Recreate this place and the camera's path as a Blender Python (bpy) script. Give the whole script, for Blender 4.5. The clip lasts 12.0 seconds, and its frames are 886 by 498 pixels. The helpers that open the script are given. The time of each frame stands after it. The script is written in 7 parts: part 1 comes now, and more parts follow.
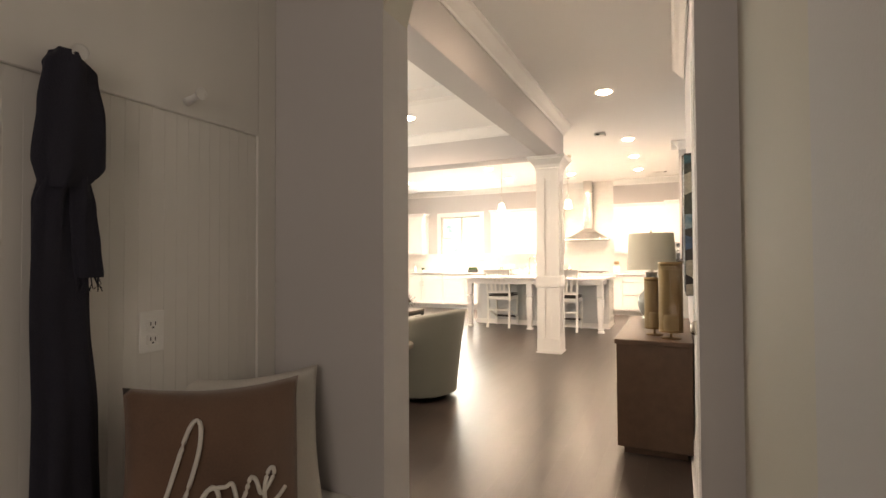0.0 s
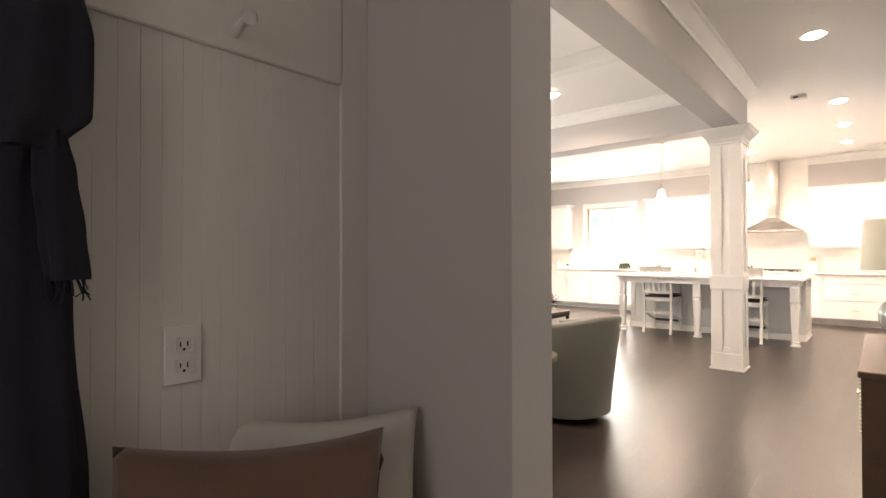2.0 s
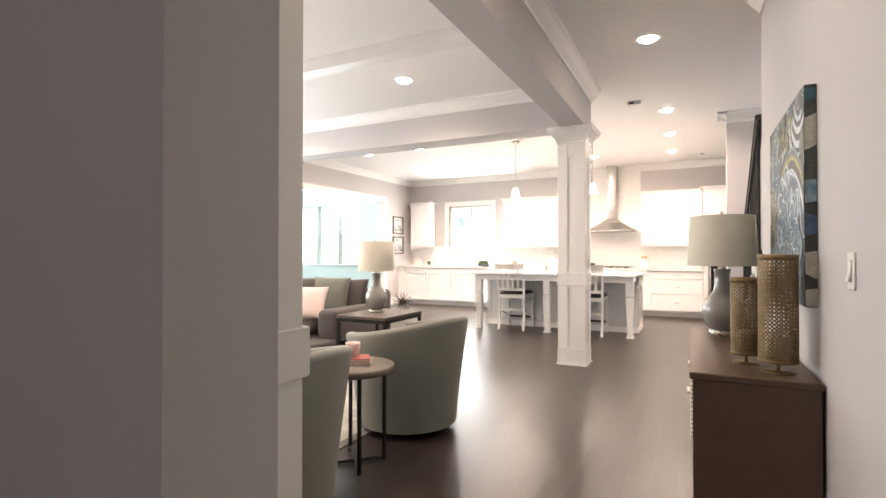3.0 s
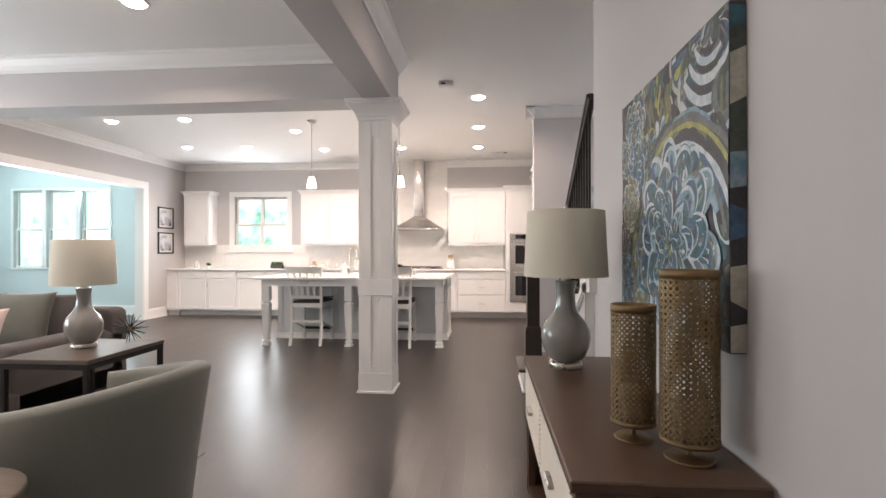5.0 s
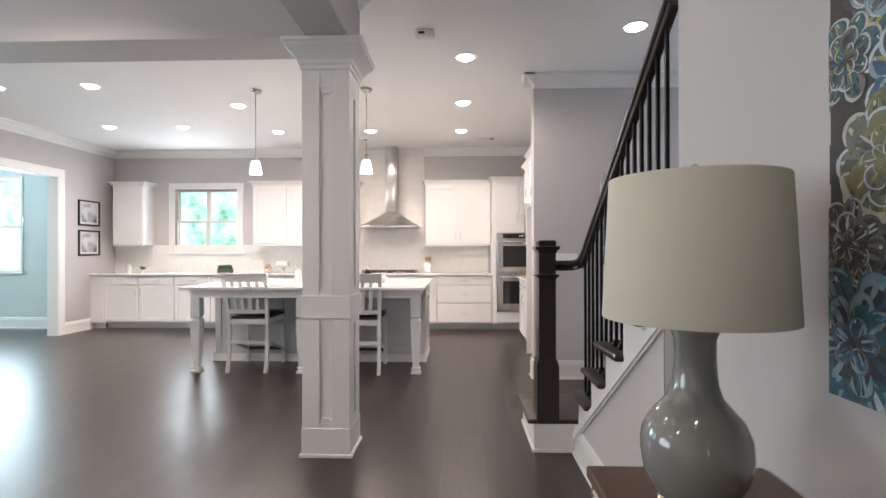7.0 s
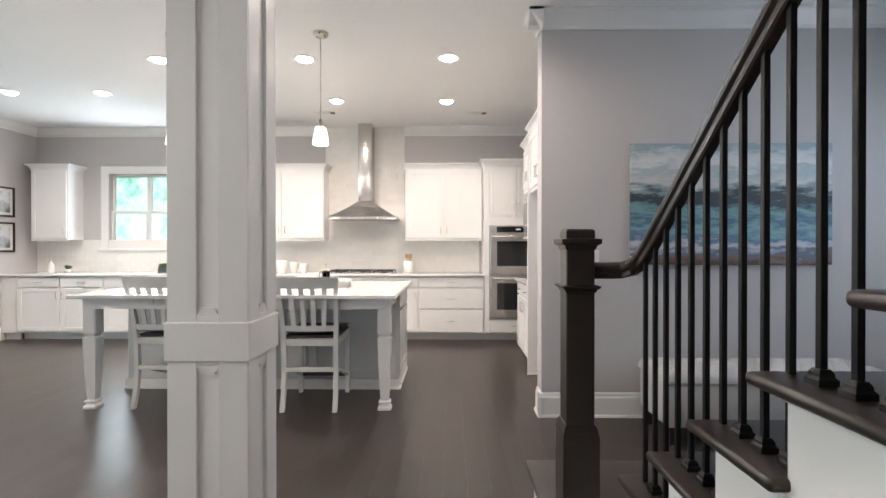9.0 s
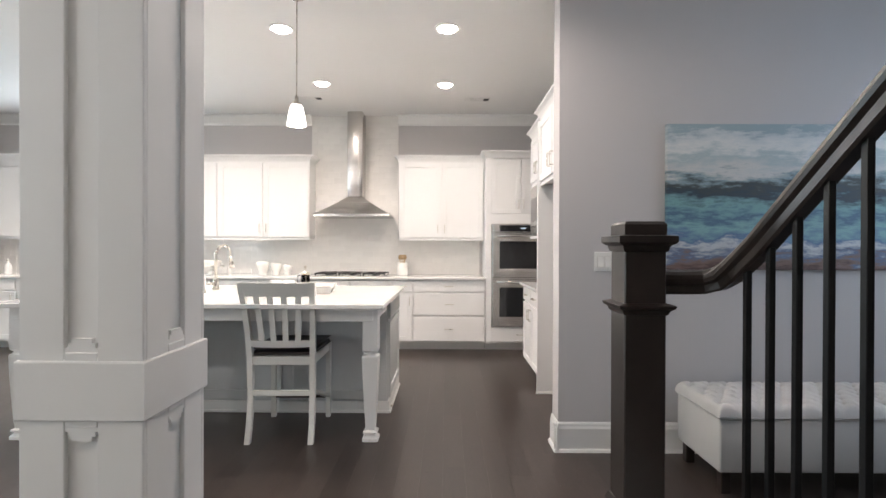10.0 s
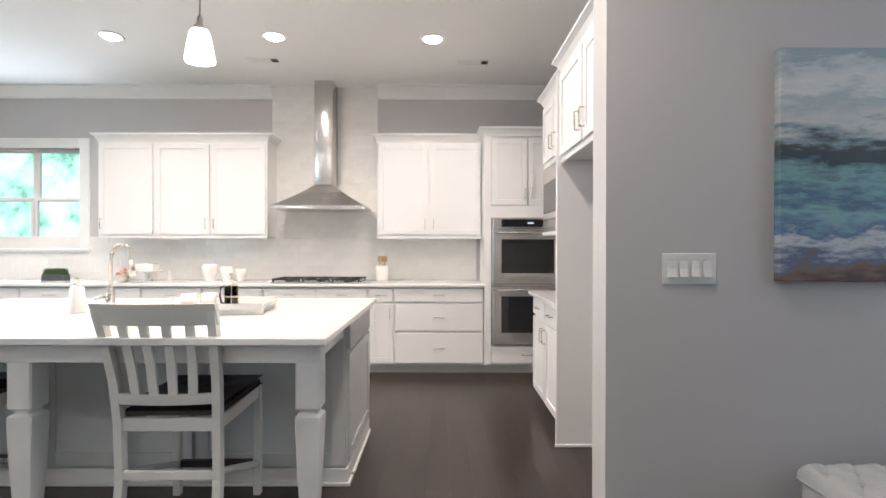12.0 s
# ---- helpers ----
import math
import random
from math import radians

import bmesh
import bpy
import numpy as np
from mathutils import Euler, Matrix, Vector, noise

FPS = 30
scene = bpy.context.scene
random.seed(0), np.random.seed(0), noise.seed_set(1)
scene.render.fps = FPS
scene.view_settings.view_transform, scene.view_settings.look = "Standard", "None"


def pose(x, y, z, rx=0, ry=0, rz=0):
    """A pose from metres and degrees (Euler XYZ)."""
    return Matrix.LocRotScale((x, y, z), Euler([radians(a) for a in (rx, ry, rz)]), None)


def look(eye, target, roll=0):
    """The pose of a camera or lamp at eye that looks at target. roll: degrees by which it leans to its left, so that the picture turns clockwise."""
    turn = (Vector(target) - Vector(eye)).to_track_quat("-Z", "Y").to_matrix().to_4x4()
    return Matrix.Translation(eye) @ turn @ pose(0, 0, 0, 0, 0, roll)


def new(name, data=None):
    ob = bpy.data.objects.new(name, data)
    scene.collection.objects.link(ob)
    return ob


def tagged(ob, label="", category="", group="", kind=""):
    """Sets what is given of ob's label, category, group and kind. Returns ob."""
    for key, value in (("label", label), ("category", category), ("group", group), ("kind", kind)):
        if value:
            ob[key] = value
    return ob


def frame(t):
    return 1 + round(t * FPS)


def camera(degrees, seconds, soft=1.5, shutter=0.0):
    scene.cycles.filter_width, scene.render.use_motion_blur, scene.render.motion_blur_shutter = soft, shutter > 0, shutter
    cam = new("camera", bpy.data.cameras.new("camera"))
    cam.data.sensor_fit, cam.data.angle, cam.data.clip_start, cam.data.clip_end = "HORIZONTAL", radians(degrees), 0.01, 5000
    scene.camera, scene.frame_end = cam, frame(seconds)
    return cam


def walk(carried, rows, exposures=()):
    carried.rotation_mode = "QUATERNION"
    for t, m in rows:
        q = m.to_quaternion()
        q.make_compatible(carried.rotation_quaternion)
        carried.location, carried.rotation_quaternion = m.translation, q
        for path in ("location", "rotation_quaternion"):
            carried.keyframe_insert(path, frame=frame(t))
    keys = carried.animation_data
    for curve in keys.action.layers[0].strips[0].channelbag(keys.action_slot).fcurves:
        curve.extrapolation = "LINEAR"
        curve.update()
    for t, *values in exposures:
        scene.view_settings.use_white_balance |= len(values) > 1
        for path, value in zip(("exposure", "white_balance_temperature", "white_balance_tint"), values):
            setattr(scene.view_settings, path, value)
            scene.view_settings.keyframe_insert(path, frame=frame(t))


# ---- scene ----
cam = camera(83.2, 12.0)
PATH = [
    (0, (0.221, 0.325, 1.238), (-0.629, 2.135, 1.281), -0.3),
    (0.5, (0.15, 0.383, 1.247), (-1.071, 1.967, 1.287), -0.3),
    (1, (0.095, 0.513, 1.234), (-1.316, 1.931, 1.268), -0.3),
    (1.5, (-0.017, 0.685, 1.235), (-1.432, 2.099, 1.262), -0.1),
    (2, (-0.066, 0.838, 1.239), (-1.387, 2.339, 1.263), -0.1),
    (2.5, (-0.092, 1.101, 1.239), (-1.201, 2.765, 1.26), -0.2),
    (3, (-0.137, 1.365, 1.22), (-1.033, 3.153, 1.238), 0.0),
    (3.5, (-0.22, 1.657, 1.244), (-0.829, 3.562, 1.257), 0.1),
    (5.5, (-0.363, 2.822, 1.271), (-0.492, 4.818, 1.276), -0.1),
    (6, (-0.382, 3.169, 1.279), (-0.486, 5.167, 1.282), -0.0),
    (6.5, (-0.443, 3.456, 1.288), (-0.536, 5.454, 1.291), 0.1),
    (7, (-0.485, 3.769, 1.295), (-0.553, 5.767, 1.299), -0.1),
    (7.5, (-0.465, 4.08, 1.284), (-0.516, 6.08, 1.287), -0.1),
    (9.5, (-0.434, 5.362, 1.289), (-0.454, 7.361, 1.277), 0.1),
    (10, (-0.451, 5.677, 1.286), (-0.464, 7.676, 1.278), 0.2),
    (10.5, (-0.402, 6.01, 1.282), (-0.41, 8.01, 1.271), -0.0),
    (11, (-0.379, 6.294, 1.289), (-0.386, 8.294, 1.277), 0.1),
    (11.5, (-0.413, 6.6, 1.29), (-0.413, 8.6, 1.28), 0.1),
    (12, (-0.389, 6.862, 1.281), (-0.383, 8.862, 1.273), 0.1),
]
walk(cam, [(t, look(eye, target, roll)) for t, eye, target, roll in PATH],
     exposures=[(0.0, 0.95, 9100, 21), (1.0, 0.93, 8650, 21), (2.0, 0.95, 8150, 21), (3.0, 0.78, 7550, 21), (3.7, 0.50, 7400, 21),
                (5.4, 0.03, 6850, 20), (6.5, -0.02, 6650, 18), (7.7, -0.07, 6650, 16), (9.3, -0.04, 6500, 13), (12.0, -0.14, 6350, 13)])

# ---- world and light ----
world = bpy.data.worlds.new("sky")
scene.world = world
world.use_nodes = True
wn = world.node_tree
sky = wn.nodes.new("ShaderNodeTexSky")
sky.sky_type = "NISHITA"
sky.sun_disc = False
sky.sun_elevation, sky.sun_rotation = radians(50), radians(200)
wn.links.new(sky.outputs[0], wn.nodes["Background"].inputs[0])
wn.nodes["Background"].inputs[1].default_value = 0.12
sun_data = bpy.data.lights.new("sun", "SUN")
sun_data.energy, sun_data.angle, sun_data.color = 2.5, radians(0.6), (1.0, 0.95, 0.88)
sun_ob = new("sun", sun_data)
sun_ob.matrix_world = look((-20, -10, 40), (0, 10, 0))


def area_lamp(name, m, sx, sy, watts, color, spread=180):
    d = bpy.data.lights.new(name, "AREA")
    d.shape, d.size, d.size_y, d.energy, d.color, d.spread = "RECTANGLE", sx, sy, watts, color, radians(spread)
    ob = new(name, d)
    ob.matrix_world = m
    return ob


CEIL = 3.05
WARM = (1.0, 0.89, 0.79)
DAY = (0.78, 0.92, 1.0)
# (-0.473, 3.55) is unseen, added at the others' spacing to brighten the near hall
DOWNLIGHTS = [(-5.47, 8.95), (-4.41, 8.94), (-5.45, 10.68), (-4.41, 10.72), (-3.165, 9.72), (-3.17, 11.07), (-1.795, 9.72), (-1.80, 11.07),
              (-0.43, 8.31), (-0.445, 9.71), (-0.468, 11.11), (-0.473, 5.93), (-0.473, 3.55), (0.895, 7.735), (-2.855, 5.87), (-5.2, 5.87), (-2.855, 3.5), (-5.2, 3.5)]
DIMMER = [(-0.473, 3.55), (-0.473, 5.93), (0.895, 7.735)]
for lx, ly in DOWNLIGHTS:
    d = bpy.data.lights.new("downlight_lamp", "AREA")
    d.shape, d.size, d.energy, d.color, d.spread = "DISK", 0.12, 2.5 if (lx, ly) in DIMMER else 18.0, WARM, radians(150)
    new("downlight_lamp", d).matrix_world = look((lx, ly, CEIL - 0.036), (lx, ly, 0))
# daylight that comes in at the windows
area_lamp("sunroom_back_daylight", look((-8.7, 11.75, 1.7), (-8.0, 5.0, 2.9)), 2.3, 1.5, 160, (0.66, 0.91, 1.0))
area_lamp("sunroom_side_daylight", look((-10.35, 9.3, 1.7), (0, 9.3, 1.9)), 3.2, 1.6, 62, (0.62, 0.90, 1.0))
area_lamp("kitchen_window_daylight", look((-4.9, 12.36, 1.86), (-4.4, 6, 1.9)), 1.1, 1.05, 40, DAY)
area_lamp("living_window_daylight", look((-6.35, 4.6, 1.5), (0, 4.6, 6.2)), 2.6, 1.6, 85, DAY)
# fill lamp added inside the windowless entry to brighten the bench nook
area_lamp("entry_fill", look((0.05, -1.3, 1.7), (-0.9, 1.2, 1.4)), 0.6, 1.5, 6.5, (0.90, 0.95, 1.0))
# cool daylight from the side hall's unseen end; that wall has no window
area_lamp("stair_hall_daylight", look((3.0, 7.6, 1.7), (0.5, 8.5, 1.0)), 1.2, 1.6, 20, (0.66, 0.82, 1.0))


# ---- materials ----
def material(name, color, rough=0.5, metal=0.0, vary=0.0, scale=3.0, fine=0.0, fine_scale=120.0, bump=0.0, bump_scale=60.0, stretch=(1, 1, 1),
             emission=None, strength=0.0, spec=0.5, coat=0.0, sheen=0.0, per_object=0.0, color2=None):
    """A surface with variation at two scales, fine relief, and gloss that follows the coarse variation."""
    m = bpy.data.materials.new(name)
    m.use_nodes = True
    nt = m.node_tree
    p = nt.nodes["Principled BSDF"]
    p.inputs["Roughness"].default_value, p.inputs["Metallic"].default_value = rough, metal
    p.inputs["Specular IOR Level"].default_value = spec
    p.inputs["Coat Weight"].default_value = coat
    p.inputs["Coat Roughness"].default_value = 0.12
    p.inputs["Sheen Weight"].default_value = sheen
    p.inputs["Base Color"].default_value = (*color, 1)
    if emission:
        p.inputs["Emission Color"].default_value, p.inputs["Emission Strength"].default_value = (*emission, 1), strength
    coord = nt.nodes.new("ShaderNodeTexCoord")
    mp = nt.nodes.new("ShaderNodeMapping")
    mp.inputs["Scale"].default_value = stretch
    nt.links.new(coord.outputs["Object"], mp.inputs["Vector"])
    if vary or fine or color2 or per_object:
        n1 = nt.nodes.new("ShaderNodeTexNoise")
        n1.inputs["Scale"].default_value, n1.inputs["Detail"].default_value = scale, 5
        n2 = nt.nodes.new("ShaderNodeTexNoise")
        n2.inputs["Scale"].default_value, n2.inputs["Detail"].default_value = fine_scale, 3
        nt.links.new(mp.outputs[0], n1.inputs["Vector"])
        nt.links.new(mp.outputs[0], n2.inputs["Vector"])
        source = None
        if color2:
            mix = nt.nodes.new("ShaderNodeMix")
            mix.data_type = "RGBA"
            ramp = nt.nodes.new("ShaderNodeValToRGB")
            ramp.color_ramp.elements[0].position, ramp.color_ramp.elements[1].position = 0.38, 0.62
            nt.links.new(n1.outputs["Fac"], ramp.inputs[0])
            nt.links.new(ramp.outputs[0], mix.inputs["Factor"])
            mix.inputs["A"].default_value, mix.inputs["B"].default_value = (*color, 1), (*color2, 1)
            source = mix.outputs["Result"]
        add = nt.nodes.new("ShaderNodeMath")
        add.operation = "MULTIPLY_ADD"
        nt.links.new(n1.outputs["Fac"], add.inputs[0])
        add.inputs[1].default_value, add.inputs[2].default_value = 2 * vary, 1 - vary
        add2 = nt.nodes.new("ShaderNodeMath")
        add2.operation = "MULTIPLY_ADD"
        nt.links.new(n2.outputs["Fac"], add2.inputs[0])
        add2.inputs[1].default_value = 2 * fine
        sub = nt.nodes.new("ShaderNodeMath")
        sub.operation = "SUBTRACT"
        nt.links.new(add.outputs[0], sub.inputs[0])
        sub.inputs[1].default_value = fine
        nt.links.new(sub.outputs[0], add2.inputs[2])
        value = add2.outputs[0]
        if per_object:
            info = nt.nodes.new("ShaderNodeObjectInfo")
            isl = nt.nodes.new("ShaderNodeNewGeometry")
            both = nt.nodes.new("ShaderNodeMath")
            both.operation = "ADD"
            nt.links.new(info.outputs["Random"], both.inputs[0])
            nt.links.new(isl.outputs["Random Per Island"], both.inputs[1])
            frac = nt.nodes.new("ShaderNodeMath")
            frac.operation = "FRACT"
            nt.links.new(both.outputs[0], frac.inputs[0])
            add3 = nt.nodes.new("ShaderNodeMath")
            add3.operation = "MULTIPLY_ADD"
            nt.links.new(frac.outputs[0], add3.inputs[0])
            add3.inputs[1].default_value = 2 * per_object
            sub3 = nt.nodes.new("ShaderNodeMath")
            sub3.operation = "SUBTRACT"
            nt.links.new(value, sub3.inputs[0])
            sub3.inputs[1].default_value = per_object
            nt.links.new(sub3.outputs[0], add3.inputs[2])
            value = add3.outputs[0]
        hsv = nt.nodes.new("ShaderNodeHueSaturation")
        hsv.inputs["Color"].default_value = (*color, 1)
        if source:
            nt.links.new(source, hsv.inputs["Color"])
        nt.links.new(value, hsv.inputs["Value"])
        nt.links.new(hsv.outputs[0], p.inputs["Base Color"])
        mr = nt.nodes.new("ShaderNodeMath")
        mr.operation = "MULTIPLY_ADD"
        nt.links.new(n1.outputs["Fac"], mr.inputs[0])
        mr.inputs[1].default_value, mr.inputs[2].default_value = 0.25 * rough, 0.87 * rough
        nt.links.new(mr.outputs[0], p.inputs["Roughness"])
    if bump:
        nb = nt.nodes.new("ShaderNodeTexNoise")
        nb.inputs["Scale"].default_value, nb.inputs["Detail"].default_value = bump_scale, 4
        nt.links.new(mp.outputs[0], nb.inputs["Vector"])
        bp = nt.nodes.new("ShaderNodeBump")
        bp.inputs["Strength"].default_value, bp.inputs["Distance"].default_value = bump, 0.004
        nt.links.new(nb.outputs["Fac"], bp.inputs["Height"])
        nt.links.new(bp.outputs[0], p.inputs["Normal"])
    return m


WALL = material("wall_paint_grey", (0.53, 0.505, 0.50), 0.75, vary=0.03, scale=1.2, bump=0.08, bump_scale=220)
WALL_SUN = material("wall_paint_aqua", (0.60, 0.67, 0.66), 0.75, vary=0.03, scale=1.2, bump=0.08, bump_scale=220)
WALL_CREAM = material("wall_paint_cream", (0.55, 0.51, 0.44), 0.7, vary=0.03, scale=1.2, bump=0.08, bump_scale=220)
CEILING = material("ceiling_paint_white", (0.87, 0.865, 0.85), 0.85, vary=0.02, scale=1.0, bump=0.1, bump_scale=150)
TRIM = material("trim_paint_white", (0.80, 0.79, 0.77), 0.35, vary=0.03, scale=4, bump=0.03, bump_scale=90)
PANEL = material("bead_board_paint", (0.70, 0.68, 0.64), 0.45, vary=0.05, scale=6, stretch=(1, 1, 0.15), bump=0.08, bump_scale=60)
CABINET = material("cabinet_paint_white", (0.80, 0.79, 0.78), 0.32, vary=0.02, scale=3, bump=0.02, bump_scale=140)
ISLAND_GREY = material("island_paint_pale_grey", (0.62, 0.63, 0.63), 0.4, vary=0.03, scale=3, bump=0.02, bump_scale=140)
QUARTZ = material("quartz_white", (0.82, 0.81, 0.79), 0.12, vary=0.04, scale=5, fine=0.02, fine_scale=300, coat=0.3)
TILE = material("glazed_tile_white", (0.80, 0.78, 0.75), 0.15, vary=0.05, scale=9, per_object=0.03, bump=0.1, bump_scale=14)
GROUT = material("grout_white", (0.77, 0.75, 0.72), 0.9, vary=0.05, scale=20)
PLANK = material("dark_stained_oak", (0.040, 0.030, 0.026), 0.30, vary=0.40, scale=2.2, fine=0.5, fine_scale=26, stretch=(9, 0.55, 9), bump=0.12,
                 bump_scale=30, per_object=0.18, spec=0.42)
SUBFLOOR = material("floor_joint_dark", (0.028, 0.021, 0.018), 0.8, vary=0.1)
STAIR_WOOD = material("espresso_stained_wood", (0.028, 0.020, 0.017), 0.33, vary=0.25, scale=4, fine=0.2, fine_scale=60, stretch=(6, 1, 6), bump=0.05, spec=0.5)
IRON = material("black_iron", (0.018, 0.017, 0.017), 0.45, metal=0.6, vary=0.2, scale=30, bump=0.08, bump_scale=200)
WALNUT = material("walnut_brown_wood", (0.092, 0.050, 0.030), 0.42, vary=0.3, scale=3, fine=0.25, fine_scale=40, stretch=(6, 0.7, 6), bump=0.1, bump_scale=40)
STEEL = material("brushed_stainless", (0.62, 0.60, 0.58), 0.24, metal=1.0, vary=0.06, scale=4, fine=0.05, fine_scale=90, stretch=(30, 30, 1))
NICKEL = material("satin_nickel", (0.60, 0.56, 0.50), 0.28, metal=1.0, vary=0.05, scale=20)
BRASS = material("aged_brass", (0.22, 0.145, 0.07), 0.5, metal=0.7, vary=0.3, scale=22, fine=0.15, fine_scale=160, bump=0.15, bump_scale=120)
BLACK_GLASS = material("black_oven_glass", (0.012, 0.012, 0.014), 0.06, spec=0.6, vary=0.1)
BLACK = material("black_enamel", (0.015, 0.015, 0.015), 0.4, vary=0.15, scale=20)
CHAIR_WHITE = material("chair_paint_white", (0.74, 0.73, 0.69), 0.38, vary=0.05, scale=8, bump=0.03)
SEAT_DARK = material("dark_leather_seat", (0.035, 0.026, 0.022), 0.45, vary=0.2, scale=14, bump=0.15, bump_scale=150)
LINEN = material("lamp_shade_linen", (0.66, 0.62, 0.52), 0.85, vary=0.04, scale=5, fine=0.06, fine_scale=260, stretch=(1, 1, 3), bump=0.2, bump_scale=300)
CERAMIC = material("glazed_grey_ceramic", (0.24, 0.232, 0.215), 0.07, vary=0.1, scale=6, coat=0.6)
FABRIC_CHAIR = material("grey_green_tweed", (0.22, 0.225, 0.20), 0.9, vary=0.08, scale=4, fine=0.18, fine_scale=240, bump=0.35, bump_scale=320, sheen=0.2)
FABRIC_SOFA = material("charcoal_brown_fabric", (0.060, 0.050, 0.046), 0.9, vary=0.15, scale=4, fine=0.2, fine_scale=240, bump=0.3, bump_scale=300, sheen=0.15)
FABRIC_WHITE = material("off_white_fabric", (0.66, 0.63, 0.58), 0.92, vary=0.06, scale=5, fine=0.08, fine_scale=220, bump=0.3, bump_scale=260)
FABRIC_OTTO = material("pale_grey_linen", (0.52, 0.51, 0.50), 0.92, vary=0.05, scale=5, fine=0.1, fine_scale=260, bump=0.25, bump_scale=300)
FABRIC_PINK = material("blush_fabric", (0.62, 0.49, 0.45), 0.9, vary=0.06, scale=5, fine=0.1, fine_scale=200, bump=0.25, bump_scale=260)
FABRIC_OLIVE = material("grey_olive_velvet", (0.10, 0.10, 0.08), 0.8, vary=0.25, scale=8, fine=0.15, fine_scale=150, sheen=0.4)
FABRIC_PATTERN = material("patterned_sage_fabric", (0.16, 0.16, 0.11), 0.9, color2=(0.50, 0.48, 0.38), scale=38, vary=0.05, bump=0.2, bump_scale=200)
FABRIC_FLORAL = material("blue_flecked_white_fabric", (0.58, 0.57, 0.54), 0.9, color2=(0.28, 0.32, 0.37), scale=13, vary=0.05, bump=0.2, bump_scale=200)
FABRIC_BROWN = material("brown_velvet", (0.14, 0.075, 0.048), 0.8, vary=0.4, scale=6, fine=0.15, fine_scale=180, sheen=0.3, bump=0.2, bump_scale=200)
SCARF = material("navy_black_wool", (0.014, 0.014, 0.024), 0.95, vary=0.25, scale=9, fine=0.2, fine_scale=200, bump=0.35, bump_scale=260)
OUTLET = material("switch_plate_white", (0.78, 0.77, 0.74), 0.3, vary=0.02)
SLOT = material("dark_slot", (0.03, 0.03, 0.03), 0.6)
GLOW = material("lit_lens", (0.9, 0.9, 0.9), 0.5, emission=(1.0, 0.90, 0.78), strength=40.0)
SHADE_GLOW = material("lit_frosted_glass", (0.9, 0.9, 0.88), 0.3, emission=(1.0, 0.92, 0.82), strength=3.2)


def glass_material():
    m = bpy.data.materials.new("window_glass")
    m.use_nodes = True
    p = m.node_tree.nodes["Principled BSDF"]
    p.inputs["Base Color"].default_value = (0.95, 0.99, 0.98, 1)
    p.inputs["Roughness"].default_value, p.inputs["Transmission Weight"].default_value, p.inputs["IOR"].default_value = 0.01, 1.0, 1.45
    return m


GLASS = glass_material()


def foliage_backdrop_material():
    """Overexposed summer trees and sky, far outside the windows, their daylight put in as emission."""
    m = bpy.data.materials.new("glowing_foliage")
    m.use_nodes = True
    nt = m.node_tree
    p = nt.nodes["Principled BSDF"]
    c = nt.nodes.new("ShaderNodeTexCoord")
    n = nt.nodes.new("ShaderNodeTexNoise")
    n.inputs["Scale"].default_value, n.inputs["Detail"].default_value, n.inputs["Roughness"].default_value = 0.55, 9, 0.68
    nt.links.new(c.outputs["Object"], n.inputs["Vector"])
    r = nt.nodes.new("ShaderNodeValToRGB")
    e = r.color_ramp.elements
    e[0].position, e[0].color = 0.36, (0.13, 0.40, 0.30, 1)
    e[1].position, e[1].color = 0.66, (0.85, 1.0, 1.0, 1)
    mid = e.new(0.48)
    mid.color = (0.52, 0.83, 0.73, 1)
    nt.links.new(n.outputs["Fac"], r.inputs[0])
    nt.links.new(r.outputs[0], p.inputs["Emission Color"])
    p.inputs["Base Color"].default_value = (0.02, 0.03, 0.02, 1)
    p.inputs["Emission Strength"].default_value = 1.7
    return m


BACKDROP = foliage_backdrop_material()


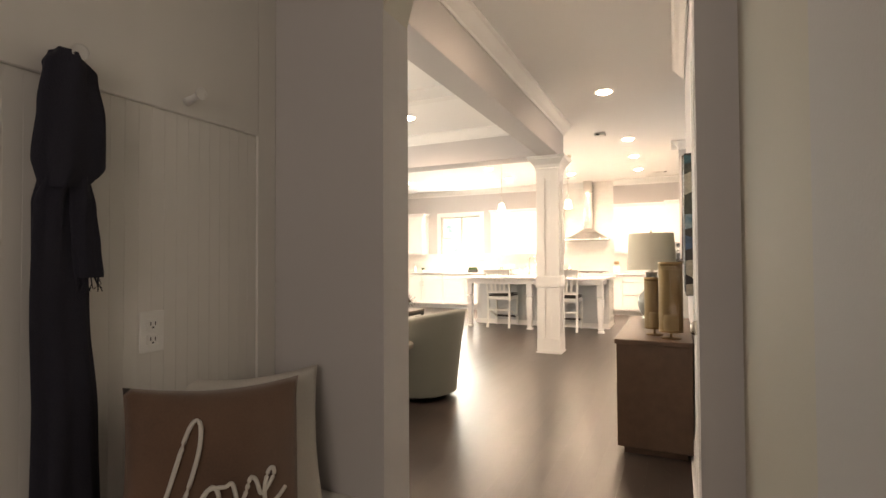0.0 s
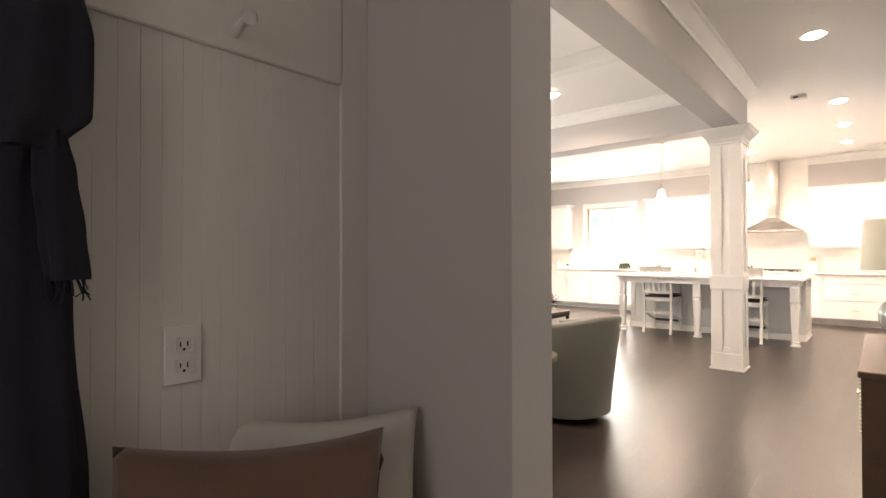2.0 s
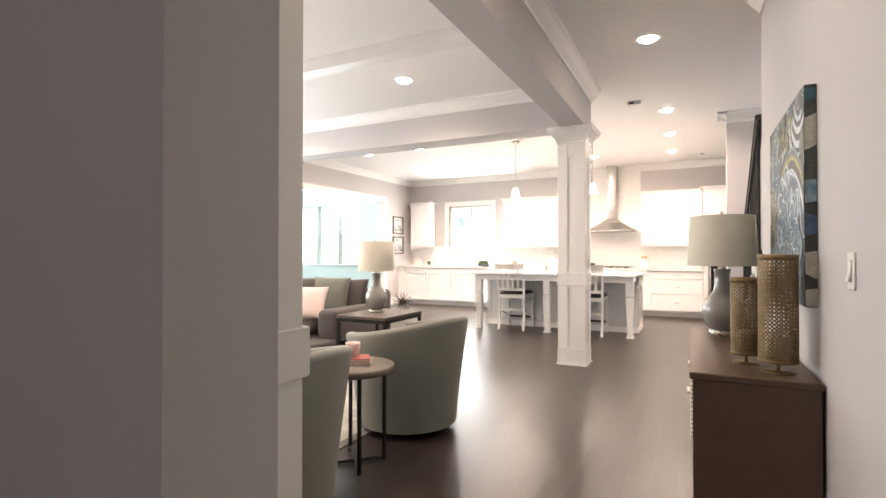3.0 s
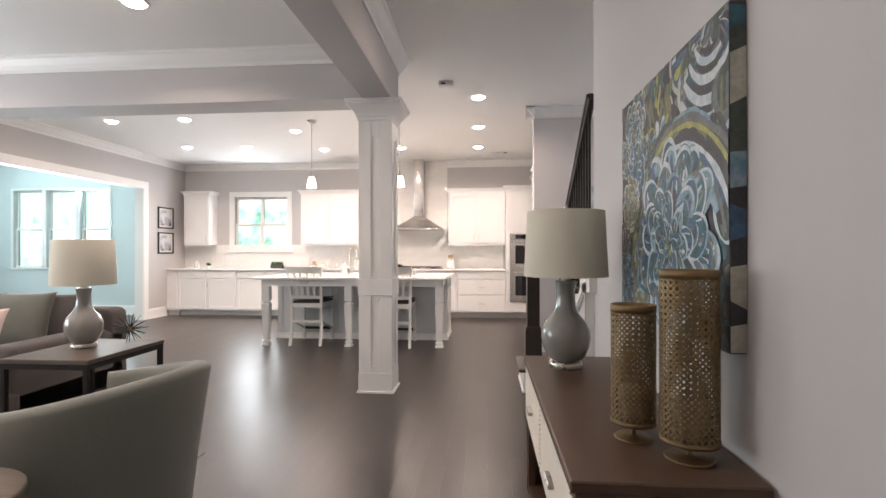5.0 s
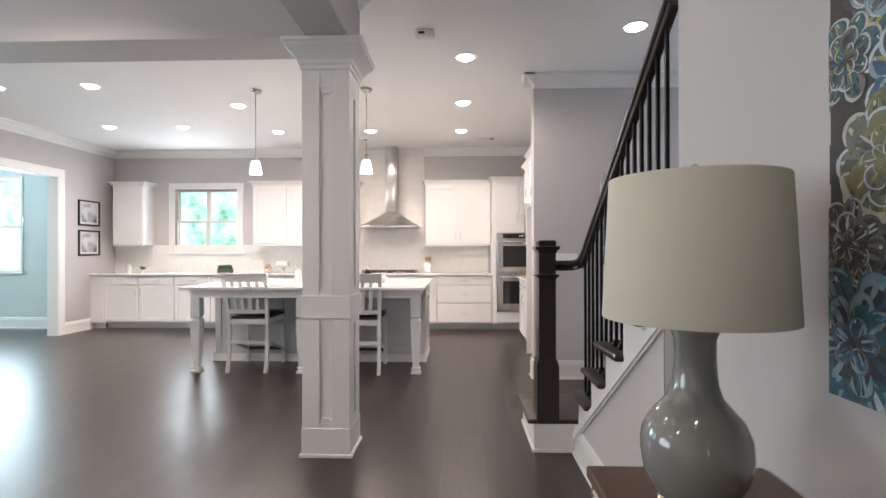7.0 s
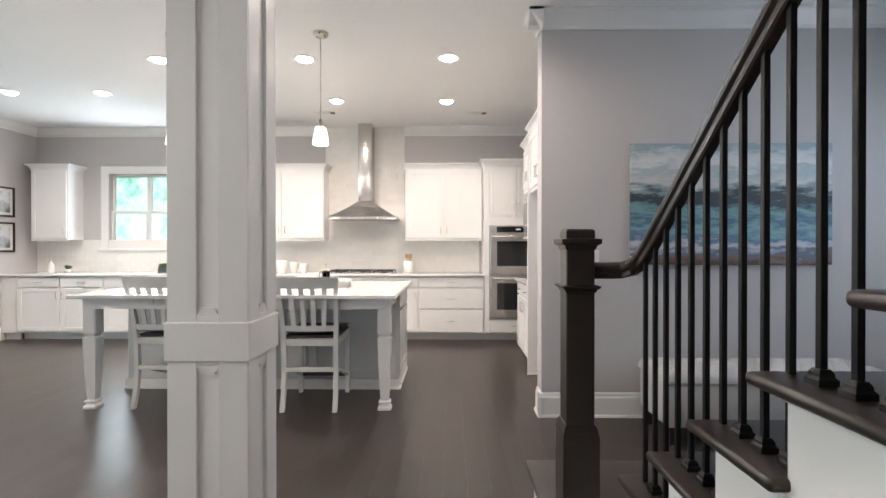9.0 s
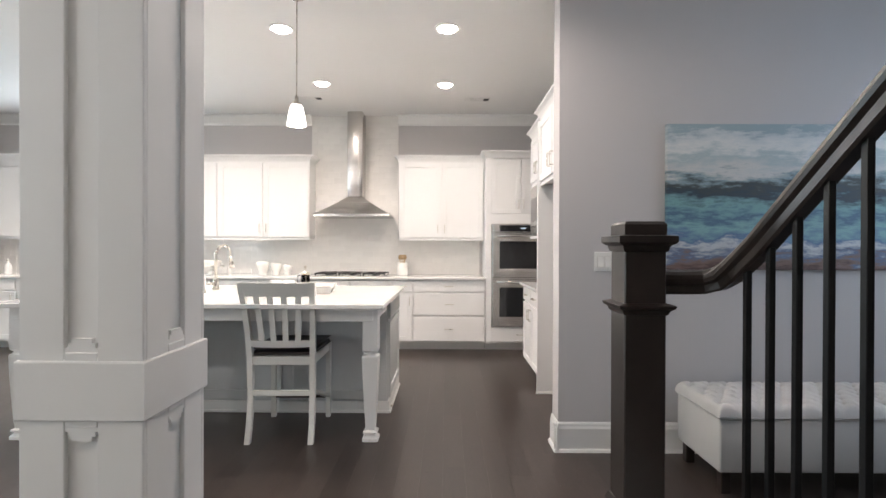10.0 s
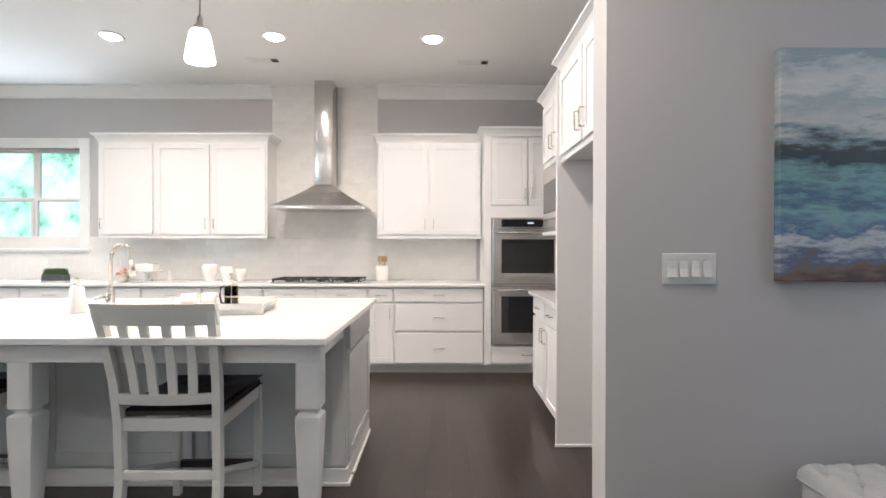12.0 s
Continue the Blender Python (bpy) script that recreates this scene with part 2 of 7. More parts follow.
# ---- mesh helpers ----
class Mesh:
    """Gathers simple solids into one bmesh."""

    def __init__(self):
        self.bm = bmesh.new()
        self.slot = 0

    def _mark(self, faces, smooth=False):
        for f in faces:
            f.material_index = self.slot
            f.smooth = smooth

    def box(self, x0, x1, y0, y1, z0, z1, bevel=0.0, seg=1):
        before = set(self.bm.faces)
        vs = [self.bm.verts.new((x, y, z)) for x in (x0, x1) for y in (y0, y1) for z in (z0, z1)]
        fs = [self.bm.faces.new([vs[i] for i in q]) for q in ((0, 1, 3, 2), (4, 6, 7, 5), (0, 4, 5, 1), (2, 3, 7, 6), (0, 2, 6, 4), (1, 5, 7, 3))]
        if bevel:
            es = list({e for f in fs for e in f.edges})
            bmesh.ops.bevel(self.bm, geom=es, offset=bevel, segments=seg, affect="EDGES", profile=0.5)
            fs = [f for f in self.bm.faces if f not in before]
        self._mark(fs, seg > 1)
        return self

    def prism(self, outline, axis, a, b):
        """A closed outline pushed along an axis from a to b. The outline's pairs are the other two axes in order."""
        def place(u, v, w):
            return {"x": (w, u, v), "y": (u, w, v), "z": (u, v, w)}[axis]
        n = len(outline)
        lo = [self.bm.verts.new(place(u, v, a)) for u, v in outline]
        hi = [self.bm.verts.new(place(u, v, b)) for u, v in outline]
        fs = [self.bm.faces.new(lo), self.bm.faces.new(hi[::-1])]
        fs += [self.bm.faces.new((lo[i], hi[i], hi[(i + 1) % n], lo[(i + 1) % n])) for i in range(n)]
        bmesh.ops.recalc_face_normals(self.bm, faces=fs)
        self._mark(fs)
        return self

    def lathe(self, profile, cx=0.0, cy=0.0, seg=32, smooth=True, squash=1.0):
        """Pairs of radius and height turned round the upright axis."""
        rings = []
        for r, z in profile:
            if r < 1e-6:
                rings.append([self.bm.verts.new((cx, cy, z))])
            else:
                rings.append([self.bm.verts.new((cx + r * math.cos(2 * math.pi * i / seg), cy + squash * r * math.sin(2 * math.pi * i / seg), z)) for i in range(seg)])
        fs = []
        for a, b in zip(rings, rings[1:]):
            for i in range(seg):
                j = (i + 1) % seg
                q = [a[i % len(a)], a[j % len(a)], b[j % len(b)], b[i % len(b)]]
                q = list(dict.fromkeys(q))
                if len(q) > 2:
                    fs.append(self.bm.faces.new(q))
        self._mark(fs, smooth)
        return self

    def tube(self, points, radius, seg=8, flat=1.0, caps=True):
        pts = [Vector(p) for p in points]
        rings = []
        up0 = Vector((0, 0, 1))
        for i, p in enumerate(pts):
            d = (pts[min(i + 1, len(pts) - 1)] - pts[max(i - 1, 0)]).normalized()
            up = up0 if abs(d.z) < 0.95 else Vector((1, 0, 0))
            s = d.cross(up).normalized()
            u = s.cross(d).normalized()
            r = radius[i] if isinstance(radius, (list, tuple)) else radius
            rings.append([self.bm.verts.new(p + r * (math.cos(2 * math.pi * k / seg) * s + flat * math.sin(2 * math.pi * k / seg) * u)) for k in range(seg)])
        fs = []
        for a, b in zip(rings, rings[1:]):
            fs += [self.bm.faces.new((a[k], a[(k + 1) % seg], b[(k + 1) % seg], b[k])) for k in range(seg)]
        if caps:
            fs += [self.bm.faces.new(rings[0][::-1]), self.bm.faces.new(rings[-1])]
        self._mark(fs, seg > 5)
        return self

    def grid(self, nu, nv, place, smooth=True, close_u=False):
        vs = [[self.bm.verts.new(place(i / (nu - 1) if not close_u else i / nu, j / (nv - 1))) for j in range(nv)] for i in range(nu)]
        fs = []
        for i in range(nu if close_u else nu - 1):
            for j in range(nv - 1):
                k = (i + 1) % nu
                fs.append(self.bm.faces.new((vs[i][j], vs[k][j], vs[k][j + 1], vs[i][j + 1])))
        self._mark(fs, smooth)
        return self


def part(name, mesh, mat, parent=None, label=""):
    """Links a gathered mesh as one object, under a thing or a part."""
    bm = mesh.bm
    bmesh.ops.recalc_face_normals(bm, faces=bm.faces)
    data = bpy.data.meshes.new(name)
    bm.to_mesh(data)
    bm.free()
    for m in (mat if isinstance(mat, (list, tuple)) else [mat]):
        data.materials.append(m)
    ob = new(name, data)
    if parent:
        ob.parent = parent
    if label:
        ob["label"] = label
    return ob


def thing(name, label, category, place=(0, 0, 0), turn=0.0, group=""):
    ob = new(name)
    ob.empty_display_size = 0.1
    ob.matrix_world = pose(*place, 0, 0, turn)
    return tagged(ob, label, category, group)


def structure(name, mesh, mat, label, category):
    return tagged(part(name, mesh, mat), label, category, "", "structure")

# ---- the shell: walls, floor, ceiling ----
LX, BY, RX = -6.6, 12.42, 0.31      # left wall, back wall, hall wall
T = 0.15

structure("ground", Mesh().box(-70, 60, -60, 70, -0.36, -0.30), material("lawn", (0.06, 0.10, 0.03), 0.95, vary=0.4, scale=0.6), "green lawn outside the house", "ground")
m = Mesh().box(-10.7, 3.4, -2.8, 13.0, -0.30, -0.02)
floor = structure("floor", m, SUBFLOOR, "dark stained oak plank floor with a satin sheen", "floor")

structure("ceiling", Mesh().box(-10.7, 3.4, -2.8, 13.0, CEIL, CEIL + 0.2), CEILING, "white painted flat ceiling", "ceiling")

# back wall of the kitchen, with the window's opening
WX0, WX1, WZ0, WZ1 = -5.51, -4.40, 1.245, 2.37
m = Mesh()
m.box(LX - T, WX0, BY, BY + T, -0.02, CEIL).box(WX1, 3.4, BY, BY + T, -0.02, CEIL)
m.box(WX0, WX1, BY, BY + T, -0.02, WZ0).box(WX0, WX1, BY, BY + T, WZ1, CEIL)
structure("wall_north", m, WALL, "grey painted kitchen back wall", "wall")

# left wall with the wide cased opening to the sunroom
OY0, OY1, OZ = 7.55, 11.165, 2.43
m = Mesh()
m.box(LX - T, LX, OY1, BY, -0.02, CEIL).box(LX - T, LX, 6.95, OY0, -0.02, CEIL).box(LX - T, LX, OY0, OY1, OZ, CEIL)
structure("wall_west", m, WALL, "grey painted wall with a wide opening to the sunroom", "wall")
m = Mesh()
m.box(-6.75, -6.42, 5.9, 6.95, -0.02, CEIL).box(-6.75, -6.42, 2.2, 3.3, -0.02, CEIL).box(-6.75, -6.42, 3.3, 5.9, -0.02, 0.7).box(-6.75, -6.42, 3.3, 5.9, 2.3, CEIL)
structure("wall_living_west", m, WALL, "grey painted living room side wall", "wall")
structure("wall_living_south", Mesh().box(-6.75, -1.25, 1.87, 2.2, -0.02, CEIL), WALL, "grey painted living room end wall", "wall")

# nook, arch and entry
m = Mesh().box(-1.25, -0.64, 1.705, 1.87, -0.02, CEIL).box(-1.25, -1.10, 1.87, 2.295, -0.02, CEIL)
structure("wall_nook_side", m, WALL, "grey painted side wall of the bench nook", "wall")
structure("wall_nook_end", Mesh().box(-1.25, -1.085, 0.466, 0.616, -0.02, CEIL), WALL, "grey painted side wall of the bench nook", "wall")
structure("wall_nook_back", Mesh().box(-1.25, -1.12, 0.616, 1.705, -0.02, CEIL), WALL_CREAM, "wall behind the bench nook", "wall")
m = Mesh()
AX0, AX1 = -0.64, 0.267
xs = [AX0 + (AX1 - AX0) * i / 24 for i in range(25)]
AM, AH = (AX0 + AX1) / 2, (AX1 - AX0) / 2
arch = [(x, 2.06 + 0.34 * math.sqrt(max(0.0, 1 - ((x - AM) / AH) ** 2))) for x in xs]
m.prism([(AX0, CEIL)] + arch + [(AX1, CEIL)], "y", 1.708, 1.867)
structure("arch_header", m, WALL_CREAM, "cream painted arch over the hall", "arch")
structure("wall_entry_east", Mesh().box(0.36, 0.6, 1.0, 1.705, -0.02, CEIL), WALL_CREAM, "cream painted entry wall", "wall")
structure("wall_entry_near", Mesh().box(0.357, 0.6, -2.8, 1.0, -0.02, CEIL), WALL, "grey painted entry wall", "wall")
structure("wall_entry_west", Mesh().box(-1.25, -1.1, -2.8, 0.466, -0.02, CEIL), WALL, "grey entry wall behind the walk", "wall")
structure("wall_entry_south", Mesh().box(-1.25, 0.6, -2.8, -2.65, -0.02, CEIL), WALL, "grey entry end wall", "wall")

# hall wall, with the closet door's opening, and the wall under the stair
DY0, DY1, DZ = 1.99, 2.80, 2.05
m = Mesh()
m.box(0.267, 0.60, 1.705, 1.87, -0.02, CEIL).box(RX, RX + T, 1.87, DY0, -0.02, CEIL).box(RX, RX + T, DY0, DY1, DZ, CEIL).box(RX, RX + T, DY1, 5.61, -0.02, CEIL)
structure("wall_east", m, WALL, "warm grey painted hall wall", "wall")
structure("wall_stair_back", Mesh().box(1.30, 1.45, 1.9, 6.6, -0.02, CEIL), WALL, "grey stair wall", "wall")
structure("wall_far_east", Mesh().box(3.2, 3.4, 1.7, 12.7, -0.02, CEIL), WALL, "grey side hall end wall", "wall")
structure("wall_stair_south", Mesh().box(0.60, 3.2, 1.705, 1.9, -0.02, CEIL), WALL, "grey closing wall", "wall")
structure("wall_side_hall", Mesh().box(0.26, 3.2, 8.83, 9.0, -0.02, CEIL), WALL, "grey painted wall with a seascape and a switch plate", "wall")
structure("wall_pantry", Mesh().box(1.02, 1.15, 9.0, 12.42, -0.02, CEIL), WALL, "grey wall behind the fridge alcove", "wall")

# sunroom
m = Mesh()
SX = [(-9.90, -9.28), (-9.18, -8.555), (-8.455, -7.83)]
SZ0, SZ1 = 0.92, 2.49
m.box(-10.7, SX[0][0], 11.87, 12.02, -0.02, CEIL).box(SX[2][1], LX - T, 11.87, 12.02, -0.02, CEIL)
m.box(SX[0][1], SX[1][0], 11.87, 12.02, SZ0, SZ1).box(SX[1][1], SX[2][0], 11.87, 12.02, SZ0, SZ1)
m.box(SX[0][0], SX[2][1], 11.87, 12.02, -0.02, SZ0).box(SX[0][0], SX[2][1], 11.87, 12.02, SZ1, CEIL)
structure("wall_sunroom_north", m, WALL_SUN, "pale aqua sunroom wall", "wall")
m = Mesh()
m.box(-10.7, -10.55, 6.3, 7.6, -0.02, CEIL).box(-10.7, -10.55, 11.0, 11.87, -0.02, CEIL).box(-10.7, -10.55, 7.6, 11.0, -0.02, 0.8).box(-10.7, -10.55, 7.6, 11.0, 2.4, CEIL)
structure("wall_sunroom_west", m, WALL_SUN, "pale aqua sunroom wall with wide windows", "wall")
structure("wall_sunroom_south", Mesh().box(-10.7, -6.75, 6.15, 6.3, -0.02, CEIL), WALL_SUN, "pale aqua sunroom wall", "wall")

# flat planes that glow by themselves in place of sunlit trees
structure("backdrop_north", Mesh().box(-45, 30, 36, 36.1, -2, 22), BACKDROP, "glowing backdrop of bright green summer trees in the distance", "backdrop")
structure("backdrop_west", Mesh().box(-46.1, -46, -20, 40, -2, 22), BACKDROP, "glowing backdrop of bright green summer trees in the distance", "backdrop")

# ceiling beams
BZ = 2.6
structure("beam_hall", Mesh().box(-1.425, -1.165, 2.2, 7.15, BZ, CEIL, 0.004), WALL, "grey painted dropped beam beside the hall", "beam")
structure("beam_cross", Mesh().box(-6.6, -1.425, 6.80, 7.147, BZ + 0.003, CEIL, 0.004), WALL, "grey painted dropped beam across the living room", "beam")


structure("beam_coffer", Mesh().box(-6.42, -1.427, 4.98, 5.12, 2.93, CEIL, 0.004), TRIM, "white shallow ceiling beam across the living room", "beam")


def crown_profile(s):
    return [(0, 0), (0, -0.13), (s * 0.012, -0.13), (s * 0.018, -0.105), (s * 0.05, -0.075), (s * 0.085, -0.03), (s * 0.105, -0.02), (s * 0.105, 0)]


def crown(name, axis, wall, side, a, b, z=CEIL):
    """Crown moulding along an axis, on the wall's face, that looks to the side +1 or -1."""
    m = Mesh().prism([(wall + u, z + v) for u, v in crown_profile(side)], axis, a, b)
    return structure(name, m, TRIM, "white crown moulding below the ceiling", "crown moulding")


crown("trim_crown_hall_beam", "y", -1.163, 1, 2.2, 7.155)
crown("trim_crown_beam_inner", "y", -1.427, -1, 2.2, 6.798)
crown("trim_crown_beam_cross", "x", 6.798, -1, -6.42, -1.427)
crown("trim_crown_beam_kitchen", "x", 7.152, 1, -6.6, -1.163)
crown("trim_crown_hall", "y", 0.308, -1, 1.87, 5.55)
crown("trim_crown_left", "y", -6.598, 1, 7.26, 12.42)
crown("trim_crown_back_west", "x", 12.418, -1, -6.6, -2.27)
crown("trim_crown_back_east", "x", 12.418, -1, -1.10, 1.02)
crown("trim_crown_side_hall", "x", 8.828, -1, 0.155, 3.2)
crown("trim_crown_wall_end", "y", 0.258, -1, 8.723, 9.0)


def baseboard(name, axis, wall, side, a, b):
    p = [(0, 0), (side * 0.016, 0), (side * 0.016, 0.145), (side * 0.011, 0.160), (side * 0.011, 0.173), (side * 0.004, 0.185), (0, 0.185)]
    m = Mesh().prism([(wall + u, v) for u, v in p], axis, a, b)
    m.prism([(wall + side * 0.0162, 0), (wall + side * 0.030, 0), (wall + side * 0.026, 0.014), (wall + side * 0.0162, 0.02)], axis, a, b)
    return structure(name, m, TRIM, "tall white painted baseboard", "baseboard")


baseboard("baseboard_left", "y", LX, 1, 11.276, 11.8)
baseboard("baseboard_left_near", "y", LX, 1, 6.96, 7.43)
baseboard("baseboard_hall", "y", RX, -1, 2.92, 5.61)
baseboard("baseboard_side_hall", "x", 8.83, -1, 0.232, 3.2)
baseboard("baseboard_wall_end", "y", 0.26, -1, 8.802, 9.0)
baseboard("baseboard_sunroom", "x", 11.87, -1, -10.5, -6.75)
baseboard("baseboard_living", "x", 2.2, 1, -6.4, -1.5)

# casing of the sunroom opening
m = Mesh()
for x0, x1 in ((LX, LX + 0.018), (LX - T - 0.018, LX - T)):
    m.box(x0, x1, OY0 - 0.11, OY0, 0, OZ + 0.11).box(x0, x1, OY1, OY1 + 0.11, 0, OZ + 0.11).box(x0, x1, OY0, OY1, OZ, OZ + 0.11)
m.box(LX - T - 0.01, LX + 0.01, OY0, OY0 + 0.018, 0, OZ).box(LX - T - 0.01, LX + 0.01, OY1 - 0.018, OY1, 0, OZ).box(LX - T - 0.01, LX + 0.01, OY0 + 0.018, OY1 - 0.018, OZ - 0.018, OZ)
structure("trim_sunroom_opening", m, TRIM, "white painted casing round the sunroom opening", "casing")


def window(name, x0, x1, y, z0, z1, wall_t, sashes, casing=0.09, sill=True):
    """A double-hung window in a wall across y: frame, casing, sashes and panes."""
    m = Mesh()
    m.box(x0 - casing, x0, y - 0.02, y, z0 - 0.03, z1 + casing, 0.003).box(x1, x1 + casing, y - 0.02, y, z0 - 0.03, z1 + casing, 0.003)
    m.box(x0, x1, y - 0.02, y, z1, z1 + casing, 0.003).box(x0, x1, y - 0.02, y, z0 - 0.03, z0, 0.003)
    w = structure(name, m, TRIM, "white double-hung window with trees outside", "window")
    part("window_sill", Mesh().box(x0 - casing - 0.02, x1 + casing + 0.02, y - 0.05, y + 0.03, z0 - 0.012, z0 + 0.014, 0.004), TRIM, w)
    step = (x1 - x0) / sashes
    for i in range(sashes):
        a, b = x0 + i * step + 0.002, x0 + (i + 1) * step - 0.002
        mid = (z0 + z1) / 2
        for lo, hi, dy in ((z0 + 0.015, mid + 0.02, 0.05), (mid - 0.02, z1 - 0.002, 0.085)):
            f = Mesh()
            f.box(a, a + 0.035, y + dy, y + dy + 0.03, lo, hi).box(b - 0.035, b, y + dy, y + dy + 0.03, lo, hi)
            f.box(a + 0.035, b - 0.035, y + dy, y + dy + 0.03, lo, lo + 0.034).box(a + 0.035, b - 0.035, y + dy, y + dy + 0.03, hi - 0.035, hi)
            s = part("window_frame", f, TRIM, w)
            g = part("pane", Mesh().box(a + 0.034, b - 0.034, y + dy + 0.012, y + dy + 0.017, lo + 0.032, hi - 0.034), GLASS, s)
            g.visible_shadow = False
    return w


window("window_1", WX0, WX1, BY, WZ0, WZ1, T, 2, 0.11)
for i, (a, b) in enumerate(SX):
    window("window_%d" % (i + 2), a, b, 11.87, SZ0, SZ1, T, 1, 0.048)

# ---- architectural things: column, pilaster, door, stair, nook ----
def column_faces(m, x0, x1, y0, y1, sides):
    """Raised stiles and rails that leave a long recessed panel above and a short one below, on the faces named."""
    d, st = 0.014, 0.096
    for s in sides:
        if s in "ns":
            a, b = (y0 - d, y0) if s == "s" else (y1, y1 + d)
            m.box(x0 - d, x0 + st, a, b, 0.16, 2.46, 0.002).box(x1 - st, x1 + d, a, b, 0.16, 2.46, 0.002)
            for z0, z1 in ((0.16, 0.21), (0.85, 1.03), (2.31, 2.46)):
                m.box(x0 + st, x1 - st, a, b, z0, z1, 0.002)
        else:
            a, b = (x0 - d, x0) if s == "w" else (x1, x1 + d)
            m.box(a, b, y0, y0 + st, 0.16, 2.46, 0.002).box(a, b, y1 - st, y1, 0.16, 2.46, 0.002)
            for z0, z1 in ((0.16, 0.21), (0.85, 1.03), (2.31, 2.46)):
                m.box(a, b, y0 + st, y1 - st, z0, z1, 0.002)


def square_ring(m, x0, x1, y0, y1, profile):
    """A moulding that runs round a square post: pairs of how far it stands out, and height."""
    rows = []
    for o, z in profile:
        rows.append([m.bm.verts.new(p) for p in ((x0 - o, y0 - o, z), (x1 + o, y0 - o, z), (x1 + o, y1 + o, z), (x0 - o, y1 + o, z))])
    fs = [m.bm.faces.new(rows[0][::-1]), m.bm.faces.new(rows[-1])]
    for a, b in zip(rows, rows[1:]):
        fs += [m.bm.faces.new((a[k], a[(k + 1) % 4], b[(k + 1) % 4], b[k])) for k in range(4)]
    m._mark(fs)


def panelled_column(name, label, x0, x1, y0, y1, sides):
    col = thing(name, label, "column", ((x0 + x1) / 2, (y0 + y1) / 2, 0))
    hx, hy = (x1 - x0) / 2 - 0.014, (y1 - y0) / 2 - 0.014
    m = Mesh().box(-hx, hx, -hy, hy, 0.0, 2.6)
    column_faces(m, -hx, hx, -hy, hy, sides)
    part("shaft", m, TRIM, col)
    m = Mesh()
    square_ring(m, -hx, hx, -hy, hy, [(0.03, 0.001), (0.03, 0.018), (0.018, 0.022), (0.018, 0.178), (0.012, 0.186)])
    part("base", m, TRIM, col)
    m = Mesh()
    square_ring(m, -hx, hx, -hy, hy, [(0.019, 0.866), (0.021, 0.87), (0.021, 1.006), (0.019, 1.01)])
    part("band", m, TRIM, col)
    m = Mesh()
    square_ring(m, -hx, hx, -hy, hy, [(0.016, 2.425), (0.024, 2.43), (0.024, 2.452), (0.034, 2.462), (0.040, 2.485), (0.062, 2.515), (0.092, 2.548), (0.104, 2.556), (0.104, 2.572), (0.114, 2.578), (0.114, 2.598)])
    part("capital", m, TRIM, col)
    for sx, sy, w, turn in ((0, -1, hx, 0), (0, 1, hx, 0), (1, 0, hy, 90), (-1, 0, hy, 90)):
        side = {(0, -1): "s", (0, 1): "n", (1, 0): "e", (-1, 0): "w"}[(sx, sy)]
        if side not in sides:
            continue
        for z0, z1 in ((0.21, 0.85), (1.03, 2.31)):
            for zz, s in ((z0, 1), (z1, -1)):
                m = Mesh()
                cx, cy = sx * (hx + 0.006), sy * (hy + 0.006)
                e = 0.042 if turn == 0 else 0.006
                f = 0.006 if turn == 0 else 0.042
                for k in range(3):
                    q = 1 - 0.2 * k
                    m.box(cx - e * (q if turn == 0 else 1), cx + e * (q if turn == 0 else 1), cy - f * (1 if turn == 0 else q), cy + f * (1 if turn == 0 else q),
                          min(zz + s * 0.011 * k, zz + s * 0.011 * (k + 1)), max(zz + s * 0.011 * k, zz + s * 0.011 * (k + 1)))
                part("panel_moulding", m, TRIM, col)
    return col


panelled_column("square_column", "white painted square column with recessed panels", -1.475, -1.175, 6.865, 7.165, "nsew")
panelled_column("pilaster", "white painted half column with recessed panels", -1.44, -1.138, 2.21, 2.48, "e")

# closet door in the hall, with its casing
m = Mesh()
m.box(RX - 0.018, RX, DY1, DY1 + 0.045, 0, DZ + 0.09, 0.004).box(RX - 0.024, RX, DY1 + 0.045, DY1 + 0.09, 0, DZ + 0.09, 0.006)
m.box(RX - 0.018, RX, DY0 - 0.05, DY0, 0, DZ + 0.09, 0.004).box(RX - 0.018, RX, DY0, DY1, DZ, DZ + 0.09, 0.004)
structure("trim_closet_casing", m, TRIM, "white moulded door casing", "casing")
m = Mesh().box(RX + 0.03, RX + 0.065, DY0 + 0.004, DY1 - 0.004, 0.01, DZ - 0.004, 0.002)
for z0, z1 in ((0.22, 0.95), (1.12, 1.88)):
    m.box(RX + 0.022, RX + 0.03, DY0 + 0.13, DY1 - 0.13, z0, z1, 0.006)
door = structure("door_1", m, TRIM, "white panelled closet door, closed", "door")
m = Mesh()
m.lathe([(0.0, 0), (0.031, 0), (0.033, 0.004), (0.03, 0.009), (0.012, 0.014), (0.011, 0.03), (0.018, 0.036), (0.029, 0.046), (0.031, 0.056), (0.027, 0.068), (0.012, 0.074), (0, 0.075)], seg=28)
for v in m.bm.verts:
    x, y, z = v.co
    v.co = (RX + 0.03 - z, 2.715 + x, 0.94 + y)
part("door_handle", m, NICKEL, door, "satin nickel door knob")

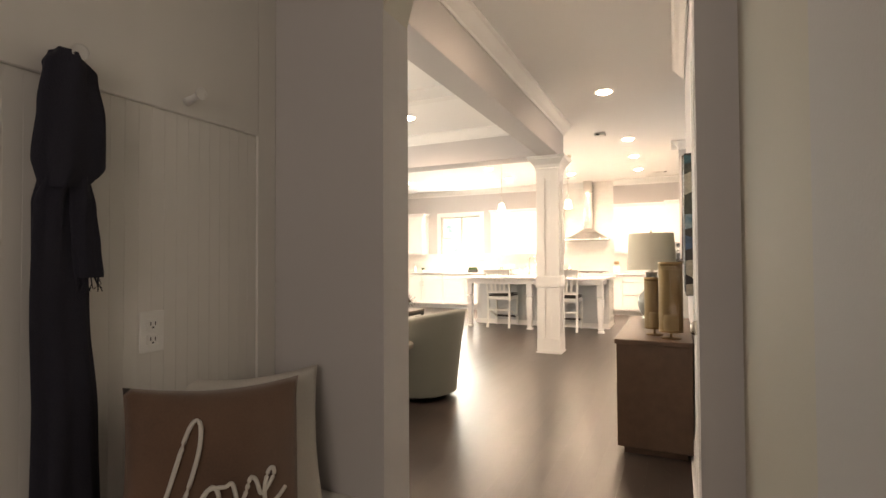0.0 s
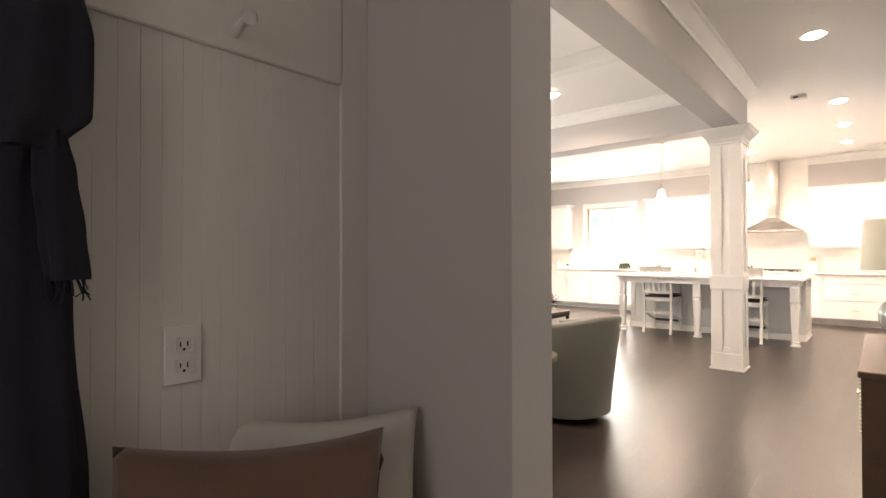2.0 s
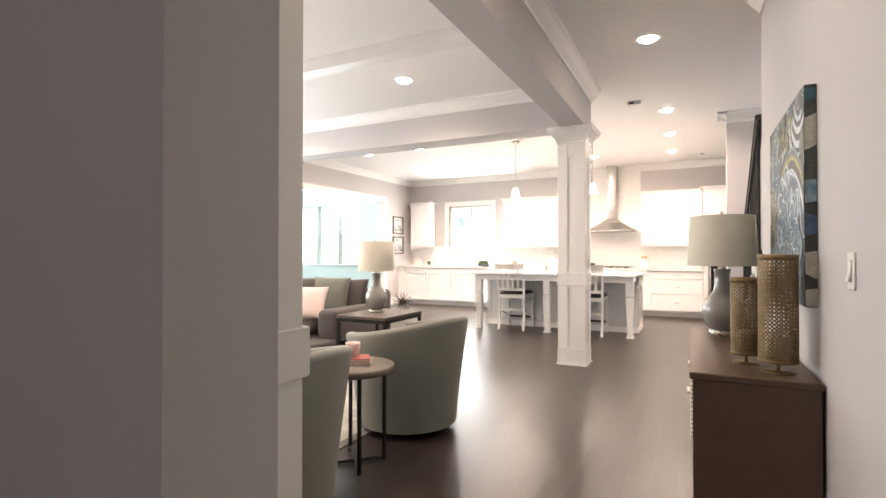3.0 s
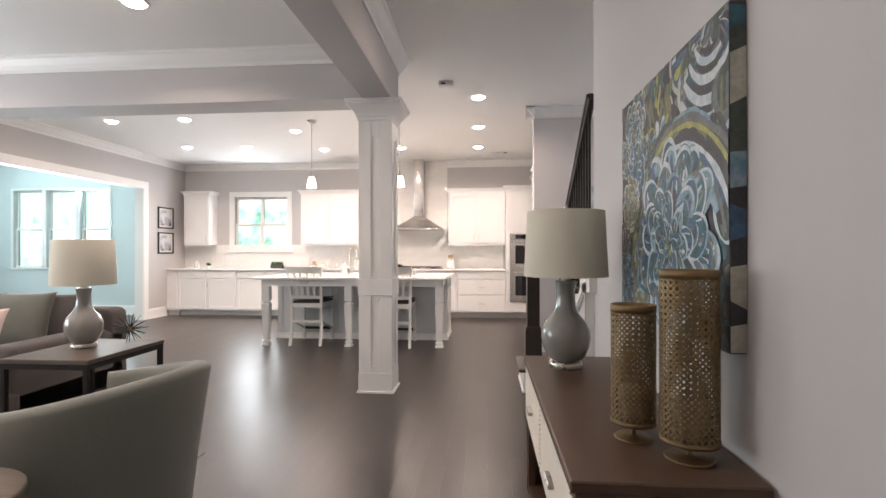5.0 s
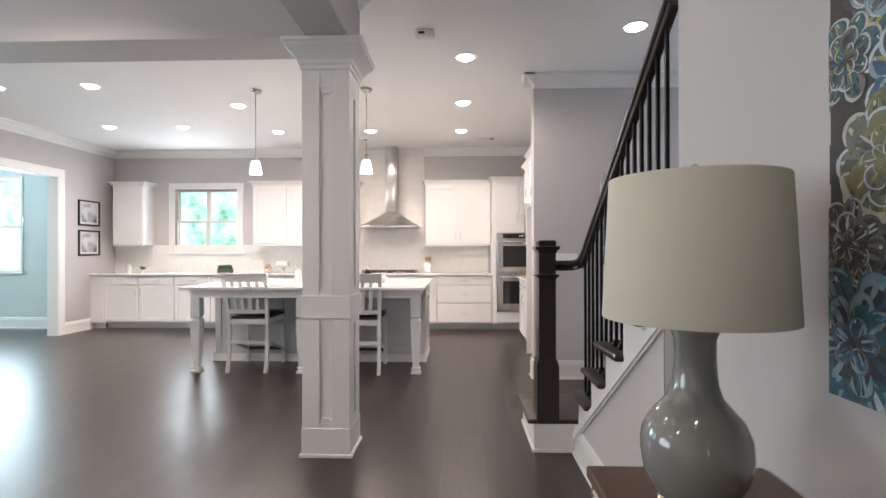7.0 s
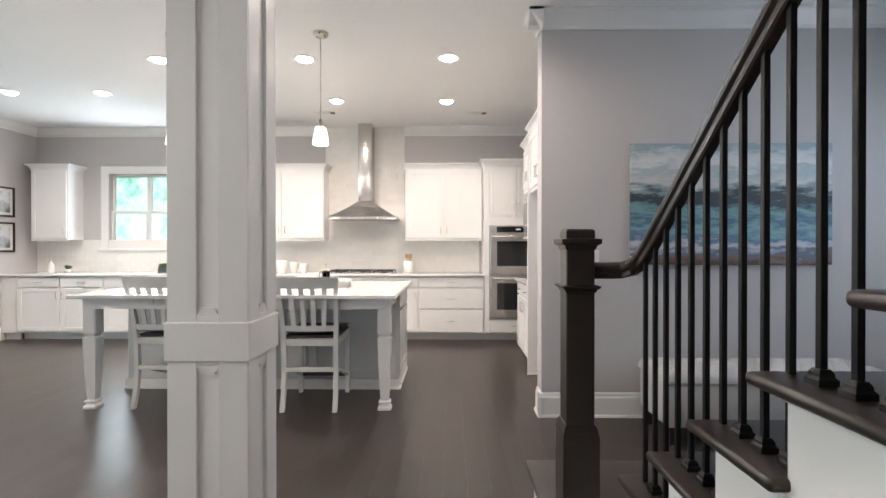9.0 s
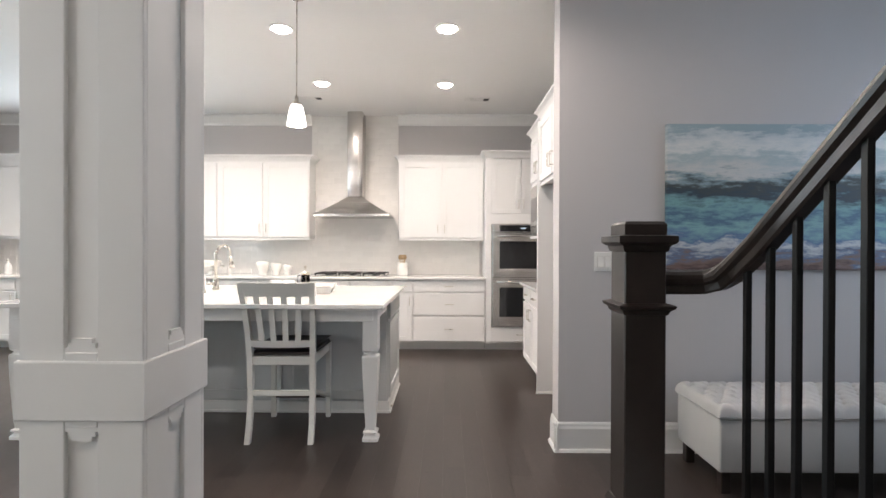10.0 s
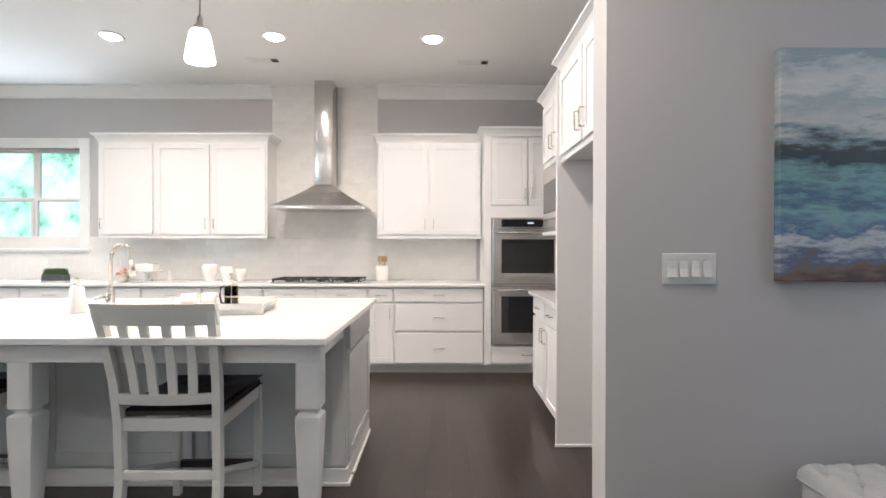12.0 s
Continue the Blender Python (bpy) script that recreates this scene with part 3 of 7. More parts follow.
# ---- staircase ----
RISE, RUN, TX, SY = 0.203, 0.278, 0.26, 6.912
stair = thing("staircase", "open-sided stair with dark treads and white risers", "staircase", (0, 0, 0))
for k in range(1, 9):
    back = SY - RUN * (k - 1)
    top = RISE * k
    if k == 1:
        m = Mesh().box(-0.012, 1.28, 6.99, 7.55, 0.0, top - 0.03)
        part("riser", m, TRIM, stair)
        m = Mesh().box(-0.024, TX - 0.03, 6.978, 6.99, 0.0, 0.018).box(-0.024, -0.012, 6.99, 7.56, 0, 0.018)
        part("shoe_moulding", m, TRIM, stair)
        m = Mesh().box(-0.052, 1.28, 7.0, 7.59, top - 0.03, top, 0.012, 3)
        part("tread", m, STAIR_WOOD, stair)
        continue
    m = Mesh().box(TX + 0.004 if back > 5.3 else 0.48, 1.28, back + 0.002, back + RUN, RISE * (k - 1), top - 0.03)
    part("riser", m, TRIM, stair)
    x0 = TX - 0.045 if back > 5.5 else 0.48
    m = Mesh().box(x0, 1.28, back - 0.01, back + RUN + 0.08, top - 0.03, top, 0.012, 3)
    part("tread", m, STAIR_WOOD, stair)
    m = Mesh().box(TX - 0.012, TX + 0.002, back, back + RUN + 0.012, top - 0.045, top - 0.03, 0.004)
    part("tread_moulding", m, TRIM, stair) if back > 5.5 else m.bm.free()

# wall and skirt under the stair
saw = [(6.99, 0.0), (5.61, 0.0), (5.61, 6 * RISE - 0.03)]
for k in range(6, 1, -1):
    back = SY - RUN * (k - 1)
    saw += [(min(back + RUN, 6.99), RISE * k - 0.03), (min(back + RUN, 6.99), RISE * (k - 1) - 0.03)]
saw = saw[:-1]
saw[2] = (5.61, 6 * RISE - 0.03)
structure("wall_under_stair", Mesh().prism(saw, "x", TX, RX + 0.1), TRIM, "white painted stringer under the stair treads", "wall")
sl = 0.68
lo = [(5.61, 0.0), (6.99, 0.0), (6.99, 0.07), (5.61, 0.07 + (6.99 - 5.61) * sl)]
structure("wall_stair_side", Mesh().prism(lo, "x", TX - 0.006, TX), WALL, "grey painted wall below the stair", "wall")
skirt = Mesh()
for o, w, t in ((0.0, 0.075, 0.018), (0.014, 0.045, 0.027)):
    skirt.prism([(7.0, 0.055 + o), (7.0, 0.055 + w + o), (5.61, 0.055 + w + o + 1.39 * sl), (5.61, 0.055 + o + 1.39 * sl)], "x", TX - t, TX + 0.001)
structure("trim_stair_skirt", skirt, TRIM, "white sloping moulding under the stair", "moulding")
baseboard("baseboard_stair", "y", TX - 0.006, -1, 5.61, 6.976)

# newel, rail and balusters
newel = thing("newel_post", "dark stained square newel post on the first step", "newel post", (0.077, 7.055, RISE))
m = Mesh().box(-0.055, 0.055, -0.055, 0.055, 0.0, 1.09, 0.003)
part("post", m, STAIR_WOOD, newel)
m = Mesh()
square_ring(m, -0.055, 0.055, -0.055, 0.055, [(0.016, 0.001), (0.016, 0.345), (0.012, 0.355), (0.012, 0.365), (0.004, 0.385), (0.001, 0.387)])
part("plinth", m, STAIR_WOOD, newel)
m = Mesh()
square_ring(m, -0.055, 0.055, -0.055, 0.055, [(0.001, 0.904), (0.004, 0.906), (0.008, 0.916), (0.017, 0.922), (0.020, 0.930), (0.001, 0.936)])
part("collar", m, STAIR_WOOD, newel)
m = Mesh()
square_ring(m, -0.055, 0.055, -0.055, 0.055, [(0.001, 1.072), (0.004, 1.075), (0.008, 1.088), (0.018, 1.094), (0.022, 1.098), (0.022, 1.114), (0.001, 1.117), (0.001, 1.145), (-0.006, 1.153)])
part("cap", m, STAIR_WOOD, newel)

BX = 0.30
RSL = 0.735
rail_line = [(0.128, 7.055, 1.195), (0.20, 7.053, 1.195), (0.25, 7.043, 1.197), (0.28, 7.02, 1.207), (BX - 0.004, 6.985, 1.230), (BX, 6.943, 1.256), (BX, 6.878, 1.296)]
y = 6.878
while y > 5.63:
    y -= 0.10
    rail_line.append((BX, max(y, 5.63), 1.296 + (6.878 - max(y, 5.63)) * RSL))
handrail = thing("stair_handrail", "dark stained moulded handrail rising from the newel post", "handrail", (0, 0, 0))
RAIL_SECTION = [(-0.014, -0.036), (0.014, -0.036), (0.019, -0.03), (0.020, -0.012), (0.029, -0.004), (0.031, 0.006), (0.028, 0.017), (0.019, 0.026), (0.007, 0.030), (-0.007, 0.030),
                (-0.019, 0.026), (-0.028, 0.017), (-0.031, 0.006), (-0.029, -0.004), (-0.020, -0.012), (-0.019, -0.03)]
m = Mesh()
rings = []
for i, p in enumerate(rail_line):
    d = (Vector(rail_line[min(i + 1, len(rail_line) - 1)]) - Vector(rail_line[max(i - 1, 0)])).normalized()
    side = d.cross(Vector((0, 0, 1))).normalized()
    up = side.cross(d).normalized()
    rings.append([m.bm.verts.new(Vector(p) + a * side + b * up) for a, b in RAIL_SECTION])
n = len(RAIL_SECTION)
for a, b in zip(rings, rings[1:]):
    for k in range(n):
        m.bm.faces.new((a[k], a[(k + 1) % n], b[(k + 1) % n], b[k]))
m.bm.faces.new(rings[0][::-1])
m.bm.faces.new(rings[-1])
part("rail", m, STAIR_WOOD, handrail)


def baluster(y):
    k_here = next(k for k in range(1, 9) if y >= SY - RUN * (k - 1)) if y < SY else 1
    base = RISE * k_here
    top = 1.296 + (6.878 - y) * RSL - 0.03
    b = thing("baluster", "slim black iron baluster on a stair tread", "baluster", (BX, y, base), 0, "balusters of the stair")
    part("bar", Mesh().box(-0.0075, 0.0075, -0.0075, 0.0075, 0.0, top - base, 0.001), IRON, b)
    m = Mesh()
    square_ring(m, -0.0075, 0.0075, -0.0075, 0.0075, [(0.013, 0.0), (0.013, 0.012), (0.008, 0.018), (0.008, 0.024), (0.003, 0.032)])
    part("shoe", m, IRON, b)


for i in range(15):
    baluster(6.925 - 0.0885 * i)

# ---- bench nook ----
NX = -1.12
nook = structure("wall_panel", Mesh().box(NX, NX + 0.006, 0.616, 1.705, 0.40, 2.3), PANEL, "off-white bead board wall panelling with a coat rail", "panelling")
m = Mesh()
m.box(NX + 0.006, NX + 0.022, 0.616, 0.706, 0.42, 2.3, 0.002).box(NX + 0.006, NX + 0.022, 1.62, 1.705, 0.42, 2.3, 0.002).box(NX + 0.006, NX + 0.024, 0.706, 1.62, 1.672, 2.3, 0.003)
part("frame_board", m, PANEL, nook)
for i in range(24):
    a = 0.706 + 0.914 * i / 24
    board = Mesh().box(NX + 0.0055, NX + 0.0125, a + 0.0001, a + 0.914 / 24 - 0.0001, 0.42, 1.672, 0.0007)
    part("board", board, PANEL, nook)
bench = thing("built_in_bench", "white built-in bench seat in the nook", "bench", (-0.87, 1.16, 0.0))
part("seat", Mesh().box(-0.25, 0.25, -0.543, 0.543, 0.42, 0.46, 0.004), PANEL, bench)
part("front_panel", Mesh().box(0.20, 0.225, -0.543, 0.543, 0.0, 0.42, 0.003), PANEL, bench)


def coat_peg(y):
    peg = thing("coat_peg", "white round-ended wooden coat peg on the rail", "coat peg", (NX + 0.024, y, 1.712), 0, "coat pegs")
    m = Mesh().lathe([(0.0, 0.0), (0.012, 0.0), (0.010, 0.03), (0.009, 0.048), (0.015, 0.056), (0.019, 0.064), (0.017, 0.058), (0, 0.076)], seg=18)
    for v in m.bm.verts:
        x, yy, z = v.co
        v.co = (z, x, yy + 0.25 * z)
    part("peg", m, TRIM, peg)


coat_peg(1.012)
coat_peg(1.338)


def wall_plate(name, label, category, m4, w, h, toggles, outlet=False):
    p = thing(name, label, category)
    p.matrix_world = m4
    part("plate", Mesh().box(-w / 2, w / 2, -0.006, 0, -h / 2, h / 2, 0.002), OUTLET, p)
    if outlet:
        for s in (-1, 1):
            f = part("socket", Mesh().box(-0.017, 0.017, -0.0085, -0.006, s * 0.021 - 0.015, s * 0.021 + 0.015, 0.004), OUTLET, p)
            m = Mesh()
            m.box(-0.008, -0.0055, -0.0095, -0.0084, s * 0.021 - 0.004, s * 0.021 + 0.006).box(0.0055, 0.008, -0.0095, -0.0084, s * 0.021 - 0.004, s * 0.021 + 0.006)
            m.box(-0.0025, 0.0025, -0.0095, -0.0084, s * 0.021 - 0.012, s * 0.021 - 0.007)
            part("slot", m, SLOT, f)
    for i in range(toggles):
        x = (i - (toggles - 1) / 2) * 0.046
        # thin grey sheet drawn in place of the shaded gap round the rocker
        part("rocker_gap_shade", Mesh().box(x - 0.0175, x + 0.0175, -0.0066, -0.006, -0.035, 0.035), NICKEL, p)
        part("rocker", Mesh().prism([(-0.0067, 0.033), (-0.0078, 0.033), (-0.0105, 0.0), (-0.017, -0.033), (-0.0067, -0.033)], "x", x - 0.016, x + 0.016), OUTLET, p)
    return p


wall_plate("wall_outlet", "white wall socket on the bead board", "outlet", pose(NX + 0.0125, 1.24, 1.043, 0, 0, 90), 0.070, 0.114, 0, True)
wall_plate("light_switch", "white rocker light switch on the grey hall wall", "light switch", pose(RX, 3.335, 1.165, 0, 0, -90), 0.074, 0.118, 1)
wall_plate("switch_plate", "white plate with four rocker switches on the grey wall", "light switch", pose(0.587, 8.83, 1.197), 0.213, 0.122, 4)
wall_plate("wall_switch", "small white light switch beside the sunroom opening", "light switch", pose(LX, 7.22, 1.15, 0, 0, 90), 0.074, 0.118, 1)


def scarf():
    s = thing("scarf", "navy black woven scarf looped over a coat peg", "scarf", (NX + 0.048, 1.0, 0.005))
    rng = random.Random(3)

    def cloth(path, widths, depth, folds, phase, z_fray=None):
        n = 40

        def place(u, v):
            k = v * (len(path) - 1)
            i = min(int(k), len(path) - 2)
            f = k - i
            f2 = f * f * (3 - 2 * f)
            cx, cy, cz = [a + (b - a) * f2 for a, b in zip(path[i], path[i + 1])]
            cz = path[i][2] + (path[i + 1][2] - path[i][2]) * f
            w = widths[i] + (widths[i + 1] - widths[i]) * f2
            a = 2 * math.pi * u
            r = 1 + 0.16 * math.sin(folds * a + phase + 3 * v) + 0.05 * math.sin((folds * 2 + 1) * a + 5 * v)
            return (cx + depth * (0.75 + 0.25 * math.cos(7 * v)) * r * math.cos(a), cy + w / 2 * r * math.sin(a), cz)
        return Mesh().grid(n, 34, place, True, True)

    part("loop", cloth([(0.0, 0.0, 1.725), (0.016, 0.0, 1.68), (0.022, 0.004, 1.58), (0.022, 0.0, 1.46), (0.02, -0.014, 1.40)], [0.05, 0.105, 0.132, 0.138, 0.085], 0.036, 5, 0.3), SCARF, s)
    part("tail_long", cloth([(0.018, -0.02, 1.43), (0.016, -0.025, 1.36), (0.014, -0.013, 1.15), (0.012, 0.002, 0.85), (0.012, 0.007, 0.48)], [0.072, 0.09, 0.114, 0.126, 0.136], 0.022, 6, 1.2), SCARF, s)
    part("tail_short", cloth([(0.035, 0.015, 1.43), (0.036, 0.022, 1.36), (0.03, 0.033, 1.27), (0.026, 0.042, 1.195)], [0.04, 0.05, 0.055, 0.056], 0.014, 4, 0.5), SCARF, s)
    m = Mesh()
    for i in range(16):
        y = 0.014 + 0.054 * i / 15 + rng.uniform(-0.002, 0.002)
        m.tube([(0.026, y, 1.202), (0.028 + rng.uniform(-0.004, 0.004), y + rng.uniform(-0.006, 0.008), 1.18), (0.028, y + rng.uniform(-0.01, 0.012), 1.162 + rng.uniform(-0.006, 0.008))], 0.0012, 4)
    part("fringe", m, SCARF, s)


scarf()


def pillow_mesh(w, h, d, chop=0.0, seed=1, puff=1.0):
    """A stuffed square cushion that stands upright, thin along y; chop presses its upper edge in."""
    m = Mesh()
    for side in (-1, 1):
        def place(u, v, side=side):
            a, b = 2 * u - 1, 2 * v - 1
            body = (max(0, 1 - a * a) * max(0, 1 - b * b)) ** 0.42
            pinch = 1 - 0.07 * (1 - b * b) * abs(a) ** 4
            pz = 1 - 0.07 * (1 - a * a) * abs(b) ** 4
            sag = chop * max(0, b) ** 2 * (1 - min(1, abs(a) * 1.05) ** 1.6)
            wob = 0.05 * noise.noise(Vector((a * 2 + seed, b * 2, seed * 3.1))) * body
            return (a * w / 2 * pinch, side * d / 2 * body * puff * (1 + 2 * wob), h / 2 + b * h / 2 * pz - sag)
        m.grid(25, 25, place)
    bmesh.ops.remove_doubles(m.bm, verts=m.bm.verts, dist=0.0004)
    return m


def cushion(name, label, mat, place, turn, tilt, size, depth=0.14, chop=0.0, seed=1):
    c = thing(name, label, "cushion", (0, 0, 0))
    c.matrix_world = pose(*place) @ pose(0, 0, 0, 0, 0, turn) @ pose(0, 0, 0, tilt, 0, 0)
    part("cover", pillow_mesh(size[0], size[1], depth, chop, seed), mat, c)
    return c


def script_word(parent):
    """The word love in one looping script line, on the cushion's face."""
    l = [(-0.165, 0.055), (-0.150, 0.12), (-0.125, 0.21), (-0.105, 0.265), (-0.088, 0.285), (-0.078, 0.27), (-0.082, 0.22), (-0.10, 0.15), (-0.118, 0.09), (-0.118, 0.06), (-0.105, 0.052), (-0.09, 0.065)]
    o = [(-0.075, 0.10), (-0.055, 0.125), (-0.04, 0.115), (-0.035, 0.085), (-0.05, 0.055), (-0.058, 0.055), (-0.080, 0.085), (-0.065, 0.118), (-0.04, 0.122), (-0.02, 0.12)]
    v = [(-0.005, 0.125), (0.005, 0.10), (0.015, 0.062), (0.03, 0.09), (0.042, 0.125), (0.052, 0.128), (0.062, 0.115)]
    e = [(0.075, 0.085), (0.095, 0.10), (0.112, 0.125), (0.108, 0.142), (0.095, 0.135), (0.085, 0.10), (0.088, 0.068), (0.105, 0.055), (0.128, 0.065), (0.155, 0.09)]
    pts = [Vector((x, 0, z + 0.072)) for x, z in l + o + v + e]
    fine = []
    for i in range(len(pts) - 1):
        a, b, c, d = pts[max(i - 1, 0)], pts[i], pts[i + 1], pts[min(i + 2, len(pts) - 1)]
        for s in range(5):
            t = s / 5
            fine.append(0.5 * ((2 * b) + (c - a) * t + (2 * a - 5 * b + 4 * c - d) * t * t + (3 * b - a - 3 * c + d) * t ** 3))
    w, h, d = 0.46, 0.44, 0.17
    out = []
    for p in fine:
        a, b = p.x / (w / 2), (p.z - h / 2) / (h / 2)
        body = (max(0, 1 - a * a) * max(0, 1 - b * b)) ** 0.42
        out.append((p.x, -d / 2 * body * 1.02 - 0.004, p.z))
    part("lettering", Mesh().tube(out, 0.0055, 6, 1.0), FABRIC_WHITE, parent, "white script word love")


c = cushion("cushion", "brown velvet cushion with the white script word love", FABRIC_BROWN, (-0.83, 1.27, 0.46), 72, -12, (0.47, 0.45), 0.17, 0.008, 2)
c.matrix_world = c.matrix_world @ pose(-0.035, 0, 0.012, 0, 6, 0)
script_word(c)
c = cushion("cushion", "white cushion with dark stripes and cotton boll print", FABRIC_WHITE, (-0.94, 1.435, 0.462), 50, -14, (0.44, 0.44), 0.13, 0.01, 5)
m = Mesh()
for x, z1 in ((-0.02, 0.30), (0.03, 0.33), (0.09, 0.25), (0.13, 0.33)):
    m.tube([(x - 0.03 + 0.03 * i / 9, -0.066 * (max(0, 1 - (x / 0.22) ** 2) * max(0, 1 - ((z1 * i / 9) / 0.22 - 1) ** 2)) ** 0.42 - 0.003, 0.03 + (z1 - 0.03) * i / 9) for i in range(10)], 0.003, 5)
part("stripe", m, SEAT_DARK, c, "thin dark stripes")
for x, z in ((0.03, 0.335), (0.12, 0.335)):
    m = Mesh().lathe([(0, -0.03), (0.012, -0.022), (0.02, 0), (0.012, 0.022), (0, 0.03)], 0, 0, 12)
    for v in m.bm.verts:
        v.co = (v.co.x + x, v.co.y * 0.3 - 0.052, v.co.z + z)
    part("boll", m, SEAT_DARK, c)

# ---- kitchen ----
def shaker(m, x0, x1, z0, z1, y, rail=0.055, t=0.02):
    """A framed door leaf with a sunk panel, its front at y."""
    m.box(x0, x0 + rail, y, y + t, z0, z1, 0.0015).box(x1 - rail, x1, y, y + t, z0, z1, 0.0015)
    m.box(x0 + rail, x1 - rail, y, y + t, z0, z0 + rail, 0.0015).box(x0 + rail, x1 - rail, y, y + t, z1 - rail, z1, 0.0015)
    m.box(x0 + rail - 0.002, x1 - rail + 0.002, y + 0.009, y + t, z0 + rail - 0.002, z1 - rail + 0.002)


def bar_pull(x, z, y, upright, length=0.10):
    m = Mesh()
    h = length / 2
    if upright:
        m.tube([(x, y, z - h), (x, y - 0.026, z - h), (x, y - 0.028, z - h + 0.004), (x, y - 0.028, z + h - 0.004), (x, y - 0.026, z + h), (x, y, z + h)], 0.0048, 6)
    else:
        m.tube([(x - h, y, z), (x - h, y - 0.026, z), (x - h + 0.004, y - 0.028, z), (x + h - 0.004, y - 0.028, z), (x + h, y - 0.026, z), (x + h, y, z)], 0.0048, 6)
    return m


def base_unit(m4, w, cols, drawers=1, label="white shaker base cabinet with nickel pulls", pulls=None):
    """A base cabinet, its front at y = 0 and its left end at x = 0. cols: doors side by side; drawers=3: a stack of drawers."""
    c = thing("base_cabinet", label, "cabinet", group="base cabinets")
    c.matrix_world = m4
    m = Mesh().box(0, w, 0.021, 0.58, 0.10, 0.882).box(0.0, w, 0.13, 0.15, 0.0, 0.10)
    part("body", m, CABINET, c)
    if drawers == 3:
        for z0, z1 in ((0.735, 0.868), (0.445, 0.715), (0.125, 0.425)):
            d = part("drawer", Mesh().box(0.012, w - 0.012, 0, 0.02, z0, z1, 0.003), CABINET, c)
            part("handle", bar_pull(w / 2, (z0 + z1) / 2, 0, False), NICKEL, d, "satin nickel bar pull")
        return c
    cw = w / cols
    for i in range(cols):
        a, b = i * cw + 0.012, (i + 1) * cw - 0.012
        d = part("drawer", Mesh().box(a, b, 0, 0.02, 0.735, 0.868, 0.003), CABINET, c)
        part("handle", bar_pull((a + b) / 2, 0.80, 0, False, min(0.10, (b - a) * 0.5)), NICKEL, d, "satin nickel bar pull")
        m = Mesh()
        shaker(m, a, b, 0.125, 0.715, 0)
        d = part("door", m, CABINET, c)
        right = (i % 2 == 0) if cols > 1 else True
        part("handle", bar_pull(b - 0.03 if right else a + 0.03, 0.62, 0, True), NICKEL, d, "satin nickel bar pull")
    return c


def cornice(m, x0, x1, y0, y1, z):
    prof = [(0.0, z), (0.006, z), (0.012, z + 0.02), (0.03, z + 0.05), (0.05, z + 0.068), (0.056, z + 0.07), (0.056, z + 0.085), (0.0, z + 0.085)]
    rows = [[m.bm.verts.new(p) for p in ((x0 - o, y1, zz), (x0 - o, y0 - o, zz), (x1 + o, y0 - o, zz), (x1 + o, y1, zz))] for o, zz in prof]
    fs = []
    for a, b in zip(rows, rows[1:]):
        fs += [m.bm.faces.new((a[k], a[k + 1], b[k + 1], b[k])) for k in range(3)]
    fs.append(m.bm.faces.new(rows[-1]))
    m._mark(fs)


def upper_unit(m4, w, cols, z0, z1, depth=0.32, label="white shaker wall cabinet with nickel pulls", hang=True, group="wall cabinets"):
    c = thing("wall_cabinet", label, "cabinet", group=group)
    c.matrix_world = m4
    part("body", Mesh().box(0, w, 0.021, depth, z0 - 0.0, z1), CABINET, c)
    m = Mesh()
    cornice(m, 0, w, 0.021, depth, z1 - 0.005)
    part("cornice", m, CABINET, c)
    part("light_rail", Mesh().box(0.0, w, 0.012, 0.03, z0 - 0.022, z0, 0.002), CABINET, c)
    cw = w / cols
    for i in range(cols):
        a, b = i * cw + 0.014, (i + 1) * cw - 0.014
        m = Mesh()
        shaker(m, a, b, z0 + 0.02, z1 - 0.025, 0)
        d = part("door", m, CABINET, c)
        if cols == 3:
            right = i == 1
        elif cols == 2:
            right = i == 0
        else:
            right = True
        part("handle", bar_pull(b - 0.03 if right else a + 0.03, z0 + 0.13, 0, True), NICKEL, d, "satin nickel bar pull")
    return c


BF, CF = 11.82, 11.79
for x0, x1, cols in ((-6.39, -5.18, 2), (-5.18, -3.97, 2), (-3.97, -3.37, 1), (-3.37, -2.16, 2), (-2.16, -1.12, 2), (-1.12, -0.86, 1)):
    base_unit(pose(x0, BF, 0), x1 - x0, cols)
base_unit(pose(-0.86, BF, 0), 0.893, 1, 3, "white cabinet with three wide drawers")
tagged(part("cabinet_filler", Mesh().box(-6.6, -6.392, BF + 0.01, BF + 0.03, 0.10, 0.88).box(-6.6, -6.392, BF + 0.075, BF + 0.095, 0, 0.10), CABINET), "white filler panel beside the base cabinets", "filler panel", "", "structure")
top = thing("kitchen_worktop", "white quartz worktop along the back wall", "worktop", (0, 0, 0))
part("slab", Mesh().box(-6.598, 0.032, CF, BY - 0.001, 0.885, 0.915, 0.004), QUARTZ, top)

upper_unit(pose(-6.42, 12.09, 0), 0.53, 1, 1.39, 2.39, 0.327)
upper_unit(pose(-3.99, 12.09, 0), 1.77, 3, 1.39, 2.385, 0.327)
upper_unit(pose(-1.065, 12.09, 0), 1.095, 2, 1.39, 2.385, 0.327)

# tall oven cabinet
tall = thing("oven_cabinet", "tall white cabinet round the double oven", "cabinet", (0.036, BF, 0))
m = Mesh()
m.box(0, 0.065, 0.0, 0.595, 0.10, 2.39).box(0.79, 0.84, 0.0, 0.595, 0.10, 2.39).box(0.065, 0.79, 0.021, 0.595, 1.585, 2.39).box(0.065, 0.79, 0.021, 0.595, 0.10, 0.30)
m.box(0.065, 0.79, 0.001, 0.02, 1.575, 1.69).box(0.065, 0.79, 0.5, 0.595, 0.30, 1.585).box(0, 0.84, 0.13, 0.15, 0, 0.10)
part("body", m, CABINET, tall)
m = Mesh()
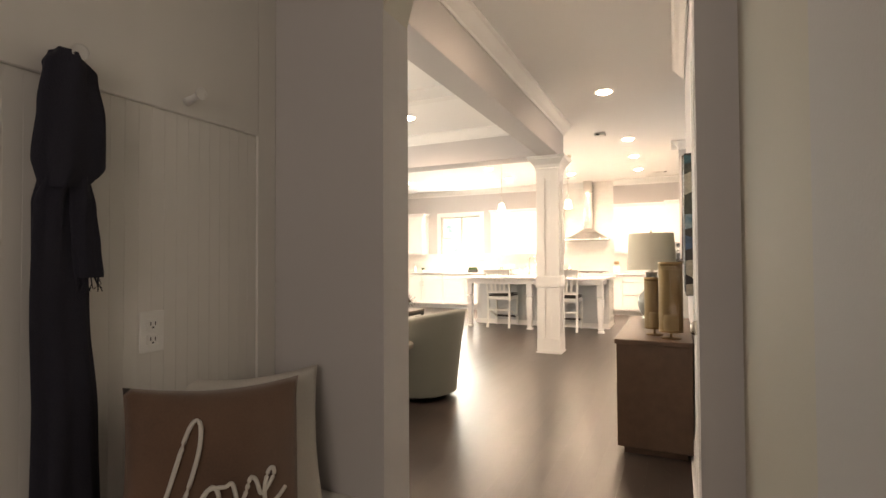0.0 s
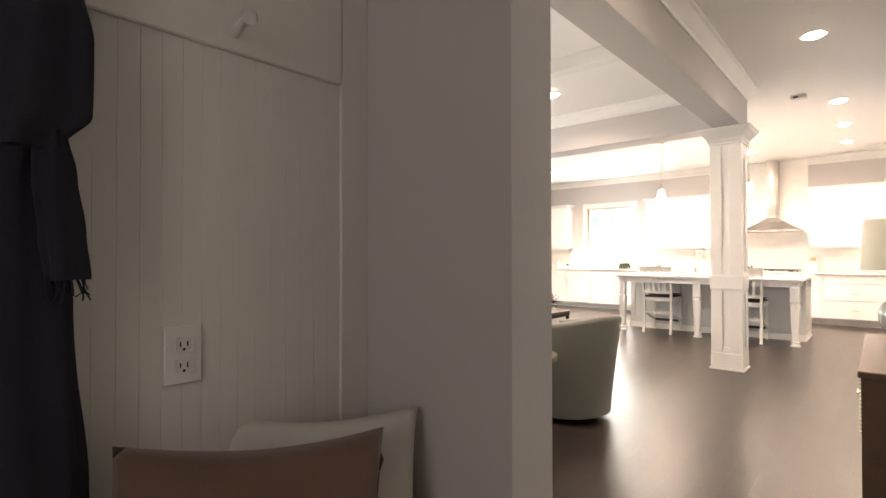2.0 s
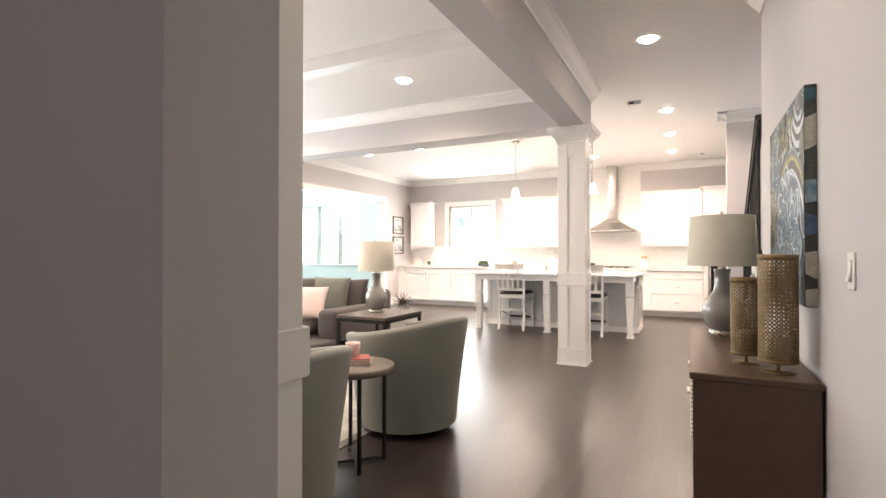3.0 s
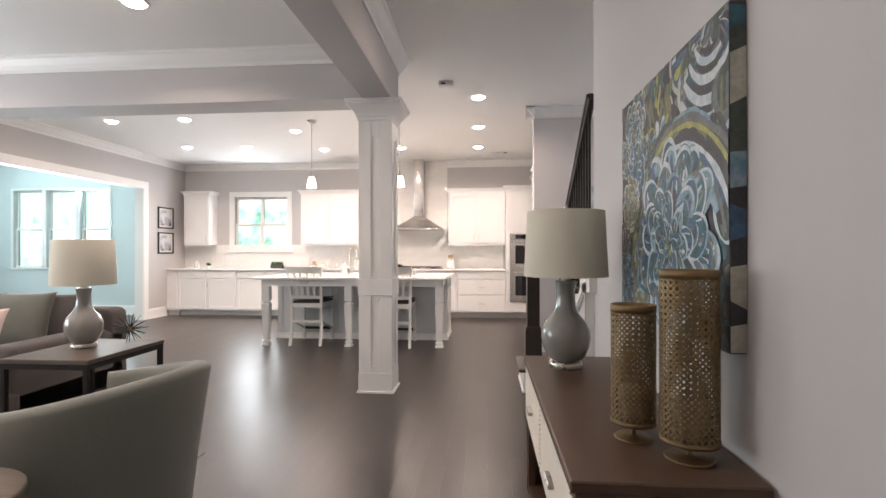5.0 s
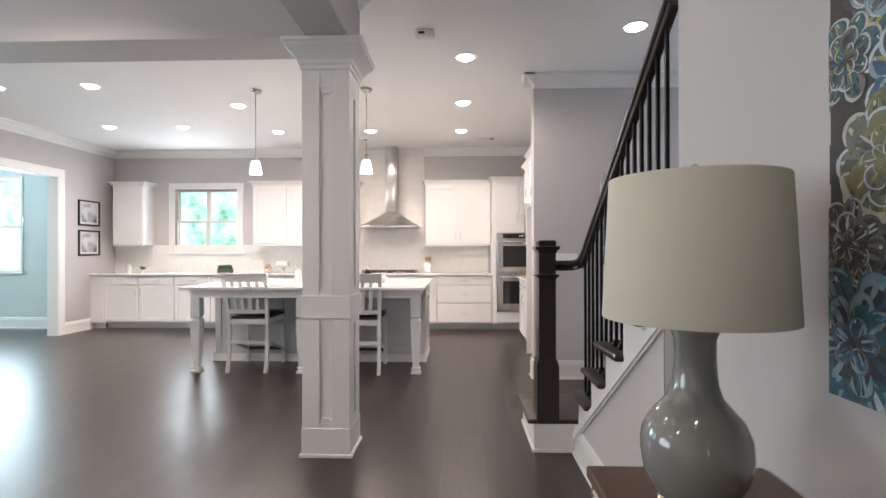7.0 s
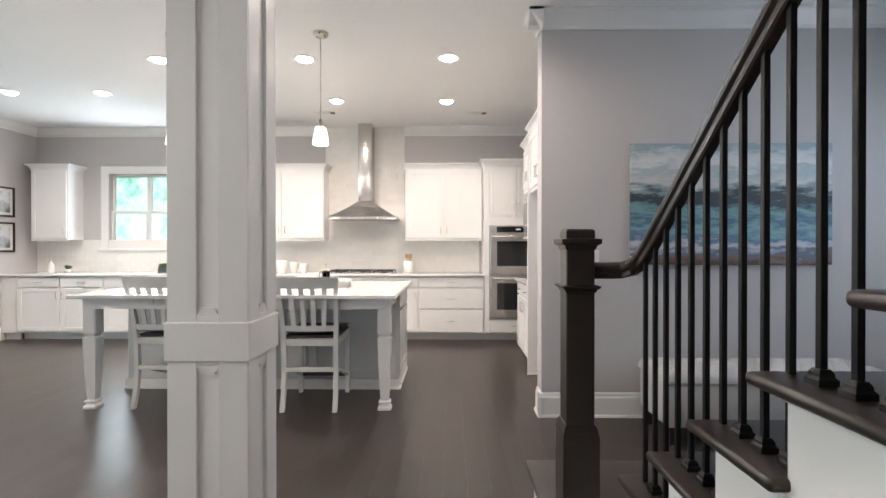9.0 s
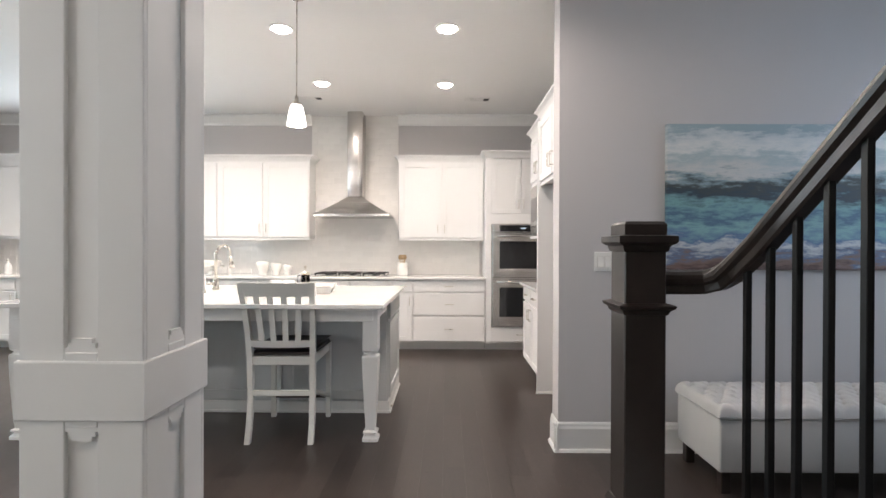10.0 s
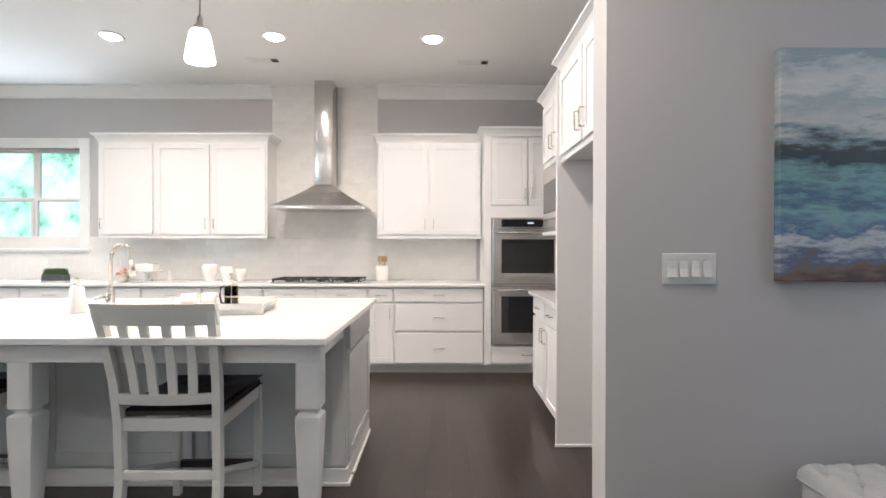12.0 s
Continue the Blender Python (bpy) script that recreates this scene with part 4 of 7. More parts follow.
cornice(m, 0, 0.84, 0.0, 0.595, 2.385)
part("cornice", m, CABINET, tall)
for a, b, hx in ((0.07, 0.425, 0.40), (0.435, 0.785, 0.46)):
    m = Mesh()
    shaker(m, a, b, 1.70, 2.365, 0)
    d = part("door", m, CABINET, tall)
    part("handle", bar_pull(hx, 1.815, 0, True), NICKEL, d, "satin nickel bar pull")
d = part("drawer", Mesh().box(0.07, 0.785, 0, 0.02, 0.125, 0.285, 0.003), CABINET, tall)
part("handle", bar_pull(0.43, 0.21, 0, False), NICKEL, d, "satin nickel bar pull")

oven = thing("double_oven", "stainless steel double wall oven with black glass", "oven", (0.104, BF, 0.303))
part("body", Mesh().box(0, 0.72, 0.0, 0.5, 0.0, 1.27), STEEL, oven)
part("control_panel", Mesh().box(0.02, 0.70, -0.02, -0.001, 1.165, 1.265, 0.004), STEEL, oven)
part("display", Mesh().box(0.10, 0.62, -0.024, -0.0205, 1.178, 1.252, 0.002), BLACK_GLASS, oven)
m = Mesh()
for i in range(3):
    m.box(0.36 + 0.022 * i, 0.373 + 0.022 * i, -0.0255, -0.0242, 1.21, 1.222)
part("clock_digits", m, material("lit_display", (0.6, 0.7, 0.8), 0.4, emission=(0.7, 0.85, 1.0), strength=1.2), oven)
for z0, z1 in ((0.02, 0.59), (0.61, 1.155)):
    d = part("oven_door", Mesh().box(0.012, 0.708, -0.03, -0.001, z0, z1, 0.006), STEEL, oven)
    part("glass", Mesh().box(0.10, 0.62, -0.034, -0.0305, z0 + 0.11, z1 - 0.10, 0.002), BLACK_GLASS, d)
    m = Mesh().tube([(0.06, -0.065, z1 - 0.035), (0.66, -0.065, z1 - 0.035)], 0.011, 10)
    m.tube([(0.09, -0.03, z1 - 0.035), (0.09, -0.062, z1 - 0.035)], 0.007, 6).tube([(0.63, -0.03, z1 - 0.035), (0.63, -0.062, z1 - 0.035)], 0.007, 6)
    part("handle", m, STEEL, d)

# hood and cooktop
hood = thing("range_hood", "stainless steel chimney range hood on a tiled wall", "range hood", (-1.642, BY - 0.012, 0))
m = Mesh().box(-0.475, 0.475, -0.50, 0.0, 1.665, 1.70, 0.002)
part("lip", m, STEEL, hood)
m = Mesh()
rows = [[m.bm.verts.new(p) for p in ((-w, -d, z), (w, -d, z), (w, 0, z), (-w, 0, z))] for w, d, z in ((0.472, 0.497, 1.70), (0.345, 0.41, 1.772), (0.215, 0.32, 1.852), (0.102, 0.25, 1.935))]
for a, b in zip(rows, rows[1:]):
    for k in range(4):
        m.bm.faces.new((a[k], a[(k + 1) % 4], b[(k + 1) % 4], b[k]))
m.bm.faces.new(rows[0][::-1]), m.bm.faces.new(rows[-1])
part("canopy", m, STEEL, hood)
part("chimney", Mesh().box(-0.10, 0.10, -0.25, 0.0, 1.935, CEIL - 0.002, 0.012, 2), STEEL, hood)
cook = thing("gas_cooktop", "black gas cooktop set in the white worktop", "cooktop", (-1.65, 12.08, 0.915))
part("plate", Mesh().box(-0.46, 0.46, -0.24, 0.24, 0.0, 0.01, 0.004), STEEL, cook)
for cx in (-0.30, 0.0, 0.30):
    m = Mesh()
    for dx in (-0.13, 0.0, 0.13):
        m.box(cx + dx - 0.006, cx + dx + 0.006, -0.21, 0.21, 0.034, 0.046, 0.002)
    for dy in (-0.21, -0.07, 0.07, 0.21):
        m.box(cx - 0.14, cx + 0.14, dy - 0.006, dy + 0.006, 0.030, 0.042, 0.002)
    for dx in (-0.13, 0.13):
        for dy in (-0.2, 0.2):
            m.box(cx + dx - 0.006, cx + dx + 0.006, dy - 0.006, dy + 0.006, 0.009, 0.034)
    part("grate", m, BLACK, cook)
for cx, cy in ((-0.30, -0.1), (-0.30, 0.1), (0, 0), (0.30, -0.1), (0.30, 0.1)):
    part("burner", Mesh().lathe([(0, 0.024), (0.03, 0.024), (0.04, 0.018), (0.045, 0.0095), (0, 0.0095)], cx, cy, 18), BLACK, cook)

# right-hand run, which looks to -x
def east(x, y):
    return pose(x, y, 0, 0, 0, -90)


base_unit(east(0.375, 11.03), 0.93, 2)
t2 = thing("side_worktop", "white quartz worktop on the side cabinet", "worktop", (0, 0, 0))
part("slab", Mesh().box(0.34, 1.018, 10.092, 11.045, 0.885, 0.915, 0.004), QUARTZ, t2)
pan = thing("fridge_panel", "tall white end panel beside the empty fridge alcove", "panel", (0.69, 10.075, 0))
part("panel", Mesh().box(-0.34, 0.328, -0.016, 0.016, 0, 2.39, 0.002), CABINET, pan)
part("shoe_moulding", Mesh().box(-0.352, 0.328, -0.03, -0.0165, 0, 0.018, 0.003), TRIM, pan)
upper_unit(east(0.36, 10.057), 1.05, 2, 1.84, 2.40, 0.65, "white wall cabinet over the empty fridge alcove", group="side wall cabinets")
upper_unit(east(0.43, 10.92), 0.825, 2, 1.93, 2.41, 0.58, "white wall cabinet above the microwave", group="side wall cabinets")
mw = thing("microwave_oven", "stainless steel built-in microwave oven", "microwave")
mw.matrix_world = pose(0.43, 10.92, 1.40, 0, 0, -90)
part("body", Mesh().box(0.0, 0.825, 0.02, 0.58, 0.0, 0.505), STEEL, mw)
part("trim_frame", Mesh().box(0.025, 0.80, 0.0, 0.02, 0.03, 0.49, 0.003), STEEL, mw)
part("door", Mesh().box(0.08, 0.745, -0.012, 0.0, 0.09, 0.42, 0.003), STEEL, mw)
part("glass", Mesh().box(0.13, 0.60, -0.016, -0.0125, 0.14, 0.37, 0.002), BLACK_GLASS, mw)
part("shelf", Mesh().box(0.0, 0.825, 0.0, 0.58, -0.025, -0.002, 0.002), CABINET, mw)

# island
isl = thing("kitchen_island", "pale grey island with turned white legs", "kitchen island", (0, 0, 0))
m = Mesh().box(-3.37, -0.902, 9.56, 10.33, 0.0, 0.885)
part("body", m, ISLAND_GREY, isl)
for a, b in ((-3.36, -2.555), (-2.535, -1.73), (-1.71, -0.912)):
    m = Mesh()
    shaker(m, a, b, 0.10, 0.875, 9.545, 0.07, 0.016)
    part("back_panel", m, ISLAND_GREY, isl)
m = Mesh().box(-3.385, -0.887, 9.535, 9.545, 0, 0.09, 0.002).box(-0.902, -0.889, 9.545, 10.33, 0, 0.09, 0.002).box(-0.889, -0.877, 9.525, 10.33, 0, 0.018, 0.002).box(-3.385, -0.877, 9.523, 9.535, 0, 0.018, 0.002)
part("base_moulding", m, TRIM, isl)
m = Mesh()
shaker(m, 0.0, 0.74, 0.11, 0.70, 0.0, 0.06, 0.016)
for v in m.bm.verts:
    x, y, z = v.co
    v.co = (-0.886 - y, 9.58 + x, z)
part("end_door", m, ISLAND_GREY, isl)
m = Mesh().box(-0.902, -0.884, 9.58, 10.32, 0.72, 0.865, 0.003)
part("end_drawer", m, ISLAND_GREY, isl)
part("knob", Mesh().lathe([(0, 0), (0.006, 0), (0.006, 0.012), (0.014, 0.02), (0.012, 0.028), (0, 0.03)], -0.882, 9.64, 14), NICKEL, isl)
m = Mesh().box(-3.31, -0.93, 8.945, 8.965, 0.795, 0.884, 0.002).box(-0.935, -0.915, 8.965, 9.545, 0.795, 0.884, 0.002).box(-3.33, -3.31, 8.965, 9.545, 0.795, 0.884, 0.002)
part("apron", m, TRIM, isl)


def turned_leg(x, y):
    m = Mesh()
    prof = [(0.052, 0.885), (0.052, 0.60), (0.046, 0.592), (0.036, 0.585), (0.036, 0.575), (0.052, 0.565), (0.054, 0.55), (0.048, 0.42), (0.042, 0.28), (0.034, 0.12), (0.031, 0.072), (0.046, 0.064), (0.048, 0.055), (0.034, 0.045), (0.036, 0.035), (0.052, 0.02), (0.052, 0.0)]
    rows = [[m.bm.verts.new(p) for p in ((x - o, y - o, z), (x + o, y - o, z), (x + o, y + o, z), (x - o, y + o, z))] for o, z in prof[::-1]]
    fs = [m.bm.faces.new(rows[0][::-1]), m.bm.faces.new(rows[-1])]
    for a, b in zip(rows, rows[1:]):
        fs += [m.bm.faces.new((a[k], a[(k + 1) % 4], b[(k + 1) % 4], b[k])) for k in range(4)]
    upright = [e for e in m.bm.edges if abs(e.verts[0].co.x - e.verts[1].co.x) < 0.03 and abs(e.verts[0].co.z - e.verts[1].co.z) > 0.004]
    bmesh.ops.bevel(m.bm, geom=upright, offset=0.006, segments=1, affect="EDGES")
    part("leg", m, TRIM, isl)


for lx in (-3.29, -2.158, -0.950):
    turned_leg(lx, 9.003)
itop = thing("island_worktop", "large white quartz island worktop", "worktop", (0, 0, 0))
part("slab", Mesh().box(-3.40, -0.85, 8.85, 10.40, 0.8852, 0.9155, 0.004), QUARTZ, itop)


def counter_chair(x, y, turn):
    """A slat-back counter chair that faces +y; its origin is under the seat's middle."""
    c = thing("counter_chair", "white slat-back counter chair with a dark seat", "chair", (x, y, 0), turn, "chairs at the island")
    hw, front, back = 0.205, 0.26, -0.25
    m = Mesh()

    def seat(u, v):
        a, b = 2 * u - 1, v
        return ((hw + 0.015 - 0.02 * (1 - b)) * a, back + 0.03 + (front - back) * b, 0.608 - 0.014 * (1 - a * a) * math.sin(math.pi * min(1, b * 1.1)))
    m.grid(13, 9, seat)

    def under(u, v):
        a, b = 2 * u - 1, v
        return ((hw + 0.015 - 0.02 * (1 - b)) * a, back + 0.03 + (front - back) * b, 0.566)
    m.grid(13, 9, under)
    m.box(-hw + 0.0, hw, back + 0.031, front + 0.02, 0.568, 0.585)
    bmesh.ops.holes_fill(m.bm, edges=[e for e in m.bm.edges if e.is_boundary])
    part("seat", m, SEAT_DARK, c, "dark saddle seat")
    for s in (-1, 1):
        m = Mesh()
        path = [(s * hw, back - 0.03, 0.0), (s * hw, back + 0.005, 0.12), (s * (hw - 0.002), back + 0.028, 0.30), (s * hw, back + 0.02, 0.55), (s * (hw + 0.006), back + 0.0, 0.72), (s * (hw + 0.015), back - 0.045, 0.90), (s * (hw + 0.022), back - 0.085, 1.02)]
        ring = []
        for px, py, pz in path:
            ring.append([m.bm.verts.new((px + ax, py + ay, pz)) for ax, ay in ((-0.017, -0.02), (0.017, -0.02), (0.017, 0.02), (-0.017, 0.02))])
        for a, b in zip(ring, ring[1:]):
            for k in range(4):
                m.bm.faces.new((a[k], a[(k + 1) % 4], b[(k + 1) % 4], b[k]))
        m.bm.faces.new(ring[0][::-1]), m.bm.faces.new(ring[-1])
        part("back_leg", m, CHAIR_WHITE, c)
        part("front_leg", Mesh().box(s * hw - 0.018, s * hw + 0.018, front - 0.03, front + 0.006, 0, 0.566, 0.003), CHAIR_WHITE, c)
        part("side_stretcher", Mesh().tube([(s * hw, back + 0.02, 0.33), (s * hw, front - 0.012, 0.16)], 0.014, 6, 1.2), CHAIR_WHITE, c)
        part("side_rail", Mesh().box(s * hw - 0.011, s * hw + 0.011, back + 0.04, front - 0.03, 0.505, 0.564, 0.002), CHAIR_WHITE, c)
    part("back_rail", Mesh().box(-hw + 0.017, hw - 0.017, back + 0.008, back + 0.03, 0.505, 0.56, 0.002), CHAIR_WHITE, c)
    part("front_rail", Mesh().box(-hw + 0.018, hw - 0.018, front - 0.024, front - 0.002, 0.505, 0.564, 0.002), CHAIR_WHITE, c)
    part("stretcher", Mesh().box(-hw + 0.018, hw - 0.018, back + 0.01, back + 0.032, 0.30, 0.335, 0.002), CHAIR_WHITE, c)
    part("foot_rail", Mesh().box(-hw + 0.018, hw - 0.018, front - 0.026, front + 0.0, 0.145, 0.18, 0.002), SEAT_DARK, c, "dark worn foot rail")

    def slab(z0, z1, y0, y1, w, bow, t):
        m = Mesh()
        n = 9
        rows = []
        for i in range(n):
            a = 2 * i / (n - 1) - 1
            dy = -bow * (1 - a * a)
            rows.append([m.bm.verts.new((a * w, yy + dy + o, zz)) for yy, zz, o in ((y0, z0, -t), (y0, z0, t), (y1, z1, t), (y1, z1, -t))])
        for a, b in zip(rows, rows[1:]):
            for k in range(4):
                m.bm.faces.new((a[k], a[(k + 1) % 4], b[(k + 1) % 4], b[k]))
        m.bm.faces.new(rows[0]), m.bm.faces.new(rows[-1][::-1])
        return m
    part("top_rail", slab(0.965, 1.055, back - 0.062, back - 0.10, hw + 0.042, 0.03, 0.012), CHAIR_WHITE, c)
    part("lower_rail", slab(0.625, 0.67, back + 0.006, back - 0.004, hw - 0.008, 0.022, 0.010), CHAIR_WHITE, c)
    for i in range(4):
        a = -0.6 + 0.4 * i
        dy0, dy1 = -0.022 * (1 - a * a), -0.03 * (1 - a * a)
        m = Mesh()
        pts = [(a * (hw - 0.01), back + dy0 + 0.0, 0.665), (a * (hw + 0.004), back + dy0 - 0.02, 0.80), (a * (hw + 0.02), back + dy1 - 0.062, 0.97)]
        ring = [[m.bm.verts.new((px + ax, py + ay, pz)) for ax, ay in ((-0.018, -0.006), (0.018, -0.006), (0.018, 0.006), (-0.018, 0.006))] for px, py, pz in pts]
        for p, q in zip(ring, ring[1:]):
            for k in range(4):
                m.bm.faces.new((p[k], p[(k + 1) % 4], q[(k + 1) % 4], q[k]))
        m.bm.faces.new(ring[0][::-1]), m.bm.faces.new(ring[-1])
        part("slat", m, CHAIR_WHITE, c)
    return c


counter_chair(-1.54, 9.195, 1.0)
counter_chair(-2.743, 9.25, 0.0)

# pendants, downlights and ceiling fittings
def pendant(x, y):
    p = thing("pendant_light", "small frosted glass pendant lamp on a nickel rod", "pendant lamp", (x, y, 0), 0, "pendants over the island")
    part("canopy", Mesh().lathe([(0, CEIL - 0.001), (0.062, CEIL - 0.001), (0.062, CEIL - 0.02), (0.05, CEIL - 0.03), (0.012, CEIL - 0.036), (0, CEIL - 0.036)]), NICKEL, p)
    part("rod", Mesh().tube([(0, 0, CEIL - 0.03), (0, 0, 2.31)], 0.0045, 8), NICKEL, p)
    part("socket", Mesh().lathe([(0, 2.335), (0.012, 2.335), (0.014, 2.30), (0.034, 2.285), (0.036, 2.272), (0, 2.272)]), NICKEL, p)
    part("shade", Mesh().lathe([(0.0, 2.273), (0.036, 2.273), (0.044, 2.262), (0.055, 2.21), (0.067, 2.135), (0.063, 2.13), (0.049, 2.20), (0.036, 2.255), (0, 2.262)]), SHADE_GLOW, p)
    d = bpy.data.lights.new("pendant_lamp", "POINT")
    d.energy, d.color, d.shadow_soft_size = 12.0, WARM, 0.05
    new("pendant_lamp", d).location = (x, y, 2.08)


pendant(-1.50, 9.16)
pendant(-2.72, 9.16)
for lx, ly in DOWNLIGHTS:
    p = thing("recessed_downlight", "round recessed ceiling downlight, switched on", "downlight", (lx, ly, CEIL), 0, "recessed downlights")
    part("trim_ring", Mesh().lathe([(0.078, -0.001), (0.104, -0.001), (0.104, -0.005), (0.098, -0.009), (0.084, -0.008), (0.078, -0.004)], seg=36), TRIM, p)
    part("lens", Mesh().lathe([(0, -0.030), (0.026, -0.0285), (0.048, -0.0235), (0.066, -0.014), (0.076, -0.004), (0.076, -0.001), (0, -0.001)], seg=32), GLOW, p)
sm = thing("smoke_detector", "small white smoke detector on the ceiling", "smoke detector", (-0.764, 7.775, CEIL))
part("body", Mesh().box(-0.075, 0.075, -0.055, 0.055, -0.045, -0.001, 0.008, 2), OUTLET, sm)
part("grille", Mesh().box(-0.05, 0.0, -0.0565, -0.054, -0.036, -0.016), SLOT, sm)


def ceiling_vent(x, y, w=0.30, d=0.12):
    v = thing("ceiling_vent", "white slotted air vent in the ceiling", "vent", (x, y, CEIL))
    part("frame", Mesh().box(-w / 2, w / 2, -d / 2, d / 2, -0.006, -0.001, 0.002), TRIM, v)
    for s in (1,):
        part("opening", Mesh().box(s * w * 0.36 - 0.03, s * w * 0.36 + 0.03, -d / 2 + 0.02, d / 2 - 0.02, -0.008, -0.0062), SLOT, v)
    for i in range(5):
        part("slat", Mesh().box(-w * 0.24, w * 0.24, -d / 2 + 0.018 + 0.019 * i, -d / 2 + 0.028 + 0.019 * i, -0.009, -0.0062), TRIM, v)


ceiling_vent(-2.08, 11.60)
ceiling_vent(-0.09, 11.64)
ceiling_vent(-5.84, 6.38)


# things on the worktops
def turned(name, label, category, place, pieces, turn=0):
    o = thing(name, label, category, place, turn)
    for pname, prof, mat in pieces:
        part(pname, Mesh().lathe(prof, seg=28), mat, o)
    return o


CERAMIC_WHITE = material("white_ceramic", (0.80, 0.78, 0.75), 0.2, vary=0.03, scale=12, coat=0.3)
LEAF = material("succulent_green", (0.05, 0.11, 0.04), 0.6, vary=0.4, scale=30)
GRASS = material("clipped_moss_green", (0.035, 0.075, 0.02), 0.9, vary=0.5, scale=60)
SLATE = material("dark_grey_box", (0.05, 0.055, 0.055), 0.7, vary=0.2, scale=20)
WOOD_PALE = material("pale_wood", (0.45, 0.31, 0.17), 0.6, vary=0.25, scale=8, stretch=(1, 1, 6))
CLEAR = material("clear_glassware", (0.9, 0.95, 0.95), 0.02)
CLEAR.node_tree.nodes["Principled BSDF"].inputs["Transmission Weight"].default_value = 1.0
vase_prof = [(0, 0), (0.036, 0), (0.038, 0.006), (0.037, 0.022), (0.048, 0.045), (0.058, 0.075), (0.060, 0.10), (0.054, 0.124), (0.044, 0.132), (0.041, 0.128), (0.05, 0.10), (0, 0.03)]
for x, s in ((-2.83, 1.35), (-2.655, 1.2), (-2.505, 1.0)):
    turned("canister", "white footed ceramic canister on the worktop", "canister", (x, 12.13, 0.915), [("pot", [(r * s, z * s) for r, z in vase_prof], CERAMIC_WHITE)])
o = turned("utensil_crock", "white crock holding wooden spoons", "utensil holder", (-1.03, 12.25, 0.915), [("crock", [(0, 0), (0.068, 0), (0.072, 0.01), (0.072, 0.165), (0.066, 0.165), (0.062, 0.02), (0, 0.02)], CERAMIC_WHITE)])
for i, (dx, dy) in enumerate(((-0.03, 0.01), (0.0, -0.01), (0.035, 0.01), (0.02, 0.03))):
    m = Mesh().tube([(dx * 0.3, dy * 0.3, 0.021), (dx, dy, 0.205)], 0.006, 6)
    m.lathe([(0, 0.20), (0.018, 0.21), (0.023, 0.235), (0.016, 0.262), (0, 0.27)], dx, dy, 12, True, 0.4)
    part("spoon", m, WOOD_PALE, o)
cake = turned("cake_stand", "white pedestal cake stand on the worktop", "cake stand", (-3.47, 12.1, 0.915), [("pedestal", [(0, 0), (0.06, 0), (0.05, 0.015), (0.022, 0.04), (0.022, 0.09), (0.05, 0.105), (0, 0.107)], CERAMIC_WHITE), ("plate", [(0, 0.107), (0.14, 0.107), (0.15, 0.115), (0.15, 0.122), (0.14, 0.118), (0, 0.116)], CERAMIC_WHITE)])
bk = thing("cake_box", "small cream box on the cake stand", "box", (-3.47, 12.1, 1.034))
part("box", Mesh().box(-0.09, 0.09, -0.06, 0.06, 0, 0.07, 0.01, 2), CERAMIC_WHITE, bk)
BERRY = material("dark_red_fruit", (0.30, 0.13, 0.10), 0.5, color2=(0.62, 0.5, 0.42), scale=30, vary=0.1)
fr = thing("fruit_bowl", "wire bowl heaped with dark red fruit", "fruit bowl", (-3.72, 12.08, 0.915))
part("bowl", Mesh().lathe([(0, 0), (0.045, 0), (0.05, 0.01), (0.075, 0.06), (0.08, 0.07), (0.07, 0.062), (0, 0.015)]), NICKEL, fr)
rng = random.Random(8)
for i in range(9):
    a = 2 * math.pi * i / 6
    r, z = (0.042, 0.075) if i < 6 else (0.02, 0.12)
    m = Mesh().lathe([(0, -0.03), (0.022, -0.02), (0.03, 0), (0.022, 0.02), (0, 0.03)], r * math.cos(a), r * math.sin(a), 12)
    for v in m.bm.verts:
        v.co.z += z
    part("fruit", m, BERRY, fr)
gr = thing("grass_planter", "clipped green grass in a dark box", "planter", (-4.52, 12.22, 0.915))
part("box", Mesh().box(-0.12, 0.12, -0.05, 0.05, 0, 0.065, 0.003), SLATE, gr)
m = Mesh()
for i in range(500):
    x, y = rng.uniform(-0.11, 0.11), rng.uniform(-0.042, 0.042)
    h = 0.06 + rng.uniform(0.0, 0.018)
    dx, dy = rng.uniform(-0.008, 0.008), rng.uniform(-0.008, 0.008)
    vs = [m.bm.verts.new(p) for p in ((x - 0.003, y, 0.064), (x + 0.003, y + 0.001, 0.064), (x + dx, y + dy, 0.064 + h))]
    m.bm.faces.new(vs)
g = part("grass", m, GRASS, gr)
g["kind"] = "stuff"
CARD = material("pale_blush_card", (0.74, 0.67, 0.65), 0.7, vary=0.05, scale=20)
pf = thing("recipe_stand", "pale pink card in a white frame leaning on the backsplash", "picture frame", (-3.98, 12.30, 0.915))
m = Mesh().box(-0.10, 0.10, -0.008, 0.008, 0, 0.20, 0.003)
part("frame", m, CERAMIC_WHITE, pf)
part("card", Mesh().box(-0.08, 0.08, -0.011, -0.0085, 0.02, 0.18), CARD, pf)
turned("salt_shaker", "small white shaker on the worktop", "shaker", (-3.30, 12.2, 0.915), [("body", [(0, 0), (0.025, 0), (0.026, 0.01), (0.018, 0.08), (0.02, 0.085), (0.012, 0.11), (0, 0.114)], CERAMIC_WHITE)])
turned("soap_bottle", "clear glass bottle with a white label beside a plant", "bottle", (-6.17, 12.15, 0.915), [("bottle", [(0, 0), (0.04, 0), (0.042, 0.01), (0.042, 0.10), (0.03, 0.13), (0.012, 0.145), (0.012, 0.17), (0, 0.17)], CERAMIC_WHITE), ("cap", [(0, 0.17), (0.014, 0.17), (0.014, 0.195), (0, 0.195)], NICKEL)])
